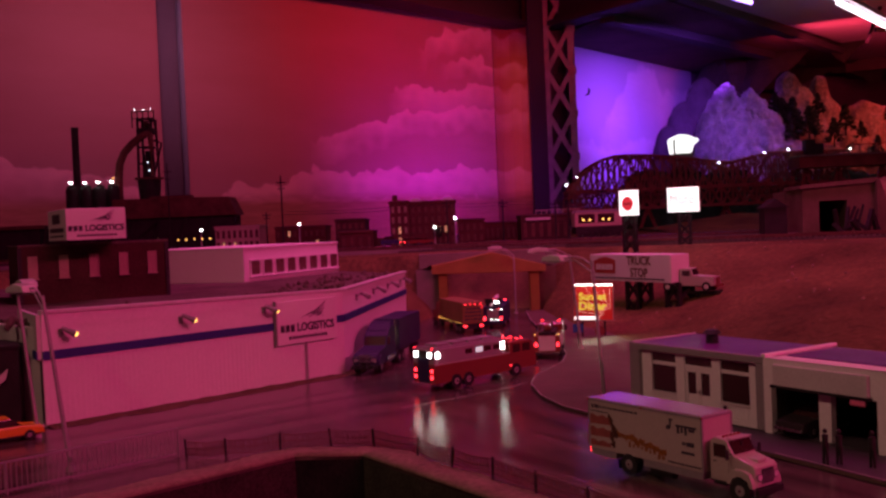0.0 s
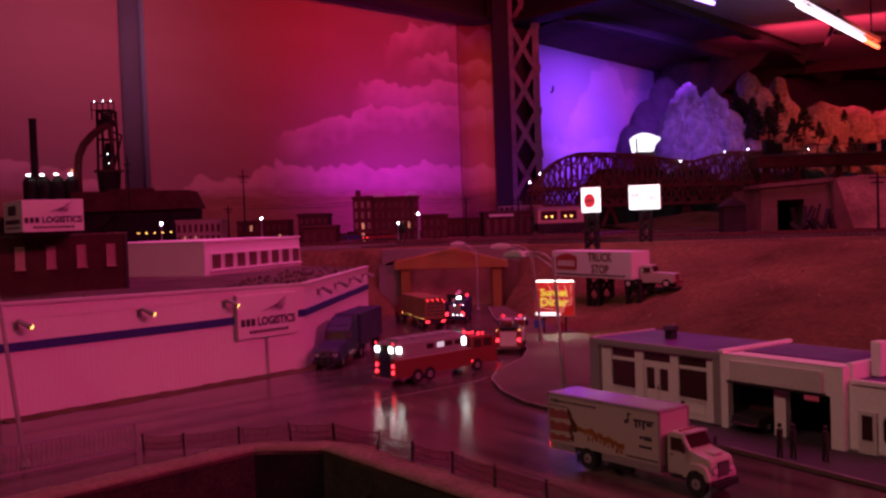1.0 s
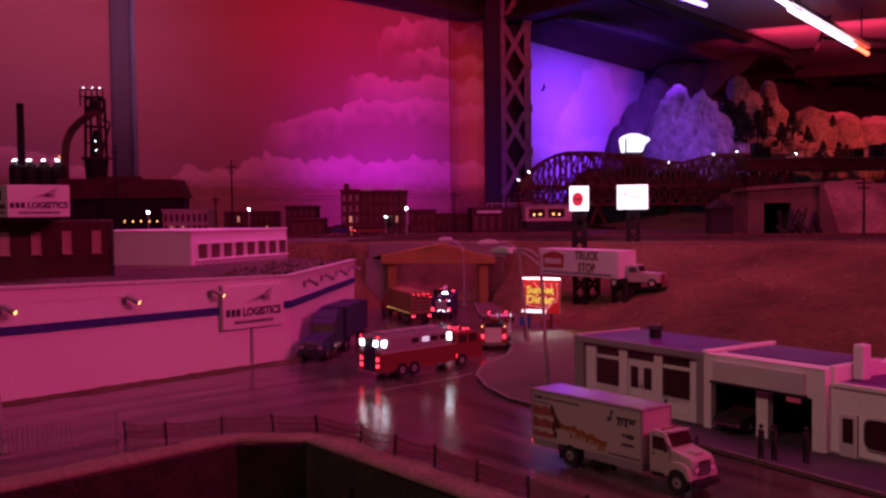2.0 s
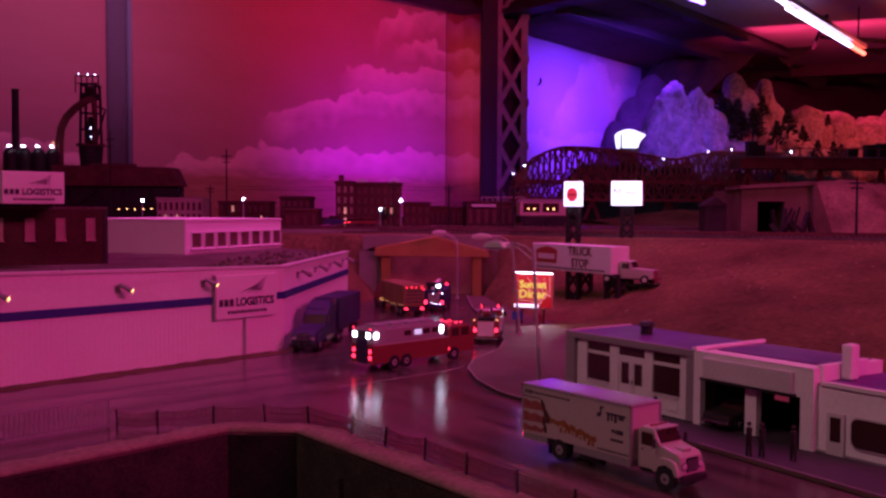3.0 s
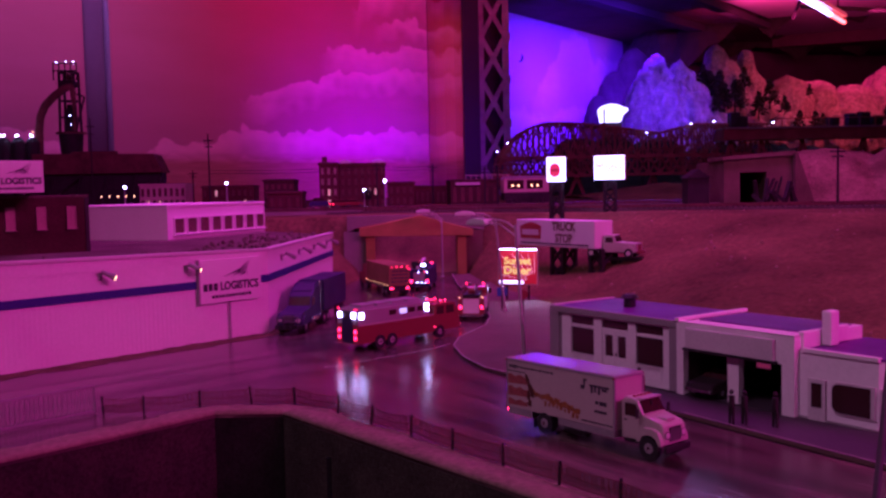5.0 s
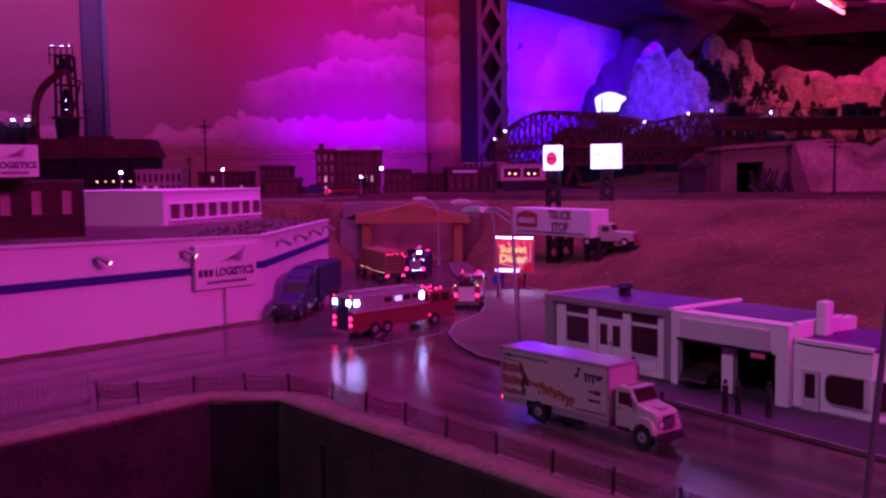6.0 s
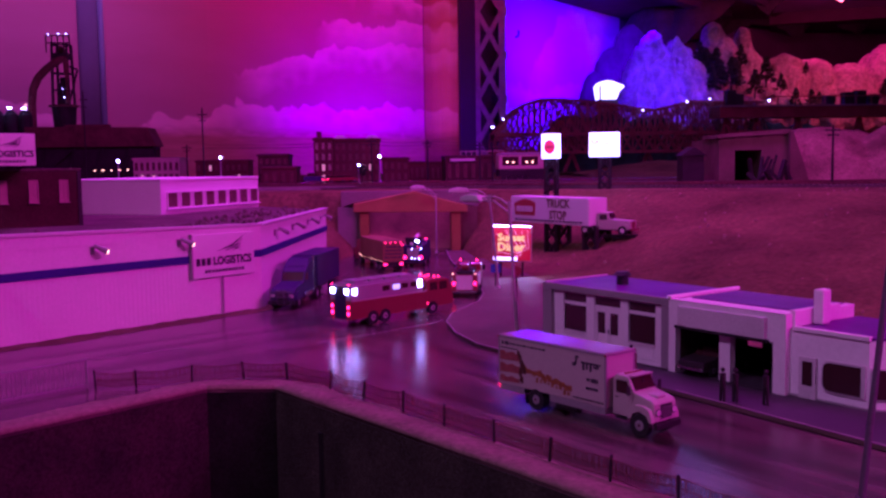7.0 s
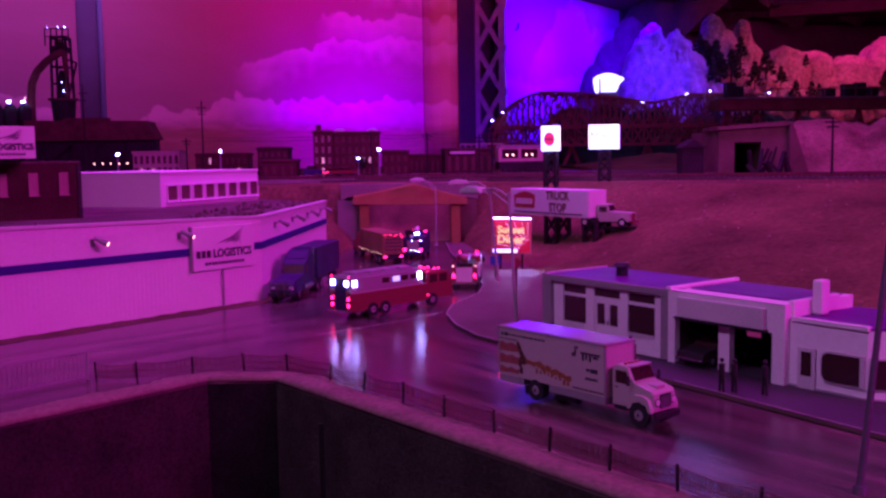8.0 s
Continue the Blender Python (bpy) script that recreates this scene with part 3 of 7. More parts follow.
# Straps in a lighter grey: the lamplight on them is in the colour.
M["strap"] = paint("lit_steel_strap", (0.26, 0.21, 0.24), rough=0.55, metal=0.2, vary=0.35, stain=20)
# riveted lattice column
col = thing("lattice_column", pose(0.57, 4.84, 0.02), "dark riveted steel lattice column between the backdrops", "column")
H2 = 1.295
for x0, x1, nm in ((-0.115, -0.035, "flange"), (0.082, 0.115, "flange")):
    part(nm, box(B(), x0, x1, -0.05, 0.10, 0, H2, 0.002), M["beam"], col)
part("flange", box(B(), -0.035, -0.012, -0.055, -0.03, 0, H2), M["strap"], col)
part("flange", box(B(), 0.082, 0.116, -0.058, -0.0505, 0, H2), M["strap"], col)
# Black plate: the darkness inside the column is put into its colour.
part("back_plate", box(B(), -0.035, 0.082, 0.06, 0.07, 0, H2), M["dark"], col)
n = 6
for k in range(n):
    z0, z1 = H2 * k / n, H2 * (k + 1) / n
    part("lattice_bar", bar(B(), (-0.025, -0.060, z0), (0.095, -0.060, z1), 0.005, 0.024), M["strap"], col)
    part("lattice_bar", bar(B(), (0.095, -0.055, z0), (-0.025, -0.055, z1), 0.005, 0.024), M["strap"], col)
    part("gusset", box(B(), 0.085, 0.122, -0.066, -0.0585, z1 - 0.02, z1 + 0.02, 0.002), M["strap"], col)

# fluorescent tubes on hanging rods
def tube(a, c, red_end, glow="tube"):
    a, c = Vector(a), Vector(c)
    d = (c - a)
    t = thing("fluorescent_lamp", Matrix.Translation(a), "glowing fluorescent tube lamp hung under the ceiling", "lamp", "ceiling tubes")
    lift = Vector((0, 0, 0.034))
    part("batten", bar(B(), lift, d + lift, 0.03, 0.02), M["pale"], t)
    for f in (0.1, 0.9):
        p = d * f + lift
        part("rod", rod(B(), p, (p.x, p.y, 1.32 - a.z), 0.004), M["dark"], t)
        part("holder", bar(B(), d * f, d * f + lift, 0.01), M["pale"], t)
    q = d * (0.78 if red_end else 1.0)
    part("tube", rod(B(), (0, 0, 0), q, 0.010, n=12), M[glow], t, "glowing tube")
    if red_end:
        part("tube", rod(B(), q * 1.001, d, 0.010, n=12), M["tube_red"], t, "glowing red tube end")


tube((1.60, 3.785, 0.95), (2.46, 4.86, 0.95), True)
tube((0.95, 2.90, 0.95), (1.57, 3.72, 0.95), False)
M["tube_violet"] = lit("violet_tube", (0.40, 0.20, 1.0), 6.0)
tube((1.02, 3.74, 1.03), (1.35, 4.08, 1.03), False, "tube_violet")

# rounded blue-grey seam strip in the fold of the backdrop
M["seam"] = paint("dark_blue_grey_seam", (0.18, 0.18, 0.21), rough=0.85, vary=0.2, stain=3)
M["seam_edge"] = paint("teal_grey_edge_strip", (0.26, 0.36, 0.40), rough=0.7, vary=0.2, stain=3)
seam = rod(B(), (0, 0, 0.0), (0, 0, 1.31), 1.0, n=36)
bmesh.ops.scale(seam, vec=(0.040, 0.016, 1), verts=seam.verts)
structure("trim_seam", seam, M["seam"], "rounded dark blue-grey seam strip of the backdrop", "trim", smooth=True).matrix_world = pose(-1.052, 3.714, 0, 0, 0, 40)
structure("trim_seam_edge", rod(B(), (-1.010, 3.738, 0), (-1.010, 3.738, 1.31), 0.011, n=16), M["seam_edge"], "narrow teal edge strip of the backdrop seam", "trim", smooth=True)

# small dark crescent hung before the blue sky
cr = B()
pts = []
for k in range(9):
    an = radians(-100 + 15 * k)
    pts.append((0.030 * math.cos(an), 0.030 * math.sin(an)))
for k in range(9):
    an = radians(20 - 15 * k)
    pts.append((0.026 * math.cos(an) - 0.006, 0.028 * math.sin(an) + 0.004))
profile(cr, pts, -0.003, 0.003)
single("crescent", cr, M["soot"], "small dark crescent shape fixed to the painted sky", "crescent", pose(0.862, 5.578, 0.888, 0, 0, 50))

# ---- buildings of the model town ----
def ring(x0, x1, z0, z1, y0, y1, t):
    """A rectangular frame as one connected piece, in the x, z plane between y0 and y1."""
    bm = B()
    rows = []
    for y in (y0, y1):
        for q in (0.0, t):
            rows.append([bm.verts.new(p) for p in ((x0 + q, y, z0 + q), (x1 - q, y, z0 + q), (x1 - q, y, z1 - q), (x0 + q, y, z1 - q))])
    a, b_, c, d = rows
    for k in range(4):
        n = (k + 1) % 4
        bm.faces.new((a[k], a[n], b_[n], b_[k]))
        bm.faces.new((c[k], d[k], d[n], c[n]))
        bm.faces.new((a[k], c[k], c[n], a[n]))
        bm.faces.new((b_[k], b_[n], d[n], d[k]))
    bmesh.ops.recalc_face_normals(bm, faces=bm.faces)
    return bm


def windows_row(parent, xs, z0, z1, y, w, frame_mat, pane_mat, sill=True, bars=1, depth=0.002, rows=1, thin=0.10):
    """Framed windows in the x, z plane of a facade whose outside is at y, facing -y."""
    for x in xs:
        t = w * thin
        win = part("window", ring(x - w / 2, x + w / 2, z0, z1, y - depth, y + 0.0005, t), frame_mat, parent)
        for k in range(bars):
            cx = x - w / 2 + w * (k + 1) / (bars + 1)
            part("mullion", box(B(), cx - t / 3, cx + t / 3, y - depth * 0.8, y + 0.0005, z0 + t, z1 - t), frame_mat, win)
        for k in range(rows - 1):
            cz = z0 + (z1 - z0) * (k + 1) / rows
            part("transom", box(B(), x - w / 2 + t, x + w / 2 - t, y - depth * 0.7, y + 0.0005, cz - t / 3, cz + t / 3), frame_mat, win)
        part("pane", box(B(), x - w / 2 + t, x + w / 2 - t, y - depth * 0.4, y + 0.0004, z0 + t, z1 - t), pane_mat, win)
        if sill:
            part("sill", box(B(), x - w / 2 - t, x + w / 2 + t, y - depth * 2, y + 0.0005, z0 - t, z0 - 0.0001), frame_mat, win)


# warehouse: long white front that bends back beside the portal road
WA, WB, WC = (-0.2798, 0.6273), (-0.089, 0.820), (-0.047, 1.150)
WH = 0.0755
wh = thing("warehouse", pose(0, 0, 0), "long white warehouse with a blue band and a flat roof", "building")
back_l, back_r = (-0.80, 1.05), (-0.22, 1.42)
left_end = (-0.50, 0.85)
outline = [WA, WB, WC, back_r, back_l, left_end]
part("wall", prism(B(), outline, 0.0, WH - 0.006), M["white_wall"], wh)
part("roof", prism(B(), [(p[0] * 0.985 - 0.004, p[1] + 0.004) for p in outline], WH - 0.0065, WH - 0.003), M["roof"], wh, "gravelled dark roof felt")


def along(a, c, t):
    return (a[0] + (c[0] - a[0]) * t, a[1] + (c[1] - a[1]) * t)


for a, c in ((WA, WB), (WB, WC)):
    L = math.hypot(c[0] - a[0], c[1] - a[1])
    m = facing(a, c)
    top = 0.0820 if a == WA else 0.0768
    cap = part("parapet", profile(B(), [(0, WH - 0.0062), (L, WH - 0.0062), (L, 0.0768 if a == WA else WH), (0, top)], -0.0006, 0.004), M["white_wall"], wh)
    rim = part("coping", profile(B(), [(0, top - 0.0022), (L, (0.0768 if a == WA else WH) - 0.0022), (L, (0.0768 if a == WA else WH) + 0.0003), (0, top + 0.0003)], -0.0022, 0.0044, 0.0003), M["pale"], wh)
    rim.matrix_world = m
    cap.matrix_world = m
    band = part("band", box(B(), 0, L, -0.0012, 0.0005, 0.0472, 0.0535), M["blue"], wh, "dark blue painted band")
    band.matrix_world = m
    ribs = B()
    for k in range(int(L / 0.004)):
        box(ribs, k * 0.004 + 0.0012, k * 0.004 + 0.0024, -0.00010, 0.0002, 0.001, 0.0468)
    r = part("ribbing", ribs, M["white_wall"], wh, "fine vertical sheet ribs")
    r["kind"] = "stuff"
    r.matrix_world = m


# end of the warehouse: pale upper wall with the band, over a dark sheet painting a recess's shade
EW = (-0.3256, 0.7000)
em = facing(EW, WA)
el = math.hypot(EW[0] - WA[0], EW[1] - WA[1])
for nm, q, mat, lb in (("end_panel", (0, el - 0.0012, -0.0030, 0.0, 0.0475, 0.0790), "pale", "pale grey upper end wall"), ("band", (0, el - 0.0012, -0.0040, -0.0031, 0.0475, 0.0535), "blue", "dark blue painted band"), ("dock_shade_sheet", (0, el - 0.0012, -0.0012, 0.0, 0.001, 0.0470), "dark", "flat dark sheet for the shade of a loading recess"), ("dock_post", (0.010, 0.013, -0.0030, -0.0013, 0.001, 0.0470), "soot", "")):
    part(nm, box(B(), *q), M[mat], wh, lb).matrix_world = em


def wall_lamp(a, c, t, z):
    m = facing(along(a, c, t), c, z)
    lamp = thing("wall_lamp", m, "small grey floodlight on an arm on the warehouse wall", "lamp", "warehouse floodlights")
    part("bracket", box(B(), -0.0014, 0.0014, -0.0016, 0, -0.003, 0.003), M["grey"], lamp)
    part("arm", rod(B(), (0, -0.001, 0.001), (0.0004, -0.006, 0.0032), 0.0007), M["grey"], lamp)
    a, b_ = Vector((-0.0012, -0.0055, 0.0042)), Vector((0.0060, -0.0125, -0.0008))
    head = part("shade", rod(B(), a, b_, 0.0014, 0.0025, n=12), M["grey"], lamp, "grey metal lamp hood")
    d = (b_ - a).normalized()
    part("bulb", rod(B(), b_ - d * 0.0002, b_ + d * 0.0007, 0.0019, 0.0013, n=12), M["lamp_amber"], head, "warm glowing bulb")


for t in (0.05, 0.40, 0.685):
    wall_lamp(WA, WB, t, 0.065)
for t in (0.16, 0.40, 0.64, 0.88):
    wall_lamp(WB, WC, t, 0.065)


def wing(bm, cx, cz, s, y):
    """A plain feather-like emblem: four thin swept blades that rise to one side."""
    for k in range(4):
        tx, tz = cx + s * (0.98 - 0.09 * k), cz + s * (0.55 - 0.20 * k)
        rx, rz = cx - s * (0.80 - 0.50 * k), cz - s * (0.24 + 0.015 * k)
        mx, mz = rx + (tx - rx) * 0.60, rz + (tz - rz) * 0.36
        p = [(rx, rz), (mx, mz - s * 0.06), (tx, tz), (mx, mz + s * 0.06)]
        profile(bm, p, y - 0.0003 - 0.00002 * k, y)


def firm_face(parent, w, h, y, cx=0.0, cz=0.0):
    """The firm's board front: emblem, a bar for its name, the word, and a bar for the small line."""
    bm = B()
    wing(bm, cx + 0.08 * w, cz + 0.20 * h, 0.46 * h, y)
    part("emblem", bm, M["letter"], parent, "dark blue wing emblem")
    t = text_mesh("LOGISTICS", h * 0.27, 0.0001, w * 0.67, h * 0.010)
    bmesh.ops.translate(t, vec=(cx + 0.14 * w, y - 0.0002, cz - 0.14 * h), verts=t.verts)
    part("lettering", t, M["letter"], parent, "dark lettering")
    for k in range(3):
        x = cx - (0.48 - 0.087 * k) * w
        part("name_bar", box(B(), x, x + 0.066 * w, y - 0.0003, y, cz - 0.22 * h, cz - 0.05 * h), M["letter"], parent, "dark bar")
    bm = B()
    for k in range(12):
        x = cx - 0.34 * w + k * 0.058 * w
        box(bm, x, x + 0.042 * w, y - 0.0003, y, cz - 0.40 * h, cz - 0.33 * h)
    part("small_line", bm, M["letter"], parent, "row of small dark bars")["kind"] = "stuff"


# rough earth and debris on the roof behind the parapet
rb_ = B()
rr = random.Random(6)
for k in range(170):
    f = rr.random()
    p = along(WA, WB, f * 2) if f < 0.5 else along(WB, WC, f * 2 - 1)
    s = rr.uniform(0.0012, 0.0042)
    m = Matrix.Translation((p[0] - rr.uniform(0.012, 0.085), p[1] + rr.uniform(0.012, 0.05), WH - 0.0032)) @ Euler((rr.uniform(0, 3), rr.uniform(0, 3), rr.uniform(0, 3))).to_matrix().to_4x4() @ Matrix.Diagonal((s * 1.8, s, s * 0.8, 1))
    bmesh.ops.create_icosphere(rb_, subdivisions=1, radius=1, matrix=m)
single("roof_debris", rb_, M["roof"], "dark earth and debris lying along the warehouse roof", "debris", kind="stuff")

# dark shed beside the warehouse end
shd = thing("dark_shed", facing((-0.420, 0.595), (-0.300, 0.634)), "dark shed with a pale wing emblem beside the warehouse", "shed")
part("wall", box(B(), 0, 0.126, 0, 0.05, 0, 0.056), M["soot"], shd)
part("roof", box(B(), -0.001, 0.127, -0.001, 0.051, 0.056, 0.058), M["dark"], shd)
wg_ = B()
profile(wg_, [(0.1120, 0.0300), (0.1175, 0.0345), (0.1190, 0.0420), (0.1150, 0.0385), (0.1120, 0.0370), (0.1090, 0.0385), (0.1050, 0.0420), (0.1065, 0.0345)], -0.0012, -0.0003)
part("emblem", wg_, M["pale"], shd, "pale wing emblem")

# firm board on a pole before the wall
sb = thing("sign_board", facing(along(WA, WB, 0.838), WB), "white company sign board with dark lettering on a pole", "sign")
part("pole", rod(B(), (0, -0.0025, 0), (0, -0.0025, 0.0335), 0.0008), M["pole"], sb)
part("board", box(B(), -0.031, 0.033, -0.0042, -0.0016, 0.034, 0.071, 0.0004), M["board"], sb)
part("frame", box(B(), -0.0325, -0.0311, -0.0046, -0.0014, 0.0335, 0.0715), M["grey"], sb)
firm_face(sb, 0.060, 0.036, -0.0043, 0.001, 0.0525)

# dark red brick block behind the warehouse
bb = thing("brick_building", pose(-0.395, 0.855, 0.0, 0, 0, 28), "dark red brick building with tall pale windows", "building")
part("wall", box(B(), 0, 0.137, 0, 0.16, 0.0695, 0.126), M["brick"], bb)
part("roof", box(B(), -0.001, 0.138, -0.001, 0.161, 0.126, 0.1285, 0.0005), M["roof"], bb)
part("corner_strip", box(B(), 0.1345, 0.1380, -0.0015, 0.002, 0.0695, 0.1255), M["dark"], bb)
part("corner_strip", box(B(), -0.0015, 0.002, -0.0015, 0.002, 0.0695, 0.1255), M["dark"], bb)
windows_row(bb, [0.0115 + 0.0275 * k for k in range(5)], 0.096, 0.1175, 0, 0.0085, M["cream"], M["cream"], bars=1, rows=3)
nb = thing("timber_building", pose(-0.53, 0.80, 0.0, 0, 0, 28), "brown timber building with a pale window", "building")
part("wall", box(B(), 0, 0.12, 0, 0.12, 0.0695, 0.124), M["rust"], nb)
part("roof", box(B(), -0.001, 0.121, -0.001, 0.121, 0.124, 0.126), M["roof"], nb)
windows_row(nb, [0.035, 0.062, 0.09], 0.092, 0.114, 0, 0.010, M["cream"], M["cream"], bars=1, rows=2)
# roof sign
rs = thing("roof_sign", pose(-0.3385, 0.828, 0.0, 0, 0, 33), "white box sign with dark company lettering on a roof", "sign")
part("box", box(B(), 0, 0.0535, 0, 0.082, 0.1312, 0.1602, 0.0006), M["board"], rs)
for x, y in ((0.010, 0.034), (0.046, 0.034)):
    part("leg", box(B(), x - 0.0015, x + 0.0015, y - 0.0015, y + 0.0015, 0.1285, 0.1313), M["dark"], rs)
firm_face(rs, 0.052, 0.029, -0.0002, 0.0268, 0.1457)
bm = B()
box(bm, -0.0004, 0, 0.012, 0.072, 0.1345, 0.1362)
box(bm, -0.0004, 0, 0.010, 0.074, 0.1390, 0.1430)
box(bm, -0.0004, 0, 0.026, 0.060, 0.1470, 0.1560)
part("side_lettering", bm, M["letter"], rs, "small dark bars")

M["pane_brown"] = paint("brown_window", (0.19, 0.10, 0.09), rough=0.3, vary=0.4, stain=120)
# white office block with a row of seven windows
OA, OB = (-0.237, 1.103), (-0.147, 1.300)
ol = math.hypot(OB[0] - OA[0], OB[1] - OA[1])
of = thing("office_block", facing(OA, OB), "white flat-roofed office block with a row of windows", "building")
part("wall", box(B(), 0, ol, 0, 0.19, 0.0690, 0.112), M["white_wall"], of)
part("roof", box(B(), -0.001, ol + 0.001, -0.001, 0.191, 0.112, 0.1145, 0.0004), M["white_wall"], of)
windows_row(of, [0.0215 + 0.0260 * k for k in range(8)], 0.0790, 0.0990, 0, 0.0215, M["white_wall"], M["pane_brown"], bars=0, thin=0.06)

# portal under the upper road
po = thing("underpass_portal", pose(0.0655, 1.345, 0), "ochre gabled concrete portal of a road underpass", "portal")
for x in (-0.0665, 0.0655):
    part("pillar", box(B(), x - 0.0068, x + 0.0068, -0.008, 0.012, 0, 0.0605, 0.001), M["amber"], po)
part("lintel", profile(B(), [(-0.082, 0.0606), (0.082, 0.0586), (0.082, 0.0680), (0.055, 0.0745), (0.006, 0.0895), (-0.055, 0.0770), (-0.082, 0.0728)], -0.014, 0.004, 0.0008), M["amber"], po)
part("cap", profile(B(), [(-0.10, 0.0665), (-0.082, 0.0735), (0.006, 0.0885), (0.082, 0.0685), (0.10, 0.0655), (0.10, 0.0895), (-0.10, 0.0895)], 0.0045, 0.028), M["concrete"], po)
part("wing_wall", box(B(), -0.105, -0.0735, 0.003, 0.022, 0, 0.0664), M["concrete"], po)
part("wing_wall", box(B(), 0.0725, 0.098, 0.003, 0.022, 0, 0.0654), M["tunnel_stone"], po)
tn = B()
box(tn, -0.08, -0.074, 0.022, 0.060, 0, 0.0865)
box(tn, 0.073, 0.080, 0.022, 0.060, 0, 0.0865)
box(tn, -0.08, 0.080, 0.060, 0.070, 0, 0.0865)
part("tunnel_lining", tn, M["tunnel_lining"], po, "grimy ochre tunnel walls")

# shop, garage and diner bay: one terrace of three sections
sh = thing("garage_building", facing(SHOP0, SHOP1), "white roadside terrace with shop windows and two garage bays", "building")
RZ = 0.0452
L0, L1, L2 = 0.0025, 0.1155, 0.1950
DEP = 0.060
# section one: shop
part("wall", box(B(), L0 + 0.001, L1, 0.003, DEP, 0, RZ - 0.003), M["grey"], sh, "grey side and rear walls")
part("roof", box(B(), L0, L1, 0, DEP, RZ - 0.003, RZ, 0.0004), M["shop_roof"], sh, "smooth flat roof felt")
part("fascia", box(B(), L0, L1, -0.0028, 0, RZ - 0.0038, RZ + 0.0004, 0.0003), M["grey"], sh)
part("verge_trim", box(B(), L0 - 0.0006, L0 + 0.0006, 0.0002, DEP, RZ - 0.002, RZ + 0.0008, 0.0003), M["pale"], sh)
part("side_frame", box(B(), L0, 0.0112, -0.0028, 0.0028, 0, RZ - 0.0039), M["grey"], sh)
part("side_frame", box(B(), 0.1087, L1 - 0.0003, -0.0028, 0.0028, 0, RZ - 0.0039), M["grey"], sh)
for x0, x1 in ((0.0113, 0.0205), (0.0422, 0.0496), (0.0727, 0.0794), (0.1017, 0.1086)):
    part("shop_post", box(B(), x0, x1, 0.0, 0.0028, 0.0051, 0.0401), M["white_wall"], sh, "white painted shop front post")
part("shop_sill", box(B(), 0.0113, 0.1086, -0.0004, 0.0028, 0.0, 0.0050), M["white_wall"], sh)
part("shop_head", box(B(), 0.0113, 0.1086, 0.0, 0.0028, 0.0402, RZ - 0.0039), M["white_wall"], sh)
part("plinth", box(B(), L0 - 0.0004, L1 - 0.0004, -0.0036, -0.0029, 0.0, 0.0030), M["soot"], sh, "grimy dark plinth")
for x0, x1 in ((0.0206, 0.0421), (0.0497, 0.0726), (0.0795, 0.1016)):
    part("transom", box(B(), x0, x1, 0.0001, 0.0027, 0.0325, 0.0345), M["white_wall"], sh)
    part("pane", box(B(), x0, x1, 0.0012, 0.0016, 0.0346, 0.0401), M["glass"], sh)
for x0, x1 in ((0.0206, 0.0421), (0.0795, 0.1016)):
    part("stall_riser", box(B(), x0, x1, 0.0, 0.0028, 0.0051, 0.0142), M["white_wall"], sh)
    part("riser_panel", ring(x0 + 0.0012, x1 - 0.0012, 0.0062, 0.0132, -0.0005, -0.0001, 0.0007), M["white_wall"], sh)
    part("window_board", box(B(), x0 - 0.0004, x1 + 0.0004, -0.0010, 0.0, 0.0143, 0.0151), M["white_wall"], sh)
    part("pane", box(B(), x0, x1, 0.0012, 0.0016, 0.0152, 0.0324), M["glass"], sh)
for x0, x1 in ((0.0500, 0.0609), (0.0613, 0.0723)):
    door = part("door", ring(x0, x1, 0.0052, 0.0323, 0.0004, 0.0024, 0.0019), M["white_wall"], sh)
    part("pane", box(B(), x0 + 0.0019, x1 - 0.0019, 0.0012, 0.0016, 0.0165, 0.0304), M["glass"], door)
    part("kick_panel", box(B(), x0 + 0.0019, x1 - 0.0019, 0.0008, 0.0022, 0.0071, 0.0164), M["white_wall"], door)
    part("handle", box(B(), x1 - 0.0015 if x0 < 0.055 else x0 + 0.0008, x1 - 0.0008 if x0 < 0.055 else x0 + 0.0015, -0.0006, 0.0003, 0.0172, 0.0195), M["chrome"], door)
# section two: two open garage bays
BH = 0.0298
for q in ((L1, 0.1206, -0.004, 0.0005, 0, RZ), (0.1873, L2, -0.004, 0.0005, 0, RZ), (0.1206, 0.1873, -0.004, 0.012, BH, RZ), (L1 + 0.0041, 0.1206, 0.0006, 0.012, 0.0411, RZ), (0.1873, L2 - 0.0041, 0.0006, 0.012, 0.0411, RZ),
          (L1, L2, DEP - 0.004, DEP, 0, RZ), (L1, L1 + 0.004, 0.0006, DEP - 0.004, 0, RZ), (L2 - 0.004, L2, 0.0006, DEP - 0.004, 0, RZ)):
    part("wall", box(B(), *q), M["white_wall"], sh)
part("pier", box(B(), 0.1507, 0.1583, -0.002, 0.0025, 0, BH - 0.0001), M["white_wall"], sh)
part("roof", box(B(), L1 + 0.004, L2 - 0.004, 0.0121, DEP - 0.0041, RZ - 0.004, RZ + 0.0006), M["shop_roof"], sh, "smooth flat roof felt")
part("parapet", box(B(), L1 - 0.0015, L1 + 0.0018, -0.004, DEP + 0.001, RZ + 0.0005, RZ + 0.0025, 0.0004), M["white_wall"], sh)
part("parapet", box(B(), L1 + 0.0019, L2, -0.0045, 0.001, RZ + 0.0001, RZ + 0.0009, 0.0002), M["white_wall"], sh)
part("sign_band", box(B(), 0.1243, 0.1838, -0.0068, -0.0042, 0.0312, 0.0428, 0.0003), M["pale"], sh, "blank pale sign band")
part("shutter_slot", box(B(), 0.1225, 0.1850, -0.0074, -0.0042, 0.0298, 0.0311), M["dark"], sh)
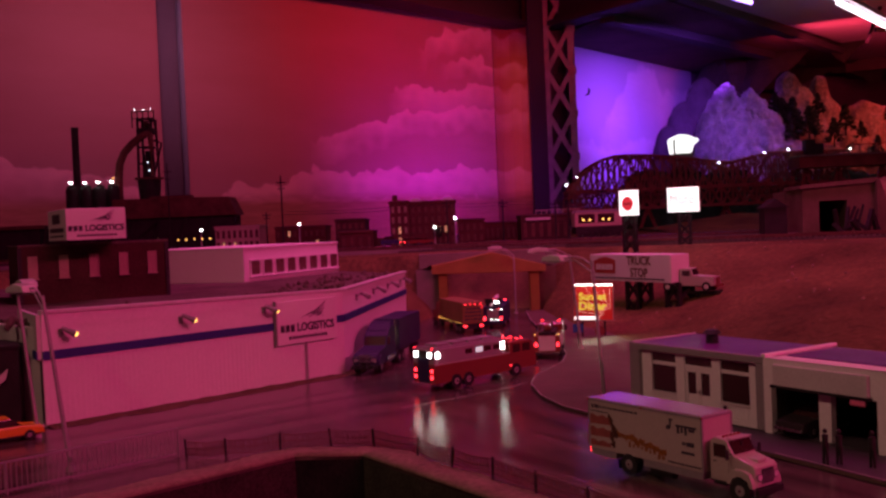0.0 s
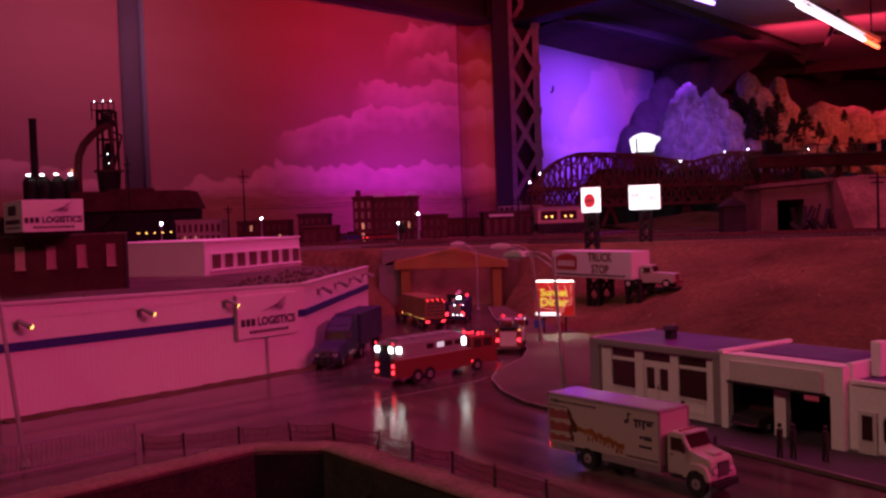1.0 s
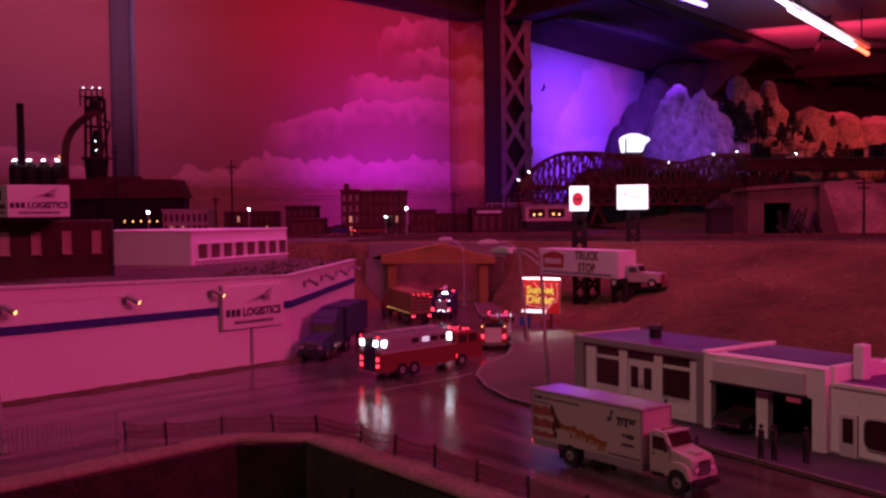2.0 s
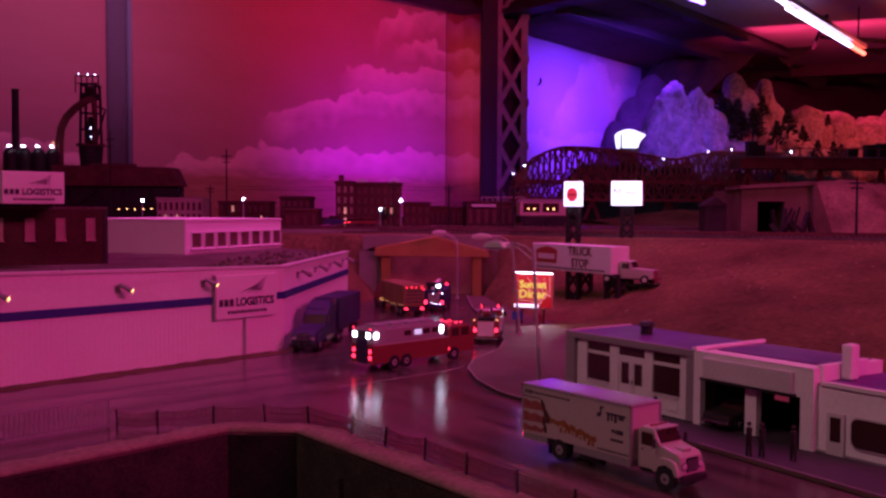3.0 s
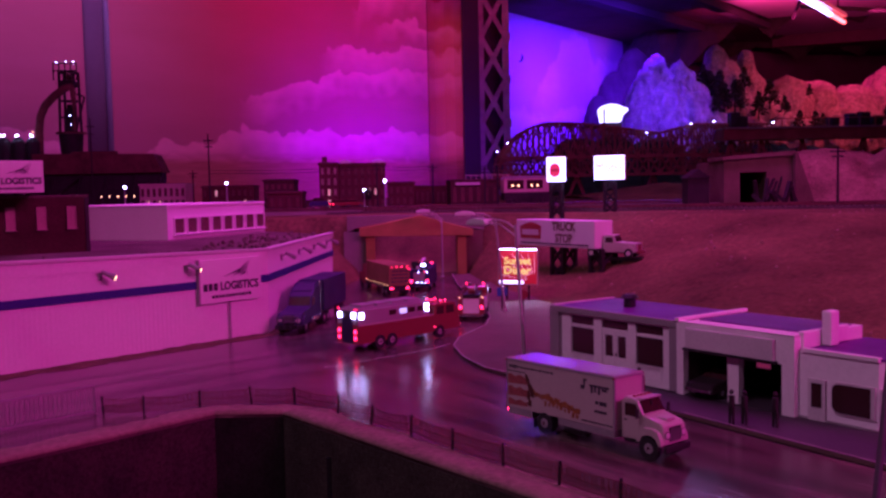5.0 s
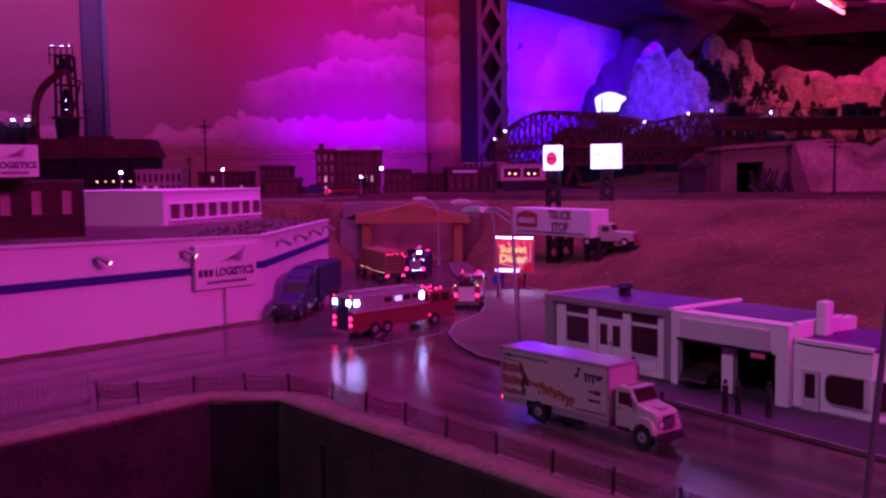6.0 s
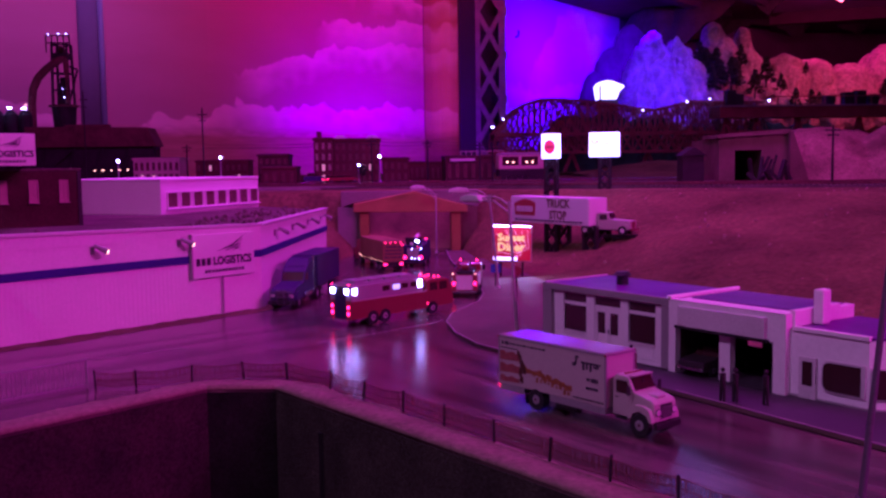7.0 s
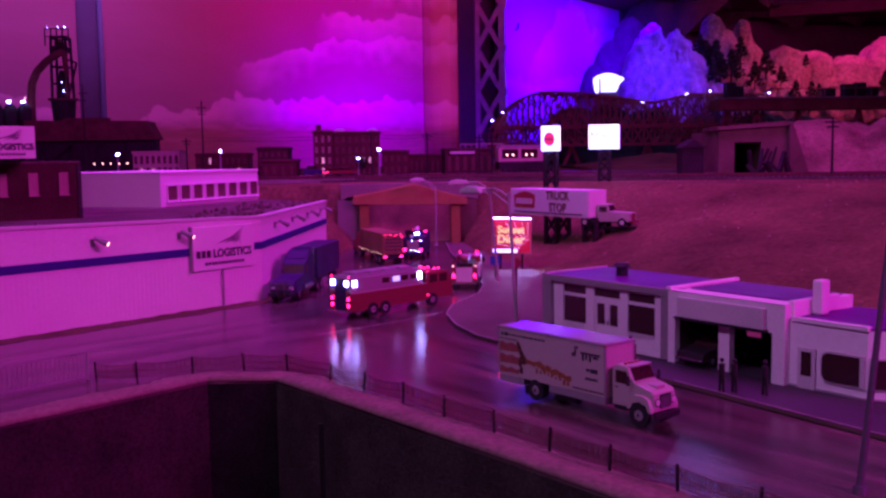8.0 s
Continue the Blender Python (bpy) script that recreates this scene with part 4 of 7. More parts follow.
part("hanging_sign", box(B(), 0.1708, 0.1794, -0.003, -0.0024, 0.0258, 0.0284), lit("lit_pink_sign", (0.8, 0.08, 0.14), 0.12), sh, "small glowing pink sign")
part("floor", box(B(), L1 + 0.004, L2 - 0.004, -0.003, DEP - 0.004, 0.0022, 0.0030), M["asphalt_old"], sh)
# Dark sheets inside the bays; their colour stands for the shade there.
shade_lining = B()
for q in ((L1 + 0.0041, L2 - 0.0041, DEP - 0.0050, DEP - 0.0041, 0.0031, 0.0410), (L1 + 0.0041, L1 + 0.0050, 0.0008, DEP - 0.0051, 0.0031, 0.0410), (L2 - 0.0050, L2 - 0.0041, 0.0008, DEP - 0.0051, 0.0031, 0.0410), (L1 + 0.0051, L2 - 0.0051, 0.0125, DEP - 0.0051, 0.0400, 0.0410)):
    box(shade_lining, *q)
part("shade_lining", shade_lining, M["fabric_grey"], sh, "dark sheets that put the bays' shade into colour")
part("bench", box(B(), 0.162, 0.186, 0.040, 0.052, 0.0031, 0.0135, 0.0005), M["rust"], sh, "dark workbench")
part("shelf", box(B(), 0.162, 0.189, 0.049, 0.0545, 0.0190, 0.0200), M["rust"], sh)
# section three: bay with a canted corner and round-cornered windows
def round_rect(x0, x1, z0, z1, r, left=True, right=True):
    pts = []
    for cx, cz, a0, keep in ((x1 - r, z1 - r, 0, right), (x0 + r, z1 - r, 90, left), (x0 + r, z0 + r, 180, left), (x1 - r, z0 + r, 270, right)):
        if keep:
            pts += [(cx + r * math.cos(radians(a0 + 15 * k)), cz + r * math.sin(radians(a0 + 15 * k))) for k in range(7)]
        else:
            pts.append((cx + (r if cx > (x0 + x1) / 2 else -r), cz + (r if cz > (z0 + z1) / 2 else -r)))
    return pts


C3 = 0.2388
cant = Vector((math.cos(radians(38)), math.sin(radians(38))))
out3 = [(L2, 0.001), (C3, 0.001)] + [(C3 + cant.x * d, 0.001 + cant.y * d) for d in (0.045,)] + [(C3 + cant.x * 0.045, DEP), (L2, DEP)]
Z3 = 0.0382
part("wall", prism(B(), out3, 0, Z3 - 0.001), M["white_wall"], sh)
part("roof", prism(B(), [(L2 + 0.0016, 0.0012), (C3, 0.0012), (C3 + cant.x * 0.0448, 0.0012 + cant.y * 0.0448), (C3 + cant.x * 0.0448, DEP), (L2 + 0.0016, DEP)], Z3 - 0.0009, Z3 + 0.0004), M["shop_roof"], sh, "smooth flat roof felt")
part("coping", profile(B(), [(L2 + 0.0016, Z3 - 0.0009), (C3 + 0.0006, Z3 - 0.0009), (C3 + 0.0006, Z3 + 0.0012), (L2 + 0.0016, Z3 + 0.0012)], -0.0004, 0.0030), M["white_wall"], sh)
part("fire_wall", box(B(), L2 - 0.002, L2 + 0.0015, 0.002, 0.044, Z3 + 0.0005, RZ + 0.0022, 0.0004), M["white_wall"], sh)
part("chimney", box(B(), L2 + 0.0016, L2 + 0.0076, 0.0175, 0.0255, Z3 + 0.0006, RZ + 0.0125, 0.0014), M["white_wall"], sh)
dr = part("door", box(B(), 0.2008, 0.2109, -0.0010, 0.0008, 0.0022, 0.0242, 0.0003), M["pale"], sh)
part("pane", box(B(), 0.2031, 0.2090, -0.0014, -0.0011, 0.0095, 0.0221), M["glass"], dr)
wf = part("window", profile(B(), round_rect(0.2138, 0.2378, 0.0078, 0.0244, 0.0045, True, False), -0.0004, 0.0008), M["pale"], sh)
part("pane", profile(B(), round_rect(0.2146, 0.2355, 0.0086, 0.0234, 0.0040, True, False), -0.0008, -0.0005), M["glass"], wf)
wf = part("window", profile(B(), round_rect(0.0008, 0.0300, 0.0076, 0.0240, 0.0045, False, True), -0.0004, 0.0008), M["pale"], sh)
pn = part("pane", profile(B(), round_rect(0.0018, 0.0290, 0.0084, 0.0230, 0.0040, False, True), -0.0008, -0.0005), M["glass"], wf)
for ob in (wf, pn):
    ob.data.transform(pose(C3, 0.0004, 0, 0, 0, 38))
part("plinth", prism(B(), [(L2, -0.0004), (C3 + 0.0006, -0.0004), (C3 + cant.x * 0.045, 0.001 + cant.y * 0.045 - 0.0018), (C3 + cant.x * 0.045, 0.03), (L2, 0.03)], 0.0, 0.0032), M["grey"], sh)
vt = thing("roof_vent", sh.matrix_world @ pose(0.046, 0.030, RZ), "black ventilator cowl on a flat roof", "vent")
part("base", rod(B(), (0, 0, 0), (0, 0, 0.006), 0.0040, n=14), M["dark"], vt)
part("cowl", rod(B(), (0, 0, 0.0062), (0, 0, 0.0085), 0.0062, 0.0040, n=14), M["dark"], vt)

# ---- far scenery: steelworks, factories, bridge, mountain ----
def curve_pipe(points, r, n=10):
    """A tube along points."""
    bm = B()
    pts = [Vector(p) for p in points]
    rings = []
    for i, p in enumerate(pts):
        d = (pts[min(i + 1, len(pts) - 1)] - pts[max(i - 1, 0)]).normalized()
        q = d.to_track_quat("Z", "Y").to_matrix()
        rings.append([bm.verts.new(p + q @ Vector((r * math.cos(2 * math.pi * k / n), r * math.sin(2 * math.pi * k / n), 0))) for k in range(n)])
    for a, c in zip(rings, rings[1:]):
        for k in range(n):
            bm.faces.new((a[k], a[(k + 1) % n], c[(k + 1) % n], c[k]))
    bm.faces.new(rings[0][::-1])
    bm.faces.new(rings[-1])
    return bm


bf = thing("blast_furnace", pose(-0.918, 2.96, DECK - 0.012), "sooty blast furnace with a curved gas main", "furnace")
part("shaft", rod(B(), (0, 0, 0.10), (0, 0, 0.24), 0.026, 0.036, n=20), M["soot"], bf)
part("hearth", rod(B(), (0, 0, 0), (0, 0, 0.10), 0.034, 0.026, n=20), M["soot"], bf)
part("platform", rod(B(), (0, 0, 0.240), (0, 0, 0.246), 0.044, n=20), M["rust"], bf)
part("bell", rod(B(), (0, 0, 0.246), (0, 0, 0.33), 0.018, 0.008, n=16), M["soot"], bf)
fr = B()
for sx in (-1, 1):
    for sy in (-1, 1):
        bar(fr, (0.024 * sx, 0.026 * sy, 0.246), (0.021 * sx, 0.023 * sy, 0.43), 0.006)
for z in (0.29, 0.34, 0.385, 0.425):
    for sx, sy, ex, ey in ((-1, -1, 1, -1), (1, -1, 1, 1), (1, 1, -1, 1), (-1, 1, -1, -1)):
        bar(fr, (0.023 * sx, 0.025 * sy, z), (0.023 * ex, 0.025 * ey, z), 0.004)
part("top_frame", fr, M["soot"], bf, "black steel frame")
part("head_house", box(B(), -0.024, 0.024, -0.03, 0.03, 0.385, 0.40, 0.002), M["soot"], bf)
for k in range(5):
    part("rail_post", bar(B(), (-0.034 + 0.017 * k, -0.034, 0.40), (-0.034 + 0.017 * k, -0.034, 0.45), 0.003), M["soot"], bf)
for z in (0.428, 0.45):
    part("handrail", bar(B(), (-0.036, -0.034, z), (0.036, -0.034, z), 0.003), M["soot"], bf)
part("gas_main", curve_pipe([(0.012, -0.02, 0.385), (-0.01, -0.03, 0.372), (-0.035, -0.035, 0.352), (-0.062, -0.035, 0.325), (-0.078, -0.035, 0.29), (-0.083, -0.035, 0.25), (-0.084, -0.035, 0.0)], 0.0115), M["rust"], bf, "rusty curved gas pipe")
part("gas_main", curve_pipe([(-0.012, 0.02, 0.40), (-0.004, 0.0, 0.415), (0.014, -0.02, 0.405), (0.020, -0.03, 0.35), (0.020, -0.03, 0.25)], 0.008), M["rust"], bf, "rusty down pipe")
part("hoist", bar(B(), (0.05, -0.02, 0.35), (0.022, -0.03, 0.24), 0.006), M["soot"], bf)
part("hoist", bar(B(), (0.05, -0.02, 0.35), (0.012, -0.03, 0.365), 0.005), M["soot"], bf)
part("dust_catcher", rod(B(), (-0.084, -0.035, 0.04), (-0.084, -0.035, 0.13), 0.030, 0.024, n=16), M["rust"], bf)
for x, z in ((-0.022, 0.453), (0.006, 0.453), (0.028, 0.453), (0.014, 0.265), (0.012, 0.292)):
    part("lamp", ball(B(), (x, -0.045, z), 0.0015), M["lamp_white"], bf, "small white lamp")
for x, z in ((-0.098, 0.225), (-0.098, 0.246)):
    part("lamp", ball(B(), (x, -0.045, z), 0.0022), M["lamp_amber"], bf, "small amber lamp")

st = thing("smokestack", pose(-1.160, 3.0, DECK), "tall slim black factory chimney", "chimney")
part("shaft", rod(B(), (0, 0, 0), (0, 0, 0.400), 0.0125, 0.0105, n=16), M["soot"], st)
part("rim", rod(B(), (0, 0, 0.400), (0, 0, 0.405), 0.012, n=16), M["soot"], st)
for k in range(4):
    so = thing("hot_stove", pose(-1.122 + 0.0375 * k, 2.86 + 0.01 * k, DECK - 0.025), "round dark steel furnace stove with a lamp", "tank", "furnace stoves")
    part("shell", rod(B(), (0, 0, 0), (0, 0, 0.225), 0.020, n=16), M["soot"], so)
    part("dome", ball(B(), (0, 0, 0.222), 0.0195, 12), M["soot"], so)
    part("lamp", box(B(), -0.001, 0.009, -0.025, -0.019, 0.2438, 0.2470, 0.001), M["lamp_hot"], so, "bright white lamp")
    part("lamp_arm", rod(B(), (0.004, -0.021, 0.242), (0.0, -0.010, 0.225), 0.0014), M["soot"], so)

cs = thing("casting_shed", pose(-0.80, 2.86, DECK), "rust-brown steelworks shed with a long pitched roof", "shed")
part("wall", box(B(), -0.19, 0.165, 0, 0.09, 0.0, 0.105), M["soot"], cs)
part("roof", profile(B(), [(-0.20, 0.105), (0.175, 0.105), (0.150, 0.160), (-0.20, 0.165)], -0.012, 0.102), M["rust"], cs, "weathered rust-red roof")
part("ridge_vent", box(B(), -0.10, 0.03, 0.03, 0.06, 0.161, 0.172), M["rust"], cs)
for k in range(5):
    part("trestle", bar(B(), (-0.17 + 0.08 * k, -0.012, 0), (-0.14 + 0.08 * k, -0.012, 0.10), 0.006), M["soot"], cs)
part("strut", bar(B(), (-0.16, -0.016, 0.02), (-0.06, -0.016, 0.10), 0.005), M["soot"], cs)
dk = thing("steelworks_hall", pose(-1.32, 2.7, DECK), "dark steelworks hall beside the furnace", "building")
part("wall", box(B(), -0.25, 0.16, 0, 0.3, 0, 0.085), M["soot"], dk)
part("roof", box(B(), -0.26, 0.17, -0.01, 0.31, 0.085, 0.095), M["rust"], dk)
for k in range(3):
    part("trestle", bar(B(), (0.17 + 0.04 * k, -0.02, 0), (0.19 + 0.04 * k, -0.02, 0.09), 0.006), M["soot"], dk)


def factory(x0, x1, y, z1, label, mat, cols, floors, side=0.0, lit_set=(), depth=0.12, pane="pane_far"):
    """A brick block with a window grid on its front."""
    f = thing("factory", pose(x0, y, DECK), label, "building", "brick factories")
    w, h = x1 - x0, z1 - DECK
    part("wall", box(B(), 0, w, 0, depth, 0, h), M[mat], f)
    part("cornice", box(B(), -0.003, w + 0.003, -0.003, depth + 0.003, h, h + 0.005, 0.0008), M[mat], f)
    part("roof", box(B(), 0.002, w - 0.002, 0.002, depth - 0.002, h + 0.005, h + 0.0065), M["roof"], f)
    dw, dh = w / cols, h / floors
    for j in range(floors):
        for i in range(cols):
            cx, cz = dw * (i + 0.5), dh * (j + 0.12)
            lit_here = (i, j) in lit_set
            ww, hh = dw * 0.52, dh * 0.66
            win = part("window", ring(cx - ww / 2, cx + ww / 2, cz - 0.0012, cz + hh, -0.0016, 0.001, ww * 0.12), M["frame_far"], f)
            part("mullion", box(B(), cx - 0.0004, cx + 0.0004, -0.0012, 0.001, cz, cz + hh - 0.0012), M["frame_far"], win)
            part("pane", box(B(), cx - ww / 2 * 0.86, cx + ww / 2 * 0.86, -0.0006, 0.0008, cz + 0.0003, cz + hh - 0.0013), M["window_lit"] if lit_here else M[pane], win)
    return f


M["pane_far"] = paint("dusty_window", (0.17, 0.055, 0.05), rough=0.35, vary=0.4, stain=90)
M["frame_far"] = paint("dark_window_frame", (0.06, 0.03, 0.03), rough=0.7, vary=0.3)
M["pane_pale"] = paint("pale_blind_window", (0.42, 0.30, 0.22), rough=0.5, vary=0.4, stain=90)
main = factory(-0.080, 0.030, 2.26, 0.186, "four-storey red brick factory with rows of windows", "brick_far", 7, 4, lit_set=((4, 1), (5, 1)))
factory(-0.126, -0.081, 2.23, 0.188, "narrow red brick factory wing with pale windows", "brick_far", 3, 4, lit_set=((1, 1), (1, 0)), pane="pane_pale")
for x in (0.015, 0.092):
    part("dormer", profile(B(), [(x - 0.016, 0.1046), (x + 0.016, 0.1046), (x + 0.008, 0.112), (x - 0.008, 0.112)], 0.01, 0.06), M["pale"], main, "pale lead-covered dormer")
part("chimney", box(B(), -0.042, -0.030, 0.03, 0.042, 0.1, 0.122), M["brick_far"], main)
low = factory(-0.262, -0.190, 2.28, 0.152, "dark brick factory block with small windows", "brick", 5, 3)
factory(-0.245, -0.165, 2.20, 0.122, "low red brick workshop with wide doors", "brick_far", 4, 1)
factory(0.036, 0.10, 2.30, 0.140, "low red brick annex beside the factory", "brick_far", 4, 2)
factory(0.105, 0.20, 2.42, 0.130, "long low brick shed", "brick_far", 7, 1)
wf_ = factory(0.185, 0.30, 2.24, 0.142, "long dark red warehouse with a pale name board", "brick", 6, 1)
part("name_board", box(B(), 0.012, 0.070, -0.0045, -0.0032, 0.0465, 0.0525), M["pale"], wf_, "pale blank name board")
factory(-0.62, -0.50, 2.55, 0.150, "pale yellow factory hall beside the steelworks", "cream", 8, 2, lit_set=((1, 0), (3, 0)))
factory(-0.47, -0.33, 2.62, 0.142, "red brick mill with a flat roof", "brick_far", 9, 2, lit_set=((2, 1), (7, 0)))
for k in range(6):
    ll = thing("yard_lamp", pose(-0.735 + 0.022 * k, 2.60, DECK), "small warm yard lamp on a thin post", "lamp", "yard lamps")
    part("post", rod(B(), (0, 0, 0), (0, 0, 0.034), 0.0010), M["soot"], ll)
    part("bulb", ball(B(), (0, 0, 0.036), 0.0022), M["lamp_amber"], ll, "warm glowing bulb")

# street lamps that glow on the upper level
def deck_lamp(x, y, z, r=0.0046):
    l = thing("glowing_street_lamp", pose(x, y, DECK), "lit street lamp with a small white globe on the upper road", "street lamp", "lit street lamps")
    h = z - DECK
    part("post", rod(B(), (0, 0, 0), (0, 0, h - 0.004), 0.0018, 0.0012), M["pole"], l)
    r *= 0.72
    part("globe", ball(B(), (0, 0, h), r, 10), M["lamp_hot"], l, "bright white globe")
    part("cap", rod(B(), (0, 0, h + r * 0.75), (0, 0, h + r * 1.2), r * 1.1, r * 0.3, n=12), M["dark"], l)


deck_lamp(-0.595, 2.302, 0.146)
deck_lamp(-0.344, 2.242, 0.150, 0.0040)
deck_lamp(0.027, 2.10, 0.147, 0.0042)
deck_lamp(-0.020, 2.16, 0.128, 0.0034)
deck_lamp(0.115, 2.5, 0.126, 0.003)
deck_lamp(0.318, 2.15, 0.106, 0.0034)

def telegraph(x, y, h, lean=0.0):
    t = thing("telegraph_pole", pose(x, y, DECK, 0, lean, 0), "thin dark wooden telegraph pole with a crossarm", "pole", "telegraph poles")
    part("post", rod(B(), (0, 0, 0), (0, 0, h), 0.0022, 0.0016), M["soot"], t)
    part("crossarm", box(B(), -0.012, 0.012, -0.001, 0.001, h * 0.90, h * 0.90 + 0.0025), M["soot"], t)
    part("crossarm", box(B(), -0.009, 0.009, -0.001, 0.001, h * 0.82, h * 0.82 + 0.0022), M["soot"], t)


for x, y, h in ((-0.40, 2.34, 0.185), (-0.80, 2.75, 0.26), (0.145, 2.28, 0.10), (0.01, 2.20, 0.105), (-0.47, 2.5, 0.10), (-0.08, 2.5, 0.10), (0.235, 1.95, 0.085), (0.262, 1.95, 0.085), (0.70, 1.35, 0.09), (0.39, 2.3, 0.12)):
    telegraph(x, y, h)
wr = thing("overhead_wires", pose(0, 2.25, DECK), "thin dark overhead wires strung between the poles", "wires")
for z0 in (0.088, 0.095):
    for (x0, y0), (x1, y1) in (((-0.40, 2.34), (0.01, 2.20)), ((0.01, 2.20), (0.145, 2.28)), ((0.145, 2.28), (0.39, 2.3))):
        sag = curve_pipe([(x0 + (x1 - x0) * k / 8, y0 + (y1 - y0) * k / 8 - 2.25, z0 - 0.004 * math.sin(math.pi * k / 8)) for k in range(9)], 0.0005, 5)
        part("wire", sag, M["soot"], wr)

# railway tracks along the crest of the embankment
def track(a, c, name="railway_track"):
    a, c = Vector((*a, DECK)), Vector((*c, DECK))
    L = (c - a).length
    t = thing(name, facing(a, c, DECK + 0.002), "rusty model railway track on dark ballast", "track", "tracks")
    bed = B()
    box(bed, 0, L, -0.022, 0.022, -0.0035, 0.0016)
    part("ballast_bed", bed, M["ballast"], t)
    ties = B()
    for k in range(int(L / 0.0075)):
        box(ties, k * 0.0075, k * 0.0075 + 0.003, -0.015, 0.015, 0.0014, 0.0028)
    part("sleeper", ties, M["soot"], t)["kind"] = "stuff"
    for y in (-0.0083, 0.0083):
        part("rail", box(B(), 0, L, y - 0.0005, y + 0.0005, 0.0027, 0.0052), M["rust"], t)


track((0.20, 1.47), (1.25, 0.98))
track((-0.30, 1.62), (1.25, 1.26))
track((-1.2, 1.86), (1.6, 1.62))
# parapet along the upper road
pr = B()
box(pr, -0.9, 0.60, 1.545, 1.550, DECK, DECK + 0.006)
single("road_parapet", pr, M["concrete"], "low pale concrete parapet along the upper road", "parapet")
up = B()
box(up, -1.4, 0.9, 1.93, 2.12, DECK + 0.001, DECK + 0.0035)
structure("road_upper", up, M["asphalt"], "dark upper road before the factories", "road")

# railcar with lit windows
rc = thing("railcar", pose(0.300, 2.14, DECK, 0, 0, 8), "cream railcar with warm lit windows standing on the viaduct", "railcar")
part("underframe", box(B(), 0.002, 0.115, 0, 0.033, 0.010, 0.026), M["soot"], rc)
part("body", box(B(), 0, 0.118, 0, 0.033, 0.0262, 0.058, 0.002), M["cream"], rc)
part("roof", profile(B(), [(0, 0.058), (0.118, 0.058), (0.112, 0.064), (0.006, 0.064)], -0.001, 0.034, 0.001), M["grey"], rc)
for k in range(2):
    w = part("window", box(B(), 0.008 + 0.046 * k, 0.047 + 0.046 * k, -0.0012, 0.0005, 0.035, 0.055), M["glass"], rc)
    for j in range(2):
        part("lamp", ball(B(), (0.020 + 0.046 * k + 0.014 * j, -0.002, 0.042), 0.0024), M["lamp_amber"], w, "warm interior lamp")
for k in range(8):
    part("wheel", rod(B(), (0.012 + 0.013 * k, 0.001, 0.006), (0.012 + 0.013 * k, 0.006, 0.006), 0.006, n=12), M["soot"], rc)
br = thing("footbridge", pose(0.245, 2.30, DECK), "small red footbridge with a light railing", "bridge")
part("deck", box(B(), -0.02, 0.09, 0, 0.02, 0.052, 0.056), M["rust"], br)
for k in range(4):
    part("leg", bar(B(), (-0.015 + 0.032 * k, 0.01, 0), (-0.015 + 0.032 * k, 0.01, 0.052), 0.004), M["rust"], br)
for k in range(9):
    part("rail_post", bar(B(), (-0.018 + 0.0132 * k, 0.001, 0.056), (-0.018 + 0.0132 * k, 0.001, 0.070), 0.0014), M["cream"], br)
part("handrail", bar(B(), (-0.02, 0.001, 0.070), (0.09, 0.001, 0.070), 0.002), M["cream"], br)

# steel arch bridge and viaduct
bg = thing("truss_bridge", pose(0, 3.55, 0), "long dark red steel truss bridge with a curved top chord", "bridge")
CHORD = [(0.47, 0.215), (0.505, 0.279), (0.545, 0.319), (0.588, 0.349), (0.652, 0.366), (0.75, 0.364), (0.863, 0.352), (1.073, 0.320), (1.10, 0.322), (1.22, 0.352), (1.41, 0.349), (1.6, 0.348)]


def chord(x):
    for (ax, az), (cx, cz) in zip(CHORD, CHORD[1:]):
        if x <= cx:
            return az + (cz - az) * max(0.0, (x - ax) / (cx - ax))
    return CHORD[-1][1]


panels = [0.47 + 0.044 * k for k in range(25)]
for y in (0.0, 0.16):
    for x0, x1 in zip(panels, panels[1:]):
        z0, z1 = chord(x0), chord(x1)
        part("top_chord", bar(B(), (x0, y, z0), (x1, y, z1), 0.009), M["bridge"], bg)
        part("post", bar(B(), (x0, y, 0.165), (x0, y, z0), 0.0055), M["bridge"], bg)
        part("diagonal", bar(B(), (x0, y, 0.235), (x1, y, z1), 0.0045), M["bridge"], bg)
        part("diagonal", bar(B(), (x1, y, 0.235), (x0, y, z0), 0.0045), M["bridge"], bg)
        part("diagonal", bar(B(), (x0, y, 0.165), (x1, y, 0.24), 0.006), M["bridge"], bg)
        part("diagonal", bar(B(), (x1, y, 0.165), (x0, y, 0.24), 0.006), M["bridge"], bg)
        part("sub_post", bar(B(), ((x0 + x1) / 2, y, 0.236), ((x0 + x1) / 2, y, (z0 + z1) / 2), 0.004), M["bridge"], bg)
    part("lower_chord", box(B(), 0.47, panels[-1], y - 0.005, y + 0.005, 0.230, 0.242), M["bridge"], bg)
    part("lower_chord", box(B(), 0.47, panels[-1], y - 0.005, y + 0.005, 0.162, 0.172), M["bridge"], bg)
part("deck", box(B(), 0.47, panels[-1], 0.02, 0.14, 0.232, 0.238), M["bridge"], bg)
for x in panels:
    part("cross_beam", bar(B(), (x, 0, chord(x)), (x, 0.16, chord(x)), 0.006), M["bridge"], bg)
for k, (x0, x1) in enumerate(zip(panels, panels[1:])):
    ya, yb = (0, 0.16) if k % 2 else (0.16, 0)
    part("lateral", bar(B(), (x0, ya, chord(x0)), (x1, yb, chord(x1)), 0.005), M["bridge"], bg)
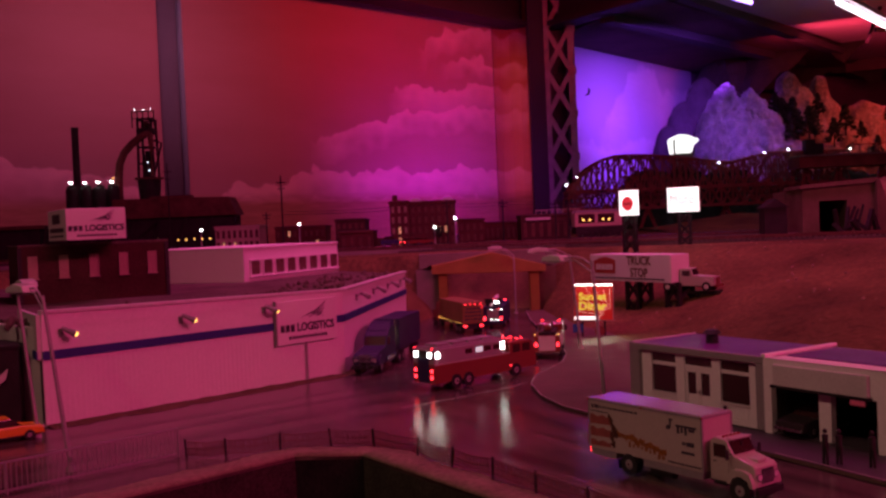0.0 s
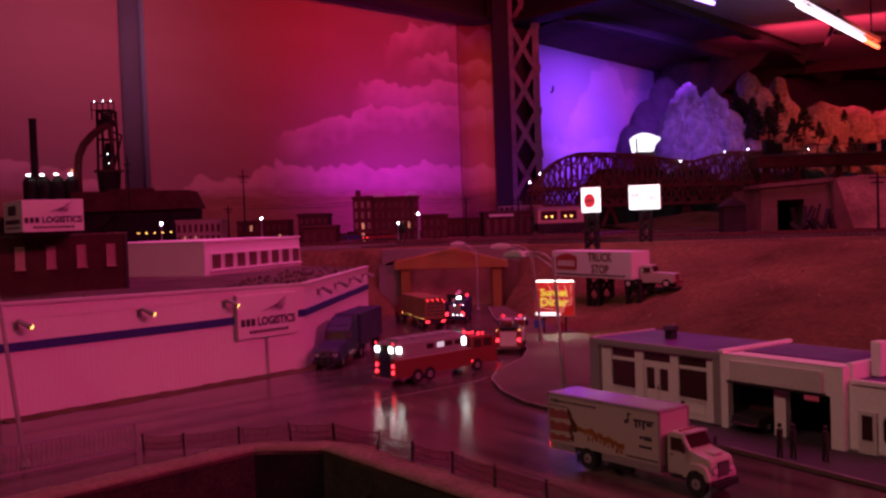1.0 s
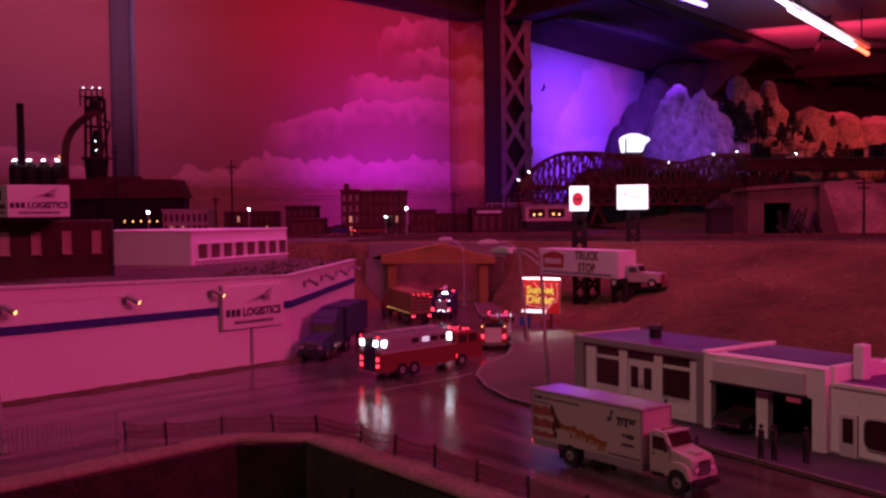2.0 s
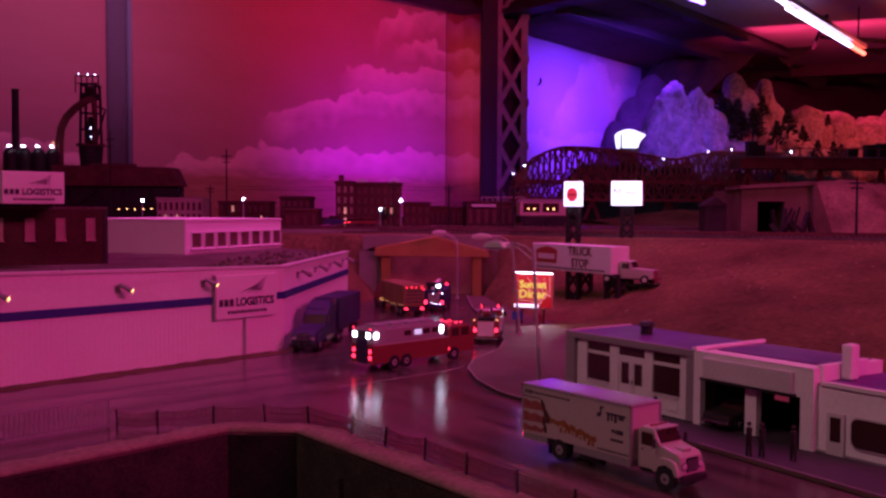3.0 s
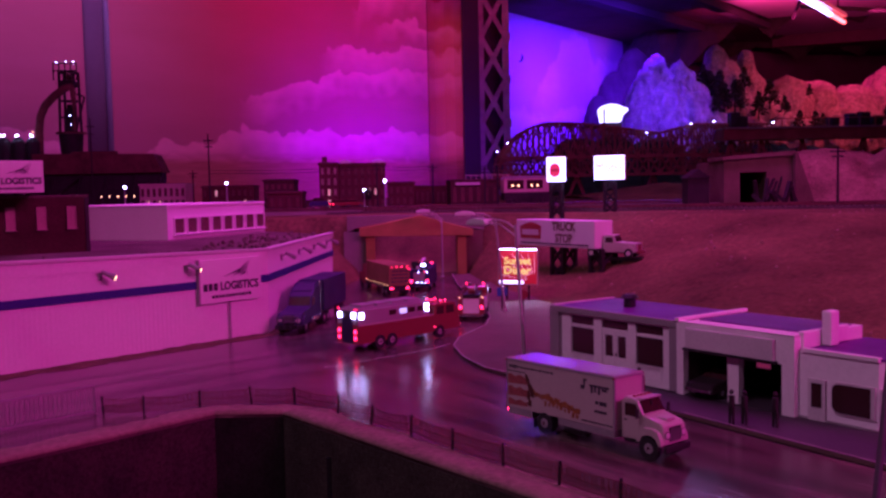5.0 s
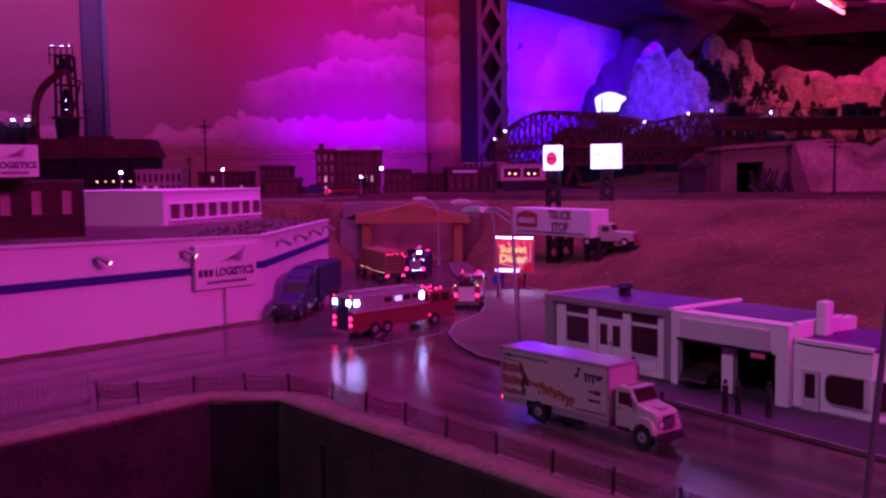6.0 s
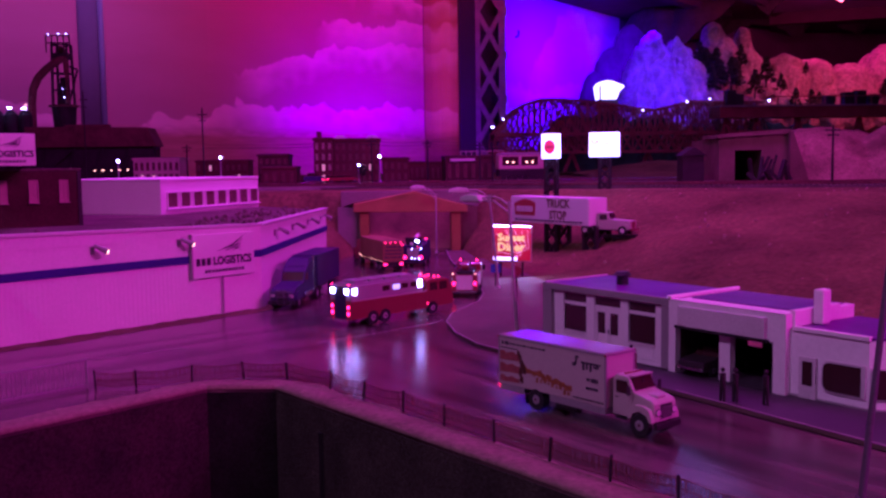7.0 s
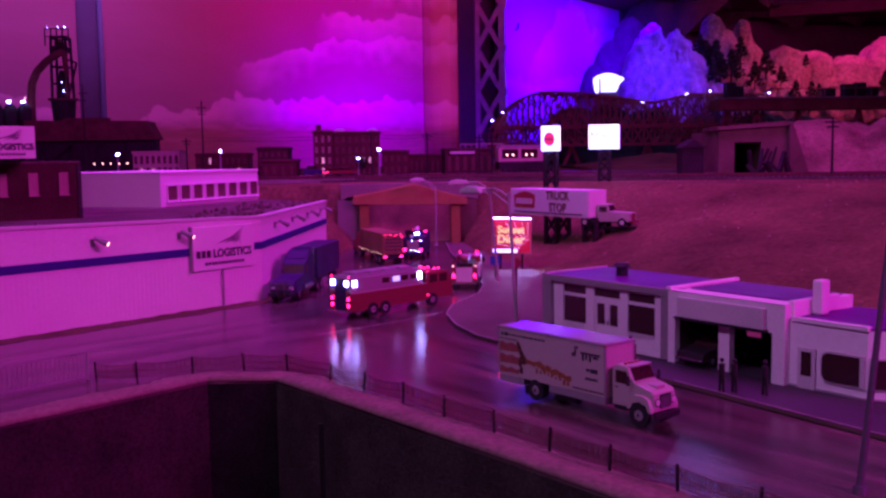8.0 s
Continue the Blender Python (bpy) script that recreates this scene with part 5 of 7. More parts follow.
for x in (0.485, 0.78, 1.08, 1.40):
    for dx in (-0.03, 0.03):
        part("pier_leg", bar(B(), (x + dx, 0.08, DECK), (x, 0.08, 0.165), 0.012), M["bridge"], bg)
for x, z in ((0.46, 0.262), (0.50, 0.292), (1.03, 0.322), (1.20, 0.352), (1.29, 0.360), (1.52, 0.352)):
    part("lamp", ball(B(), (x, -0.02, z), 0.0030), M["lamp_white"], bg, "small white marker lamp")
va = thing("viaduct", pose(0, 3.45, 0), "dark steel viaduct with a thin railing", "bridge")
part("girder", box(B(), 1.30, 3.4, 0, 0.12, 0.285, 0.325), M["bridge"], va)
part("walkway", box(B(), 1.30, 3.4, -0.01, 0.13, 0.325, 0.331), M["concrete"], va)
for k in range(30):
    part("rail_post", bar(B(), (1.52 + 0.06 * k, 0, 0.331), (1.52 + 0.06 * k, 0, 0.362), 0.0035), M["bridge"], va)
part("handrail", bar(B(), (1.50, 0, 0.362), (3.35, 0, 0.362), 0.0035), M["bridge"], va)
for x in (1.34, 1.46, 1.62, 1.86, 2.2):
    for dx in (-0.05, 0.05):
        part("pier_leg", bar(B(), (x + dx, 0.05, DECK), (x, 0.05, 0.285), 0.012), M["bridge"], va)

# tunnel mouth in the rocky bank
tb = thing("tunnel_mouth", pose(0.555, 1.52, DECK, 0, 0, -6), "brown stone tunnel mouth with a sloping wing wall", "tunnel")
tw = B()
box(tw, 0.032, 0.058, 0, 0.20, 0, 0.0755)
box(tw, 0.102, 0.145, 0, 0.20, 0, 0.082)
box(tw, 0.058, 0.102, 0, 0.20, 0.056, 0.078)
box(tw, 0.058, 0.102, 0.19, 0.20, 0, 0.056)
part("wall", tw, M["tunnel_stone"], tb)
part("cornice", profile(B(), [(0.028, 0.0762), (0.148, 0.0825), (0.148, 0.090), (0.028, 0.0822)], -0.006, 0.10), M["tunnel_stone"], tb)
part("wing_wall", profile(B(), [(0.1455, 0.0), (0.178, 0.0), (0.150, 0.086), (0.1455, 0.086)], -0.012, 0.03), M["tunnel_stone"], tb)
dbr = thing("scrap_heap", pose(0.655, 1.46, DECK), "heap of dark broken timbers and machine parts", "scrap")
rnd = random.Random(5)
for k in range(14):
    x, y = rnd.uniform(-0.03, 0.04), rnd.uniform(-0.02, 0.02)
    part("timber", bar(B(), (x, y, 0.001), (x + rnd.uniform(-0.025, 0.025), y + rnd.uniform(-0.01, 0.01), rnd.uniform(0.012, 0.048)), rnd.uniform(0.003, 0.007)), M["soot"], dbr)
hp = thing("signal_hut", pose(0.520, 1.50, DECK), "dark wooden railway hut by the track", "hut")
part("wall", box(B(), 0, 0.036, 0, 0.03, 0, 0.048), M["soot"], hp)
part("roof", profile(B(), [(-0.003, 0.048), (0.039, 0.048), (0.018, 0.062)], -0.003, 0.033), M["soot"], hp)


def mound(name, x0, x1, y0, y1, peaks, base, material, label, category, step=0.02, rough=0.05, scale=7.0, power=1.5, kind=""):
    """A rocky relief: peaks of (x, y, height, width) over a base, broken up by gullies and crags."""
    bm = B()
    nx, ny = int((x1 - x0) / step), int((y1 - y0) / step)
    vs = []
    for j in range(ny + 1):
        row = []
        for i in range(nx + 1):
            x, y = x0 + step * i, y0 + step * j
            warp = noise.noise_vector(Vector((x * scale * 0.8, y * scale * 0.8, 3.1)))
            wx, wy = x + rough * 1.1 * warp.x, y + rough * 1.1 * warp.y
            h = base
            for px, py, ph, pw in peaks:
                d = math.hypot(wx - px, wy - py) / pw
                h = max(h, base + (ph - base) * math.exp(-d ** power))
            rise = max(0.0, min(1.0, (h - base) / 0.10))
            ridge = noise.ridged_multi_fractal(Vector((x * scale, y * scale, h * scale * 0.5)), 0.9, 2.1, 6, 1.0, 2.0) - 1.1
            crag = noise.fractal(Vector((x * scale * 4, y * scale * 4, h * scale * 4)), 0.8, 2.0, 4)
            row.append(bm.verts.new((x + 0.5 * rough * crag * rise, y + 0.5 * rough * ridge * rise, h + rough * (0.55 * ridge + 0.35 * crag) * rise)))
        vs.append(row)
    for j in range(ny):
        for i in range(nx):
            bm.faces.new((vs[j][i], vs[j][i + 1], vs[j + 1][i + 1], vs[j + 1][i]))
    return single(name, bm, material, label, category, kind=kind)


# Darker rock tone stands for the dim light on the mountain shoulder.
M["shade_rock"] = paint("shade_toned_rock", (0.042, 0.035, 0.040), rough=0.95, grain=6, vary=0.4, bump=0.5, depth=0.006, stain=9, spec=0.1)
M["granite"] = paint("pale_granite", (0.46, 0.37, 0.46), rough=0.95, grain=5, vary=0.35, bump=0.5, depth=0.006, stain=11, spec=0.1, second=(0.20, 0.16, 0.20))


def lobe(bm, c, r, amp, freq, seed, level=5):
    """A rounded rock lump with creases and cracks."""
    c, r = Vector(c), Vector(r)
    made = bmesh.ops.create_icosphere(bm, subdivisions=level, radius=1)["verts"]
    for v in made:
        n = v.co.copy()
        p = c + Vector((n.x * r.x, n.y * r.y, n.z * r.z))
        q = p * freq + Vector((seed, 0, 0))
        q.z *= 0.6
        crease = 1 - 2 * abs(noise.fractal(q, 0.9, 2.0, 3))
        crag = noise.fractal(q * 3.1, 0.9, 2.1, 4)
        v.co = p + n * amp * (0.7 * min(crease, 0.7) + 0.5 * crag - 0.3)


def rock_group(name, lobes, material, label, category, amp, freq):
    bm = B()
    for k, (x, y, z, rx, ry, rz) in enumerate(lobes):
        lobe(bm, (x, y, z), (rx, ry, rz), amp, freq, 3.7 * k)
    return single(name, bm, material, label, category, smooth=True)


def boulder_ridge(lobes, amp, freq):
    ridge = thing("rock_ridge", pose(2.5, 5.2, 0), "jagged pale desert boulders under red light", "rocks")
    for k, (x, y, z, rx, ry, rz) in enumerate(lobes):
        bm = B()
        lobe(bm, (x - 2.5, y - 5.2, z), (rx, ry, rz), amp, freq, 3.7 * k + 2.5 * freq)
        part("boulder", bm, M["rock"], ridge, smooth=True)


rock_group("rock_mountain", [(1.495, 4.99, 0.70, 0.064, 0.07, 0.11), (1.612, 4.96, 0.68, 0.044, 0.06, 0.082), (1.660, 4.97, 0.62, 0.050, 0.06, 0.105), (1.455, 5.0, 0.60, 0.075, 0.09, 0.15), (1.56, 5.02, 0.48, 0.17, 0.14, 0.26),
    (1.68, 5.0, 0.42, 0.15, 0.14, 0.25), (1.78, 4.98, 0.36, 0.14, 0.14, 0.16), (1.43, 5.0, 0.42, 0.11, 0.12, 0.26), (1.55, 5.1, 0.18, 0.40, 0.30, 0.30)], M["granite"], "pale granite mountain with rounded summits", "mountain", 0.030, 12.0)
rock_group("mountain_shoulder", [(1.56, 5.66, 0.60, 0.13, 0.10, 0.34), (1.45, 5.66, 0.50, 0.13, 0.10, 0.31), (1.36, 5.66, 0.42, 0.11, 0.10, 0.26), (1.70, 5.66, 0.60, 0.15, 0.12, 0.28), (1.50, 5.68, 0.25, 0.32, 0.14, 0.30)], M["shade_rock"], "dim rocky shoulder behind the granite mountain", "mountain", 0.018, 6.0)
boulder_ridge([(1.915, 5.25, 0.74, 0.072, 0.09, 0.15), (1.955, 5.22, 0.66, 0.085, 0.10, 0.15), (1.86, 5.20, 0.56, 0.11, 0.10, 0.17), (2.105, 5.30, 0.74, 0.054, 0.07, 0.125), (2.135, 5.28, 0.64, 0.075, 0.08, 0.11), (2.03, 5.25, 0.52, 0.14, 0.12, 0.12),
    (2.36, 5.30, 0.55, 0.13, 0.14, 0.165), (2.52, 5.34, 0.52, 0.17, 0.15, 0.18), (2.74, 5.35, 0.49, 0.20, 0.16, 0.18), (3.02, 5.36, 0.52, 0.22, 0.18, 0.26), (3.35, 5.4, 0.55, 0.30, 0.2, 0.34), (2.22, 5.25, 0.48, 0.15, 0.14, 0.14),
    (1.98, 5.0, 0.36, 0.16, 0.12, 0.11), (2.20, 4.98, 0.37, 0.17, 0.12, 0.10), (2.45, 4.96, 0.36, 0.18, 0.12, 0.11), (2.72, 4.98, 0.36, 0.2, 0.12, 0.12), (3.0, 5.0, 0.36, 0.25, 0.14, 0.14), (2.5, 5.3, 0.12, 0.95, 0.34, 0.36)], 0.030, 7.0)
mound("wooded_hill", 0.66, 2.1, 3.86, 4.46, [(0.88, 4.15, 0.33, 0.16), (1.05, 4.15, 0.345, 0.16), (1.25, 4.15, 0.33, 0.18), (1.5, 4.15, 0.30, 0.2), (1.75, 4.2, 0.30, 0.2), (1.95, 4.2, 0.28, 0.2)], 0.06, M["green"], "dark wooded hill below the granite mountain", "hill", 0.03, 0.03, 7.0, 3.0)
mound("rocky_bank", 0.700, 1.80, 1.44, 2.2, [(0.725, 1.62, 0.176, 0.10), (0.80, 1.62, 0.182, 0.12), (0.95, 1.58, 0.187, 0.13), (1.12, 1.58, 0.192, 0.16), (1.35, 1.62, 0.2, 0.2), (0.9, 1.80, 0.185, 0.2), (1.2, 1.85, 0.195, 0.25), (1.5, 1.8, 0.2, 0.3)], 0.075, M["bank"], "brown rocky bank beside the tunnel mouth", "bank", 0.010, 0.008, 16.0, 2.6)
mound("low_hill", 0.6, 1.9, 2.3, 3.2, [(0.9, 2.8, 0.13, 0.25), (1.3, 2.7, 0.15, 0.25), (1.7, 2.8, 0.17, 0.3)], 0.085, M["hill"], "low brown hills below the bridge", "hills", 0.03, 0.02, 6.0)


def conifer(x, y, z, h, seed):
    t = thing("pine_tree", pose(x, y, z), "small dark pine tree on the rocks", "tree", "rock pines")
    part("trunk", rod(B(), (0, 0, -0.01), (0, 0, h * 0.95), h * 0.03, h * 0.008, n=6), M["soot"], t)
    r = random.Random(seed)
    cr = B()
    for k in range(150):
        f = r.random() ** 0.9
        rad = h * 0.36 * (1 - f) * r.uniform(0.45, 1.1)
        a = r.uniform(0, 2 * math.pi)
        c = Vector((rad * math.cos(a), rad * math.sin(a), h * (0.12 + 0.86 * f)))
        s = h * r.uniform(0.035, 0.085)
        m = Matrix.Translation(c) @ Euler((r.uniform(-0.6, 0.6), r.uniform(-0.6, 0.6), a)).to_matrix().to_4x4() @ Matrix.Diagonal((s * 1.6, s * 0.8, s * 0.35, 1))
        bmesh.ops.create_icosphere(cr, subdivisions=1, radius=1, matrix=m)
    part("crown", cr, M["green"], t)


rnd = random.Random(11)
for x, y, z, h in ((1.83, 4.95, 0.56, 0.16), (1.90, 4.92, 0.50, 0.17), (1.96, 5.0, 0.52, 0.13), (2.02, 4.9, 0.46, 0.14), (2.10, 4.95, 0.52, 0.15), (1.79, 4.9, 0.48, 0.12), (2.22, 4.85, 0.40, 0.10), (2.16, 4.9, 0.48, 0.10), (2.28, 4.8, 0.38, 0.11), (2.33, 4.82, 0.39, 0.09), (2.52, 4.8, 0.38, 0.10), (2.56, 4.82, 0.38, 0.08), (2.0, 5.05, 0.62, 0.13), (2.34, 5.0, 0.58, 0.07), (2.7, 4.85, 0.42, 0.12), (1.80, 5.12, 0.60, 0.17), (1.83, 5.10, 0.58, 0.16), (1.86, 5.09, 0.55, 0.15), (1.77, 5.08, 0.54, 0.14), (1.90, 5.08, 0.53, 0.12)):
    conifer(x, y, z, h, rnd.randint(0, 999))
# leafy tree beside the factory lamp
lt = thing("leafy_tree", pose(-0.012, 2.16, DECK), "small dark green leafy tree before the factory", "tree")
part("trunk", rod(B(), (0, 0, 0), (0.001, 0, 0.020), 0.0016, 0.0009, n=7), M["soot"], lt)
for a in (0.4, 2.3, 4.2):
    part("limb", rod(B(), (0.001, 0, 0.014), (0.008 * math.cos(a), 0.008 * math.sin(a), 0.027), 0.0008, 0.0004, n=6), M["soot"], lt)
crown = B()
for k in range(160):
    d = Vector((rnd.gauss(0, 1), rnd.gauss(0, 1), rnd.gauss(0, 1))).normalized() * rnd.uniform(0.45, 1.0)
    m = Matrix.Translation((d.x * 0.0125, d.y * 0.0125, 0.030 + d.z * 0.015)) @ Euler((rnd.uniform(0, 3), rnd.uniform(0, 3), 0)).to_matrix().to_4x4() @ Matrix.Diagonal((0.0026, 0.0016, 0.0008, 1))
    bmesh.ops.create_icosphere(crown, subdivisions=1, radius=rnd.uniform(0.6, 1.2), matrix=m)
part("crown", crown, M["green"], lt)
# tall dark mass added above the mountain to fill the black gap there
mound("dark_backing", 1.3, 3.9, 5.9, 6.8, [(1.90, 6.3, 1.15, 0.34), (2.3, 6.3, 1.3, 0.6), (2.8, 6.3, 1.3, 0.7), (3.3, 6.3, 1.3, 0.7), (3.8, 6.3, 1.3, 0.7)], 0.2, M["green"], "tall dark mass added to keep the gap behind the rocks black", "slope", 0.05, 0.05, 5.0, 4.0, kind="structure")
# white lit tent below the mountain
wt = thing("lit_pavilion", pose(1.11, 4.35, 0.30), "glowing white domed pavilion below the mountain", "pavilion")
part("base", box(B(), -0.060, 0.030, -0.035, 0.05, 0.06, 0.1145, 0.004), M["concrete"], wt)
part("shell", profile(B(), [(-0.060, 0.115), (0.022, 0.115), (0.034, 0.148), (0.058, 0.170), (0.056, 0.178), (0.034, 0.184), (0.006, 0.197), (-0.030, 0.200), (-0.054, 0.192), (-0.070, 0.176), (-0.066, 0.150)], -0.04, 0.04, 0.004), M["sign_white"], wt, "glowing white shell")
part("post", box(B(), -0.060, -0.054, -0.048, -0.042, -0.22, 0.176), M["soot"], wt)
part("stand", rod(B(), (-0.01, 0, -0.22), (-0.01, 0, 0.06), 0.012, n=10), M["soot"], wt)
for k, x in enumerate((1.47, 1.50, 1.86, 1.93, 1.98, 2.03)):
    wg = thing("freight_wagon", pose(x - 0.1, 3.50, 0.332), "dark freight wagon on the bridge", "wagon", "bridge wagons")
    hgt = (0.060, 0.045, 0.035, 0.05, 0.055, 0.04)[k]
    part("body", box(B(), -0.018, 0.018, 0.02, 0.06, 0.006, hgt, 0.002), M["soot"], wg)
    part("wheels", box(B(), -0.015, 0.015, 0.025, 0.055, 0, 0.0058), M["soot"], wg)

# ---- street furniture and signs ----
M["hood"] = paint("glossy_lamp_hood", (0.62, 0.58, 0.58), rough=0.22, vary=0.08, bump=0.03, spec=0.6, clear=0.5)


def street_lamp(base, h, head, lean=(0, 0), rise=0.0035, label="grey street lamp with a long arm and a flat hood", coat="pole"):
    """base: foot on the ground; lean: offset of the top; head: offset of the lamp head from the foot, in plan."""
    l = thing("street_lamp", pose(base[0], base[1], base[2] if len(base) > 2 else 0), label, "street lamp", "unlit street lamps")
    part("foot", rod(B(), (0, 0, 0), (0, 0, 0.003), 0.0028, 0.0022, n=12), M[coat], l)
    top = Vector((lean[0], lean[1], h))
    part("post", rod(B(), (0, 0, 0.003), top, 0.0014, 0.0010, n=10), M[coat], l)
    hd = Vector((head[0], head[1], h + rise))
    mid = (top + hd) / 2 + Vector((0, 0, 0.0025))
    part("arm", curve_pipe([top - Vector((0, 0, 0.003)), top * 0.75 + hd * 0.25 + Vector((0, 0, 0.001)), mid, hd], 0.0006, 8), M[coat], l)
    part("arm", curve_pipe([top - Vector((0, 0, 0.008)), mid - Vector((0, 0, 0.003)), hd - Vector((0, 0, 0.0006))], 0.0005, 8), M[coat], l)
    d = (hd - top)
    d.z = 0
    d.normalize()
    m = Matrix.Translation(hd) @ pose(0, 0, 0, 0, 0, math.degrees(math.atan2(d.y, d.x)))
    hood = B()
    profile(hood, [(-0.0050, -0.0018), (0.0165, -0.0021), (0.0150, 0.0014), (0.0070, 0.0034), (-0.0025, 0.0023)], -0.0046, 0.0046, 0.0009)
    hood.transform(m)
    hob = part("hood", hood, M["hood"], l)
    lens = box(B(), 0.000, 0.0130, -0.0032, 0.0032, -0.0030, -0.0017, 0.0003)
    lens.transform(m)
    part("lens", lens, M["pale"], hob, "pale glass lens")


street_lamp((0.114, 0.632, 0.0022), 0.098, (-0.024, 0.024), lean=(-0.005, 0.0), rise=0.0015)
street_lamp((0.136, 0.905, 0.0022), 0.094, (-0.033, 0.0), lean=(-0.008, 0.0), rise=0.005)
street_lamp((0.100, 1.300, 0.0022), 0.083, (-0.020, 0.0), rise=0.0105)
street_lamp((-0.2713, 0.5937), 0.100, (0.001, -0.012), lean=(-0.009, 0.0))
street_lamp((-0.2102, 0.4948), 0.100, (-0.024, 0.010), lean=(-0.011, 0.0))
street_lamp((0.190, 0.287), 0.110, (0.03, 0.03), lean=(0.010, 0.0), label="dark street lamp standing by the table edge", coat="dark_pole")


def lattice_mast(parent, x, y, z0, z1, w=0.015, t=0.0030):
    m = B()
    for sx in (-1, 1):
        for sy in (-1, 1):
            bar(m, (x + sx * w / 2, y + sy * w / 2, z0), (x + sx * w / 2, y + sy * w / 2, z1), t)
    n = max(3, int((z1 - z0) / w))
    for k in range(n):
        a, c = z0 + (z1 - z0) * k / n, z0 + (z1 - z0) * (k + 1) / n
        for sy in (-1, 1):
            bar(m, (x - w / 2, y + sy * w / 2, a), (x + w / 2, y + sy * w / 2, c), t * 0.62)
            bar(m, (x + w / 2, y + sy * w / 2, a), (x - w / 2, y + sy * w / 2, c), t * 0.62)
            bar(m, (x + sy * w / 2, y - w / 2, a), (x + sy * w / 2, y + w / 2, c), t * 0.62)
    return part("lattice_mast", m, M["soot"], parent, "black steel lattice mast")


# lit box signs on masts
s1 = thing("lit_sign", pose(0.256, 1.262, 0.0, 0, 0, -22), "glowing white box sign with a red disc on a mast", "sign")
lattice_mast(s1, 0, 0.006, 0.02, 0.133)
part("box", box(B(), -0.0125, 0.0125, 0, 0.010, 0.133, 0.167, 0.0008), M["sign_white"], s1, "glowing white box")
disc = B()
bmesh.ops.create_cone(disc, cap_ends=True, segments=32, radius1=0.0078, radius2=0.0078, depth=0.0006, matrix=Matrix.Translation((-0.001, -0.0004, 0.149)) @ pose(0, 0, 0, 90, 0, 0))
bmesh.ops.scale(disc, vec=(1, 1, 1.25), verts=disc.verts, space=Matrix.Translation((0, 0, -0.149)))
part("disc", disc, lit("lit_red_disc", (0.55, 0.03, 0.05), 0.8), s1, "red disc")
bm = B()
for k in range(3):
    box(bm, -0.0055 + 0.0032 * k, -0.0032 + 0.0032 * k, -0.0012, -0.0008, 0.1475, 0.1505)
part("disc_lettering", bm, M["letter_red"], s1, "dark red bars")
s2 = thing("lit_sign", pose(0.348, 1.330, 0.0, 0, 0, -20), "glowing white box sign with pale lettering on a mast", "sign")
lattice_mast(s2, 0, 0.006, 0.02, 0.135)
part("box", box(B(), -0.0225, 0.0215, 0, 0.012, 0.135, 0.170, 0.0008), M["sign_white"], s2, "glowing white box")
part("end_cap", box(B(), 0.0216, 0.0226, 0, 0.012, 0.135, 0.170), M["cream"], s2)
t = text_mesh("Motel", 0.0200, 0.0001, 0.036)
bmesh.ops.translate(t, vec=(-0.001, -0.0004, 0.1525), verts=t.verts)
part("lettering", t, lit("lit_pale_lettering", (0.42, 0.50, 0.46), 0.22), s2, "pale grey lettering")

# truck-shaped roadside sign
TS0, TS1 = (0.1890, 1.178), (0.2607, 1.050)
ts = thing("truck_sign", facing(TS0, TS1), "white trailer used as a roadside sign on masts", "sign")
tl = math.hypot(TS1[0] - TS0[0], TS1[1] - TS0[1])
part("trailer", box(B(), 0, tl, 0, 0.029, 0.053, 0.0855, 0.0006), M["board"], ts)
part("end_panel", box(B(), tl, tl + 0.0008, 0.001, 0.028, 0.0540, 0.0850), M["board"], ts)
t = text_mesh("TRUCK\nSTOP", 0.0155, 0.0001, tl * 0.30, 0.00050)
bmesh.ops.scale(t, vec=(1, 1, 0.92), verts=t.verts)
bmesh.ops.translate(t, vec=(tl * 0.63, -0.0004, 0.0705), verts=t.verts)
part("lettering", t, M["letter_brown"], ts, "brown lettering")
lg = prism(B(), [(tl * 0.06, 0.0620), (tl * 0.33, 0.0620), (tl * 0.34, 0.0780), (tl * 0.27, 0.0810), (tl * 0.20, 0.0825), (tl * 0.12, 0.0805), (tl * 0.05, 0.0770)], 0, 0.0005)
lg.transform(Matrix.Rotation(radians(90), 4, "X"))
part("emblem", lg, M["letter_red"], ts, "brick red shield emblem")
bm = B()
for k in range(6):
    box(bm, tl * (0.085 + 0.038 * k), tl * (0.113 + 0.038 * k), -0.0009, -0.0005, 0.0665, 0.0735)
part("emblem_bars", bm, M["board"], ts, "pale bars")["kind"] = "stuff"
bm = B()
for k in range(18):
    box(bm, tl * 0.06 + k * tl * 0.049, tl * 0.06 + k * tl * 0.049 + tl * 0.036, -0.0005, 0, 0.0555, 0.0575)
part("small_line", bm, M["letter"], ts, "row of small dark bars")["kind"] = "stuff"
lattice_mast(ts, tl * 0.50, 0.016, -0.01, 0.053, 0.020, 0.0042)
lattice_mast(ts, tl * 0.98, 0.016, -0.01, 0.053, 0.020, 0.0042)

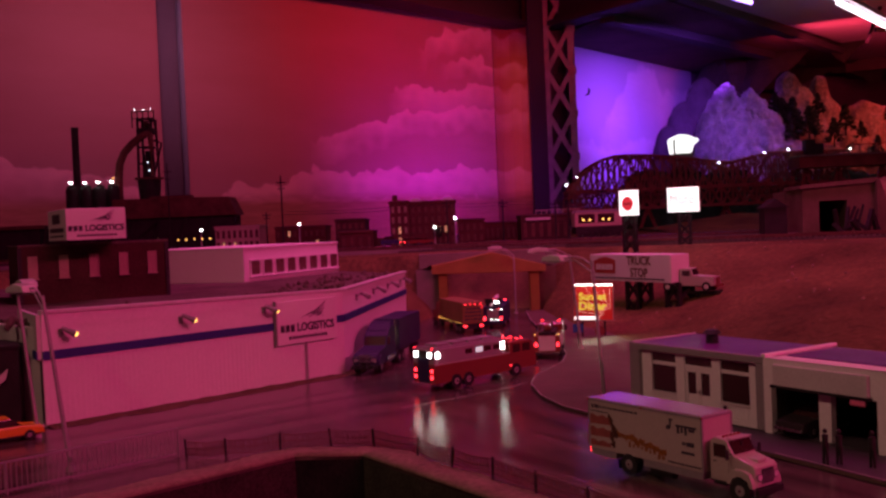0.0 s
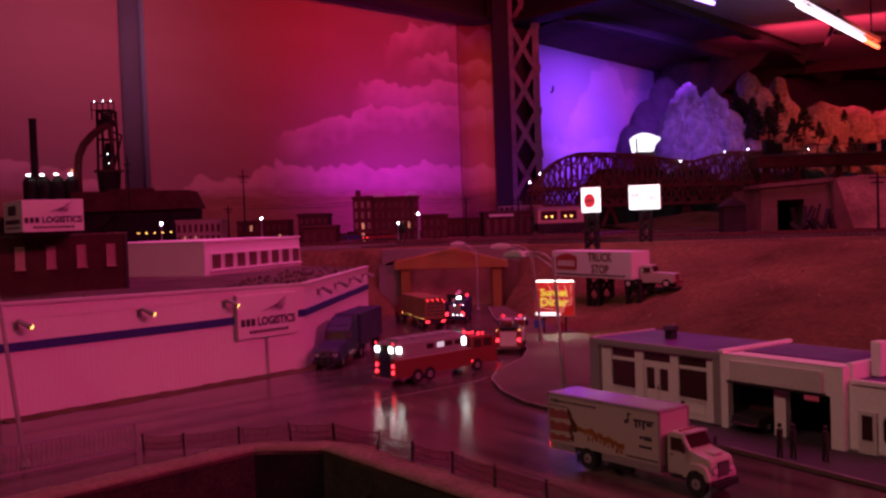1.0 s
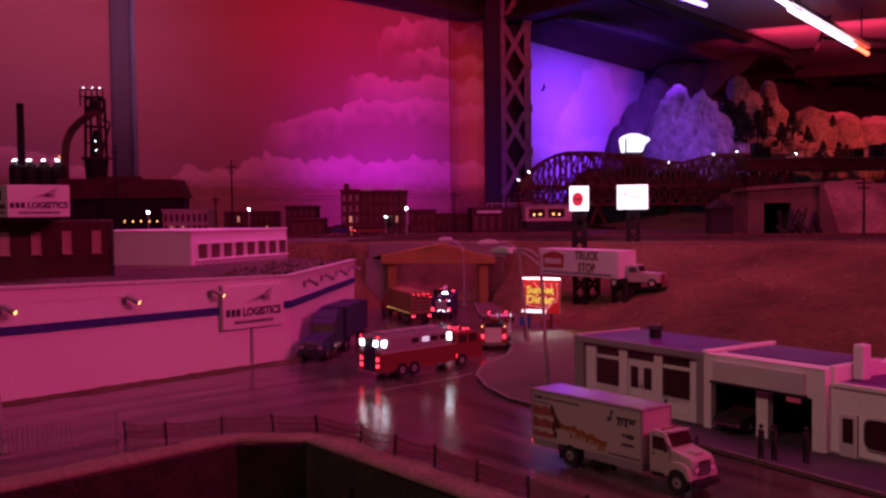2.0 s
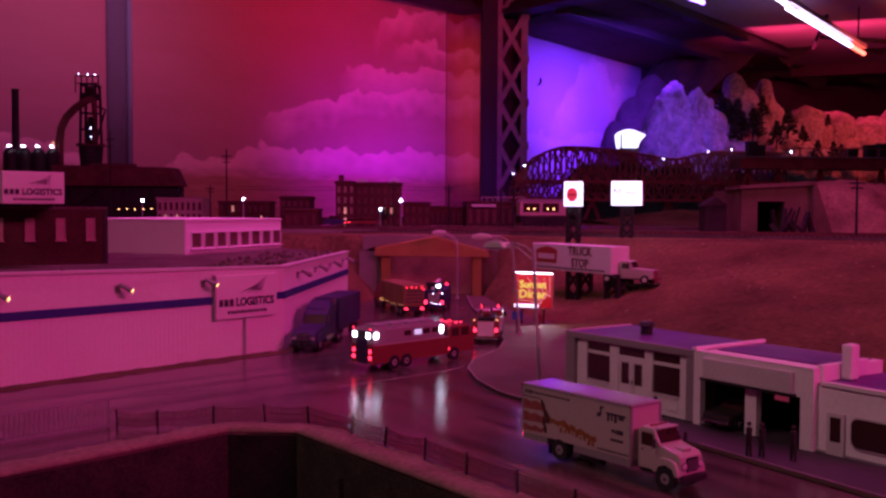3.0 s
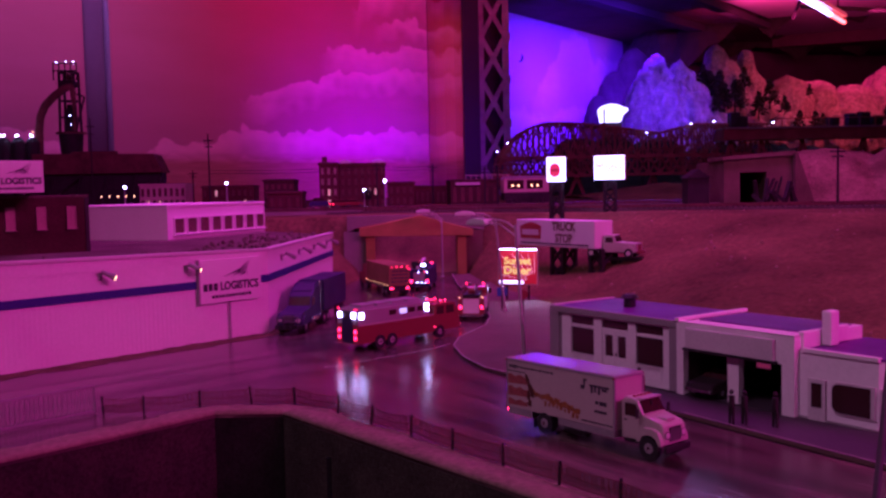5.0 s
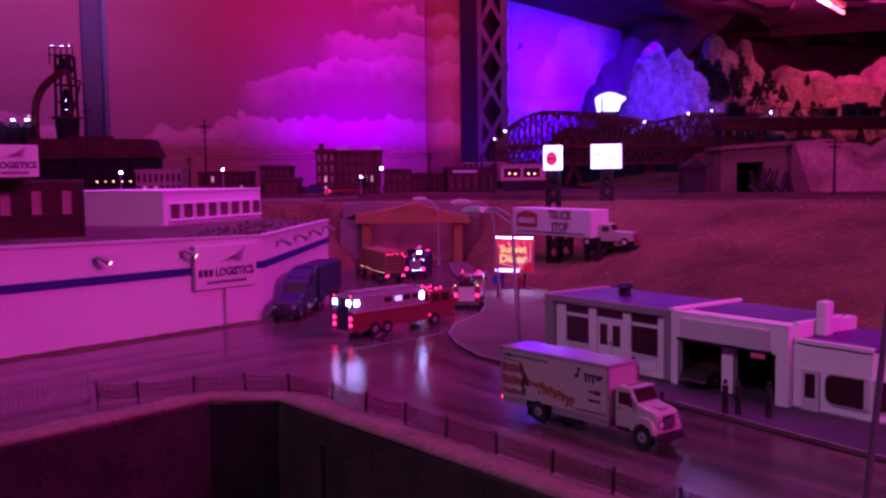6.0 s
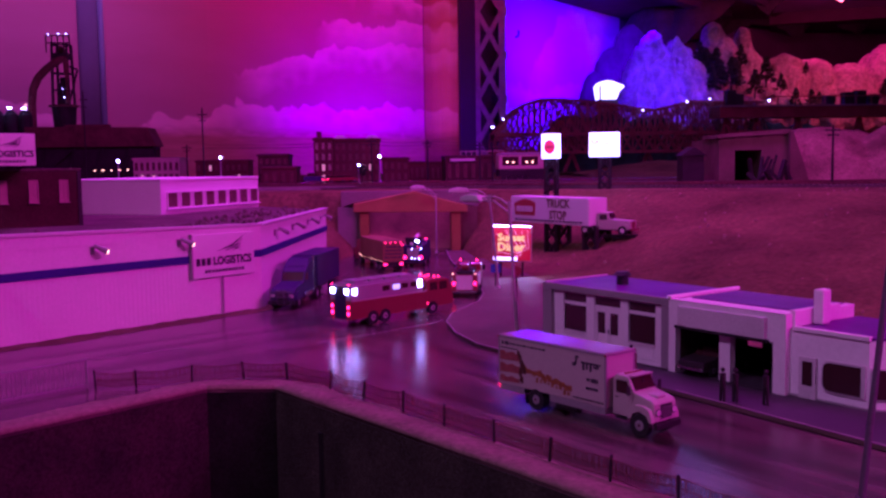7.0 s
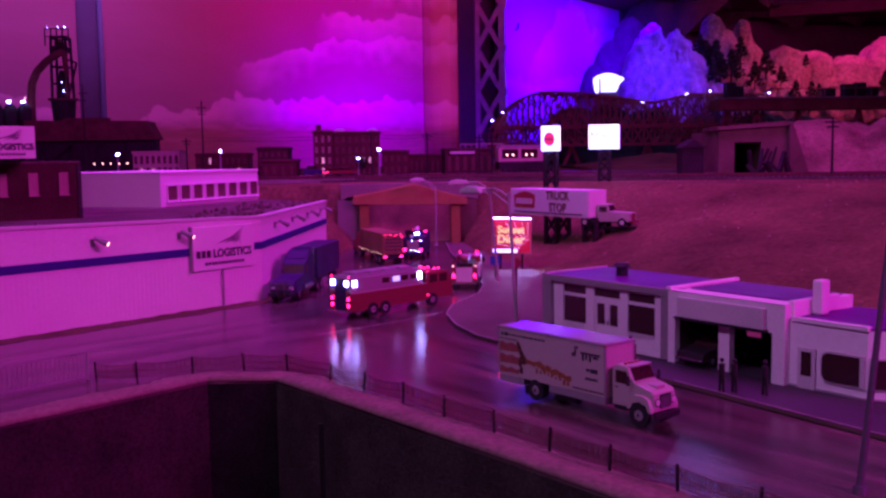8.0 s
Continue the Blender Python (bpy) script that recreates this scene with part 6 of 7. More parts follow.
# diner board
ds = thing("diner_sign", pose(0.1630, 1.000, 0.0, 0, 1.5, -10), "lit red and yellow diner sign board on a post", "sign")
dz0, dz1, dw = 0.0205, 0.0575, 0.0205
part("frame", box(B(), -dw - 0.0015, dw + 0.0015, 0.0002, 0.004, dz0 - 0.0015, dz1 + 0.0015, 0.0004), M["cream"], ds)
part("panel", box(B(), -dw, dw, -0.0006, 0.0, dz0, dz1), M["diner_red"], ds, "glowing red panel")
M["diner_ray"] = lit("lit_sign_ray", (1.0, 0.75, 0.65), 0.60)
rays = B()
for k in range(7):
    a = radians(92 + 13 * k)
    reach = min(abs((dw * 2 - 0.001) / math.cos(a)), abs((dz1 - dz0 - 0.004) / math.sin(a)))
    bar(rays, (dw - 0.002 + 0.009 * math.cos(a), -0.0008, dz0 + 0.003 + 0.009 * math.sin(a)), (dw - 0.002 + 0.92 * reach * math.cos(a), -0.0008, dz0 + 0.003 + 0.92 * reach * math.sin(a)), 0.0013, 0.0003)
part("rays", rays, M["diner_ray"], ds, "white rays")
for word, z, sz in (("Sunset", 0.0455, 0.0110), ("Diner", 0.0350, 0.0128)):
    t = text_mesh(word, sz, 0.0001, None, 0.0004)
    bmesh.ops.translate(t, vec=(-0.001, -0.0014, z), verts=t.verts)
    part("lettering", t, M["diner_yellow"], ds, "yellow lettering")
part("foot_band", box(B(), -dw, dw * 0.3, -0.0010, -0.0007, dz0, dz0 + 0.0035), M["sign_white"], ds, "white band")
part("lamp_bar", box(B(), -dw, dw, -0.005, -0.0035, dz1 + 0.0005, dz1 + 0.0016), lit("bright_strip", (1.0, 0.9, 0.85), 6.0), ds, "glowing strip lamp")
for x in (-0.012, 0.012):
    part("lamp_arm", bar(B(), (x, 0.0004, dz1 + 0.001), (x, -0.0035, dz1 + 0.001), 0.0007), M["dark"], ds)
    part("post", bar(B(), (x, 0.005, 0.0), (x, 0.005, dz1), 0.0022), M["soot"], ds)

# stop sign and blue sign
ss = thing("stop_sign", pose(0.1435, 0.832, 0.002), "small red octagonal road sign on a post", "sign")
part("post", rod(B(), (0, 0, 0), (0, 0, 0.026), 0.0008), M["soot"], ss)
oc = B()
bmesh.ops.create_cone(oc, cap_ends=True, segments=8, radius1=0.0048, radius2=0.0048, depth=0.0006, matrix=Matrix.Translation((0, -0.001, 0.0255)) @ pose(0, 0, 0, 90, 0, 0) @ pose(0, 0, 0, 0, 0, 22.5))
part("plate", oc, M["fire"], ss)
bs = thing("blue_sign", pose(0.136, 0.925, 0.002), "small blue road sign plate on a post", "sign")
part("post", rod(B(), (0, 0, 0), (0, 0, 0.022), 0.0007), M["soot"], bs)
part("plate", box(B(), -0.0052, 0.0052, -0.0013, -0.0007, 0.014, 0.0225, 0.0002), paint("sign_blue", (0.03, 0.12, 0.35), vary=0.1), bs)

# fence along the table edge: posts, wires and close-set mesh
FENCE = [(-0.150, 0.5145), (-0.1265, 0.513), (-0.0967, 0.524), (-0.0668, 0.528), (-0.0406, 0.5235), (-0.0141, 0.496), (0.0053, 0.468), (0.0260, 0.4425), (0.0449, 0.4105), (0.0655, 0.380), (0.0855, 0.350), (0.1045, 0.3215), (0.124, 0.296), (0.144, 0.268), (0.164, 0.240)]
fn = thing("wire_fence", pose(0, 0, 0.0012), "low wire mesh fence with dark posts on the verge", "fence")
rnd = random.Random(3)
for x, y in FENCE:
    lean = (rnd.uniform(-0.0012, 0.0012), rnd.uniform(-0.0012, 0.0012))
    part("post", rod(B(), (x, y, -0.001), (x + lean[0], y + lean[1], 0.0100), 0.0007, n=6), M["soot"], fn)
mesh = B()
for (ax, ay), (cx, cy) in zip(FENCE, FENCE[1:]):
    sag = rnd.uniform(0.0004, 0.0016)
    for z in (0.0012, 0.0048, 0.0086):
        bar(mesh, (ax, ay, z), ((ax + cx) / 2, (ay + cy) / 2, z - sag), 0.00035)
        bar(mesh, ((ax + cx) / 2, (ay + cy) / 2, z - sag), (cx, cy, z), 0.00035)
    for k in range(1, 26):
        f = k / 26
        x, y = ax + (cx - ax) * f, ay + (cy - ay) * f
        low = sag * (1 - abs(2 * f - 1))
        bar(mesh, (x, y, 0.0006), (x + rnd.uniform(-0.0008, 0.0008), y, 0.0086 - low), 0.00030)
part("mesh", mesh, M["rust"], fn, "fine dark wire mesh")["kind"] = "stuff"
rg = thing("metal_railing", pose(0, 0, 0), "low grey metal railing with close upright bars", "railing")
RA, RB = (-0.1560, 0.5180), (-0.4480, 0.2350)
rb = B()
for k in range(150):
    x, y = along(RA, RB, k / 150)
    bar(rb, (x, y, 0.0005), (x, y, 0.0165), 0.00045)
part("upright", rb, M["grey"], rg)["kind"] = "stuff"
for z in (0.002, 0.0168):
    part("rail", bar(B(), (*RA, z), (*RB, z), 0.0012), M["grey"], rg)
for k in range(5):
    x, y = along(RA, RB, k * 0.24)
    part("post", bar(B(), (x, y, 0), (x, y, 0.0175), 0.0013), M["grey"], rg)

# worn road lines
road_line([(-0.03, 0.640), (0.01, 0.672), (0.055, 0.711), (0.068, 0.73)], 0.0012, "worn white give-way line")
road_line([tuple(SHOP0 + U * t - N * o) for t, o in ((0.40, 0.0570), (0.276, 0.0480), (0.212, 0.0435), (0.1505, 0.0388))], 0.0011, "worn pale edge line by the pavement", z=0.0026)
road_line([(-0.40, 0.42), (-0.30, 0.505), (-0.20, 0.585), (-0.12, 0.640)], 0.0010, "faint worn road line")
# dusty strip at the foot of the warehouse
ds_ = B()
edge = []
for (a, c), n_ in (((WA, WB), 70), ((WB, WC), 60)):
    d = (Vector(c) - Vector(a)).normalized()
    edge += [(Vector(along(a, c, k / n_)), Vector((d.y, -d.x))) for k in range(n_ + 1)]
rows = []
for p, out in edge:
    w = 0.015 + 0.007 * noise.noise(Vector((p.x * 30, p.y * 30, 2))) + 0.004 * noise.noise(Vector((p.x * 150, p.y * 150, 4)))
    rise = 0.0012 + 0.0010 * noise.noise(Vector((p.x * 90, p.y * 90, 9)))
    rows.append([ds_.verts.new((*(p + out * 0.0001), rise)), ds_.verts.new((*(p + out * w * 0.45), 0.0009)), ds_.verts.new((*(p + out * w), 0.0002))])
for a, c in zip(rows, rows[1:]):
    for k in range(2):
        ds_.faces.new((a[k], c[k], c[k + 1], a[k + 1]))
bmesh.ops.recalc_face_normals(ds_, faces=ds_.faces)
structure("ground_dust", ds_, M["foot_dirt"], "dusty strip at the warehouse foot", "verge", smooth=True)

# ---- vehicles, modelled in real metres and scaled ----
def wheel(parent, x, y, r=0.5, w=0.28, rim="grey"):
    tyre = part("wheel", rod(B(), (x, y - w / 2, r), (x, y + w / 2, r), r, n=20), M["rubber"], parent, k=S)
    out = -1 if y < 0 else 1
    part("rim", rod(B(), (x, y + out * w * 0.42, r), (x, y + out * w * 0.54, r), r * 0.55, r * 0.42, n=16), M[rim], tyre, k=S)
    part("hub", rod(B(), (x, y + out * w * 0.54, r), (x, y + out * w * 0.62, r), r * 0.16, n=10), M["chrome"], tyre, k=S)


def lamp_part(parent, x, y, z, r, mat, label, shape=None):
    bm = ball(B(), (x, y, z), r * 0.75, 8) if shape is None else box(B(), x - shape[0] / 2, x + shape[0] / 2, y - shape[1] / 2, y + shape[1] / 2, z - shape[2] / 2, z + shape[2] / 2)
    part("lamp", bm, M[mat], parent, label, k=S)


def vehicle(name, p, heading, label, category="truck", z=0.0005):
    return thing(name, pose(p[0], p[1], z, 0, 0, heading), label, category)


# delivery truck with a painted box body
bt = vehicle("box_truck", (0.1026, 0.4406), -55.0, "white delivery truck with a painted box body by the kerb")
BL, BR = -2.65, 4.52
part("chassis", box(B(), -2.5, 6.9, -0.40, 0.45, 0.55, 0.85), M["dark"], bt, k=S)
part("cargo_box", box(B(), BL, BR, -1.0, 1.0, 0.95, 3.42, 0.04), M["truck_white"], bt, k=S)
part("roof_panel", box(B(), BL + 0.02, BR - 0.02, -0.98, 0.98, 3.422, 3.47, 0.015), M["roof_gloss"], bt, "glossy white roof panel", k=S)
part("skirt", box(B(), 0.95, BR - 0.03, -0.995, 0.995, 0.62, 0.945), M["grey"], bt, k=S)
part("skirt", box(B(), BL + 0.02, -0.85, -0.995, 0.995, 0.62, 0.945), M["grey"], bt, k=S)
part("cap_rail", box(B(), BL - 0.03, BR + 0.03, -1.03, 1.03, 3.32, 3.418), M["grey"], bt, k=S)
for x in (BL - 0.03, BR - 0.07):
    for sgn in (-1, 1):
        y0, y1 = sorted((0.93 * sgn, 1.025 * sgn))
        part("corner_post", box(B(), x, x + 0.10, y0, y1, 0.95, 3.318), M["grey"], bt, k=S)
for x in (BL, (BL + BR) / 2, BR):
    part("marker_lamp", box(B(), x - 0.06, x + 0.06, -1.07, -1.031, 3.34, 3.40), M["lens_red"], bt, "small unlit red marker lamp", k=S)
part("tank", rod(B(), (1.3, -0.68, 0.50), (2.6, -0.68, 0.50), 0.24, n=14), M["dark"], bt, "dark fuel tank", k=S)
cab = [(4.72, 0.70), (4.72, 2.40), (4.95, 2.60), (5.62, 2.56), (5.98, 1.90), (6.92, 1.68), (7.08, 1.54), (7.12, 0.72)]
part("cab", profile(B(), cab, -0.76, 0.76, 0.08), M["truck_white"], bt, "white cab with a sloping bonnet", k=S)
part("windscreen", profile(B(), [(5.67, 2.48), (5.71, 2.49), (6.00, 1.97), (5.96, 1.95)], -0.68, 0.68), M["glass"], bt, k=S)
part("wiper_post", box(B(), 5.80, 5.86, -0.03, 0.03, 2.0, 2.42), M["dark"], bt, k=S)
part("visor", box(B(), 5.55, 5.86, -0.66, 0.66, 2.56, 2.61, 0.015), M["truck_white"], bt, k=S)
for y in (-0.5, -0.25, 0.0, 0.25, 0.5):
    part("marker_lamp", box(B(), 5.22, 5.34, y - 0.05, y + 0.05, 2.585, 2.66, 0.01), M["lens_red"], bt, "small unlit red marker lamp", k=S)
part("bonnet_ridge", box(B(), 6.05, 6.9, -0.28, 0.28, 1.70, 1.84, 0.05), M["truck_white"], bt, k=S)
for sgn in (-1, 1):
    def flank(a, c):
        return sorted((a * sgn, c * sgn))
    y0, y1 = flank(0.762, 0.782)
    d = part("door", box(B(), 4.84, 5.72, y0, y1, 0.90, 2.44, 0.008), M["truck_white"], bt, k=S)
    y0, y1 = flank(0.784, 0.794)
    part("side_window", profile(B(), [(4.94, 1.76), (5.80, 1.76), (5.58, 2.34), (4.94, 2.34)], y0, y1), M["glass"], d, k=S)
    y0, y1 = flank(0.784, 0.81)
    part("handle", box(B(), 4.92, 5.08, y0, y1, 1.54, 1.59), M["dark"], d, k=S)
    part("step", box(B(), 4.9, 5.6, *flank(0.55, 0.81), 0.55, 0.66, 0.01), M["dark"], bt, k=S)
    part("fender", profile(B(), [(5.72, 0.72), (5.86, 1.18), (6.12, 1.40), (6.60, 1.42), (6.92, 1.30), (7.08, 0.95), (7.10, 0.72), (6.94, 0.72), (6.80, 1.00), (6.40, 1.14), (6.06, 1.0), (5.90, 0.72)], *flank(0.74, 0.97), 0.03), M["truck_white"], bt, k=S)
    part("mirror", box(B(), 5.88, 5.94, *flank(1.0, 1.18), 1.80, 2.22, 0.02), M["dark"], bt, k=S)
    part("mirror_arm", rod(B(), (5.9, 0.75 * sgn, 2.0), (5.9, 1.05 * sgn, 2.0), 0.025), M["dark"], bt, k=S)
    wheel(bt, 6.40, 0.80 * sgn, 0.52)
    wheel(bt, 0.0, 0.78 * sgn, 0.52, 0.45)
    part("mud_flap", box(B(), -0.78, -0.74, *flank(0.55, 0.98), 0.18, 0.62), M["dark"], bt, k=S)
    lamp = part("headlamp", rod(B(), (7.10, 0.55 * sgn, 1.16), (7.16, 0.55 * sgn, 1.16), 0.18, n=14), M["chrome"], bt, k=S)
    part("lens", rod(B(), (7.161, 0.55 * sgn, 1.16), (7.18, 0.55 * sgn, 1.16), 0.14, n=14), M["pale"], lamp, "pale unlit lens", k=S)
    part("tail_lamp", box(B(), BL - 0.06, BL - 0.02, *flank(0.7, 0.93), 0.66, 0.92), M["tail_red"], bt, "red glowing tail lamp", k=S)
shell = part("grille", box(B(), 7.125, 7.155, -0.38, 0.38, 0.86, 1.50, 0.01), M["dark"], bt, k=S)
for k in range(6):
    part("grille_bar", box(B(), 7.156, 7.17, -0.36, 0.36, 0.91 + 0.09 * k, 0.93 + 0.09 * k), M["grey"], shell, k=S)
part("bumper", box(B(), 7.14, 7.30, -0.86, 0.86, 0.42, 0.70, 0.03), M["dark"], bt, k=S)
# painted side: bars for the lines of writing, red wavy panels, swept gold and brown flourish
SIDE = -1.002


def mark(name, x0, x1, z0, z1, mat, label=""):
    part(name, box(B(), x0, x1, SIDE - 0.012, SIDE, z0, z1), M[mat], bt, label, k=S)


M["paint_red"] = paint("signpaint_red", (0.36, 0.10, 0.09), rough=0.5, vary=0.3, stain=300)
M["paint_gold"] = paint("signpaint_gold", (0.42, 0.17, 0.035), rough=0.5, vary=0.4, stain=700, second=(0.16, 0.05, 0.02))
M["paint_brown"] = paint("signpaint_brown", (0.10, 0.04, 0.025), rough=0.5, vary=0.3, stain=400)
for z0, z1 in ((1.08, 1.42), (1.56, 2.06), (2.18, 2.68)):
    wave = [(BL + 0.08 + 0.1 * k, z1 - 0.05 + 0.05 * math.sin(k * 0.9)) for k in range(15)]
    part("red_panel", profile(B(), [(BL + 0.08, z0), (BL + 1.48, z0 + 0.06), *wave[::-1]], SIDE - 0.012, SIDE), M["paint_red"], bt, "dark red painted wavy panel", k=S)
rr = random.Random(8)
x = BL + 0.2
while x < 0.7:
    w = rr.uniform(0.10, 0.30)
    mark("writing_bar", x, x + w, 3.02 if x > -1.9 else 2.98, 3.12 if x > -1.9 else 3.16, "letter", "dark bar")
    x += w + 0.07
mark("writing_bar", BL + 0.12, -1.3, 2.80, 2.85, "letter", "thin dark bar")


def splash(n, x0, x1, z0, z1, size, mat, label, lift):
    """A loose row of painted brush strokes that runs across the box side."""
    fig = B()
    for k in range(n):
        f = k / (n - 1)
        cx, cz = x0 + (x1 - x0) * f, z0 + (z1 - z0) * f + rr.uniform(-0.09, 0.09)
        r = size * rr.uniform(0.55, 1.0)
        c = [(cx + r * rr.uniform(0.5, 1.2) * math.cos(a), cz + r * rr.uniform(0.7, 1.5) * math.sin(a)) for a in [j * math.pi / 4 for j in range(8)]]
        profile(fig, c, SIDE - lift - 0.0006 * k, SIDE - 0.004)
    part("painted_scroll", fig, M[mat], bt, label, k=S)["kind"] = "stuff"


splash(22, -0.85, 2.35, 1.98, 1.42, 0.17, "paint_gold", "painted gold flourish", 0.010)
splash(9, 0.1, 2.2, 1.58, 1.25, 0.12, "paint_gold", "painted gold flourish", 0.008)
splash(9, -1.22, -0.80, 2.62, 1.75, 0.17, "paint_brown", "dark brown painted flourish", 0.034)
splash(7, -1.1, -0.95, 1.75, 1.25, 0.15, "paint_brown", "dark brown painted flourish", 0.030)
for x0, x1, z0, z1 in ((2.62, 2.72, 2.70, 3.12), (2.44, 2.66, 2.62, 2.80), (2.66, 2.84, 3.02, 3.12), (3.0, 4.2, 2.80, 2.90), (3.08, 3.22, 2.50, 2.86), (3.30, 3.42, 2.55, 2.86), (3.52, 3.66, 2.48, 2.86), (3.76, 4.1, 2.66, 2.78), (3.35, 3.55, 2.02, 2.16), (3.6, 4.05, 1.98, 2.18), (3.3, 4.05, 1.62, 1.74)):
    mark("writing_bar", x0, x1, z0, z1, "letter", "dark bar")
x = 2.5
while x < 4.3:
    w = rr.uniform(0.10, 0.22)
    mark("writing_bar", x, x + w, 1.08, 1.17, "letter", "small dark bar")
    x += w + 0.05

M["window_pale"] = lit("lit_cabin_window", (0.75, 0.9, 1.0), 0.5)
# heavy rescue truck, red with a pale upper body
fr_ = vehicle("rescue_truck", (-0.0150, 0.7110), 41.5, "long red rescue fire truck with lit lamps on the road")
part("lower_body", box(B(), 0.0, 8.0, -1.25, 1.25, 0.55, 2.0, 0.05), M["fire"], fr_, k=S)
part("upper_body", box(B(), 0.0, 7.6, -1.22, 1.22, 2.002, 3.10, 0.06), M["body_pale"], fr_, "pale upper body with a window band", k=S)
part("band", box(B(), 0.02, 8.0, -1.262, -1.251, 1.92, 2.02), M["truck_white"], fr_, k=S)
part("roof_deck", box(B(), 0.3, 7.3, -1.0, 1.0, 3.10, 3.22, 0.03), M["grey"], fr_, k=S)
part("cab", profile(B(), [(8.01, 0.6), (8.01, 2.70), (8.2, 2.82), (10.5, 2.78), (10.85, 2.1), (11.05, 1.5), (11.1, 0.6)], -1.24, 1.24, 0.08), M["fire"], fr_, "red crew cab", k=S)
part("windscreen", profile(B(), [(10.58, 2.65), (10.62, 2.65), (10.90, 2.06), (10.86, 2.05)], -1.1, 1.1), M["glass"], fr_, k=S)
part("cab_window", box(B(), 8.35, 9.2, -1.252, -1.241, 1.95, 2.6, 0.004), M["glass"], fr_, k=S)
part("cab_window", box(B(), 9.45, 10.35, -1.252, -1.241, 1.95, 2.6, 0.004), M["glass"], fr_, k=S)
for x in (3.2, 4.3, 5.2, 6.2):
    part("body_window", box(B(), x, x + 0.75, -1.232, -1.221, 2.45, 2.85, 0.004), M["glass"] if x != 4.3 else M["window_pale"], fr_, k=S)
for x in (0.5, 2.0, 3.6, 5.4, 6.8):
    part("locker", box(B(), x, x + 1.1, -1.262, -1.2505, 1.12 if x in (0.5, 2.0, 3.6) else 0.75, 1.85, 0.004), M["fire"], fr_, "red roller locker door", k=S)
part("bumper", box(B(), 11.05, 11.4, -1.2, 1.2, 0.5, 0.95, 0.04), M["chrome"], fr_, k=S)
part("step", box(B(), -0.35, 0.0, -1.2, 1.2, 0.45, 0.6, 0.02), M["chrome"], fr_, k=S)
for sgn in (-1, 1):
    for x in (2.15, 3.40):
        wheel(fr_, x, 1.12 * sgn, 0.53, 0.4)
    wheel(fr_, 8.65, 1.12 * sgn, 0.53, 0.34)
    lamp_part(fr_, -0.04, 0.95 * sgn, 1.5, 0.12, "lamp_red", "red tail lamp", (0.08, 0.16, 0.24))
    lamp_part(fr_, -0.04, 0.95 * sgn, 1.0, 0.12, "lamp_red", "red tail lamp", (0.08, 0.16, 0.24))
    lamp_part(fr_, -0.06, 0.80 * sgn, 2.70, 0.25, "lamp_hot", "bright white floodlight", (0.10, 0.34, 0.40))
    lamp_part(fr_, -0.02, 1.0 * sgn, 3.18, 0.08, "lamp_red", "red beacon")
    lamp_part(fr_, 9.3, 0.8 * sgn, 2.98, 0.11, "lamp_red", "red beacon")
    lamp_part(fr_, 10.0, 0.6 * sgn, 2.95, 0.10, "lamp_red", "red beacon")
    lamp_part(fr_, 11.42, 0.8 * sgn, 0.85, 0.10, "lamp_white", "white headlamp")
lamp_part(fr_, 8.6, -0.4, 3.05, 0.10, "lamp_red", "red beacon")
lamp_part(fr_, 0.35, -1.27, 2.68, 0.2, "lamp_hot", "bright white floodlight", (0.34, 0.06, 0.42))
lamp_part(fr_, 7.2, -1.27, 2.66, 0.2, "lamp_hot", "bright white floodlight", (0.34, 0.06, 0.55))
lamp_part(fr_, 8.05, -1.28, 0.95, 0.07, "lamp_red", "red marker lamp")
part("rear_door", box(B(), -0.04, -0.002, -0.62, 0.62, 0.62, 2.42, 0.01), M["navy"], fr_, "dark roller door at the rear", k=S)
for k in range(9):
    part("roller_slat", box(B(), -0.06, -0.041, -0.58, 0.58, 0.70 + 0.18 * k, 0.84 + 0.18 * k), M["navy"], fr_, k=S)
part("rear_valance", box(B(), -0.03, -0.002, -1.2, 1.2, 2.43, 3.0, 0.01), M["dark"], fr_, k=S)
for k in range(4):
    part("roof_box", box(B(), 0.8 + 1.6 * k, 2.1 + 1.6 * k, -0.7, 0.7, 3.221, 3.42, 0.03), M["grey"], fr_, k=S)

# pumper seen from behind
pu = vehicle("pumper_truck", (0.0975, 0.858), 80, "red pumper fire truck with a pale rear and a ladder")
part("body", box(B(), 0.0, 4.6, -1.2, 1.2, 0.6, 2.05, 0.05), M["fire"], pu, k=S)
part("rear_panel", box(B(), -0.03, -0.002, -0.75, 0.75, 0.7, 2.0, 0.01), M["pale"], pu, "pale checker-plate rear panel", k=S)
part("step", box(B(), -0.45, 0.0, -1.15, 1.15, 0.45, 0.6, 0.02), M["chrome"], pu, k=S)
part("cab", profile(B(), [(4.65, 0.6), (4.65, 2.6), (4.85, 2.75), (6.7, 2.7), (7.1, 1.9), (7.2, 0.6)], -1.2, 1.2, 0.08), M["fire"], pu, k=S)
part("hose_bed", box(B(), 0.2, 4.5, -0.75, 0.75, 2.052, 2.35, 0.03), M["dark"], pu, k=S)
part("shutter", box(B(), 0.4, 4.2, -1.212, -1.201, 0.9, 1.95, 0.004), M["pale"], pu, k=S)
lad = part("ladder", bar(B(), (0.1, 0.35, 2.45), (4.6, 0.35, 3.0), 0.08), M["chrome"], pu, "metal ladder", k=S)
part("rail", bar(B(), (0.1, 0.85, 2.45), (4.6, 0.85, 3.0), 0.08), M["chrome"], lad, k=S)
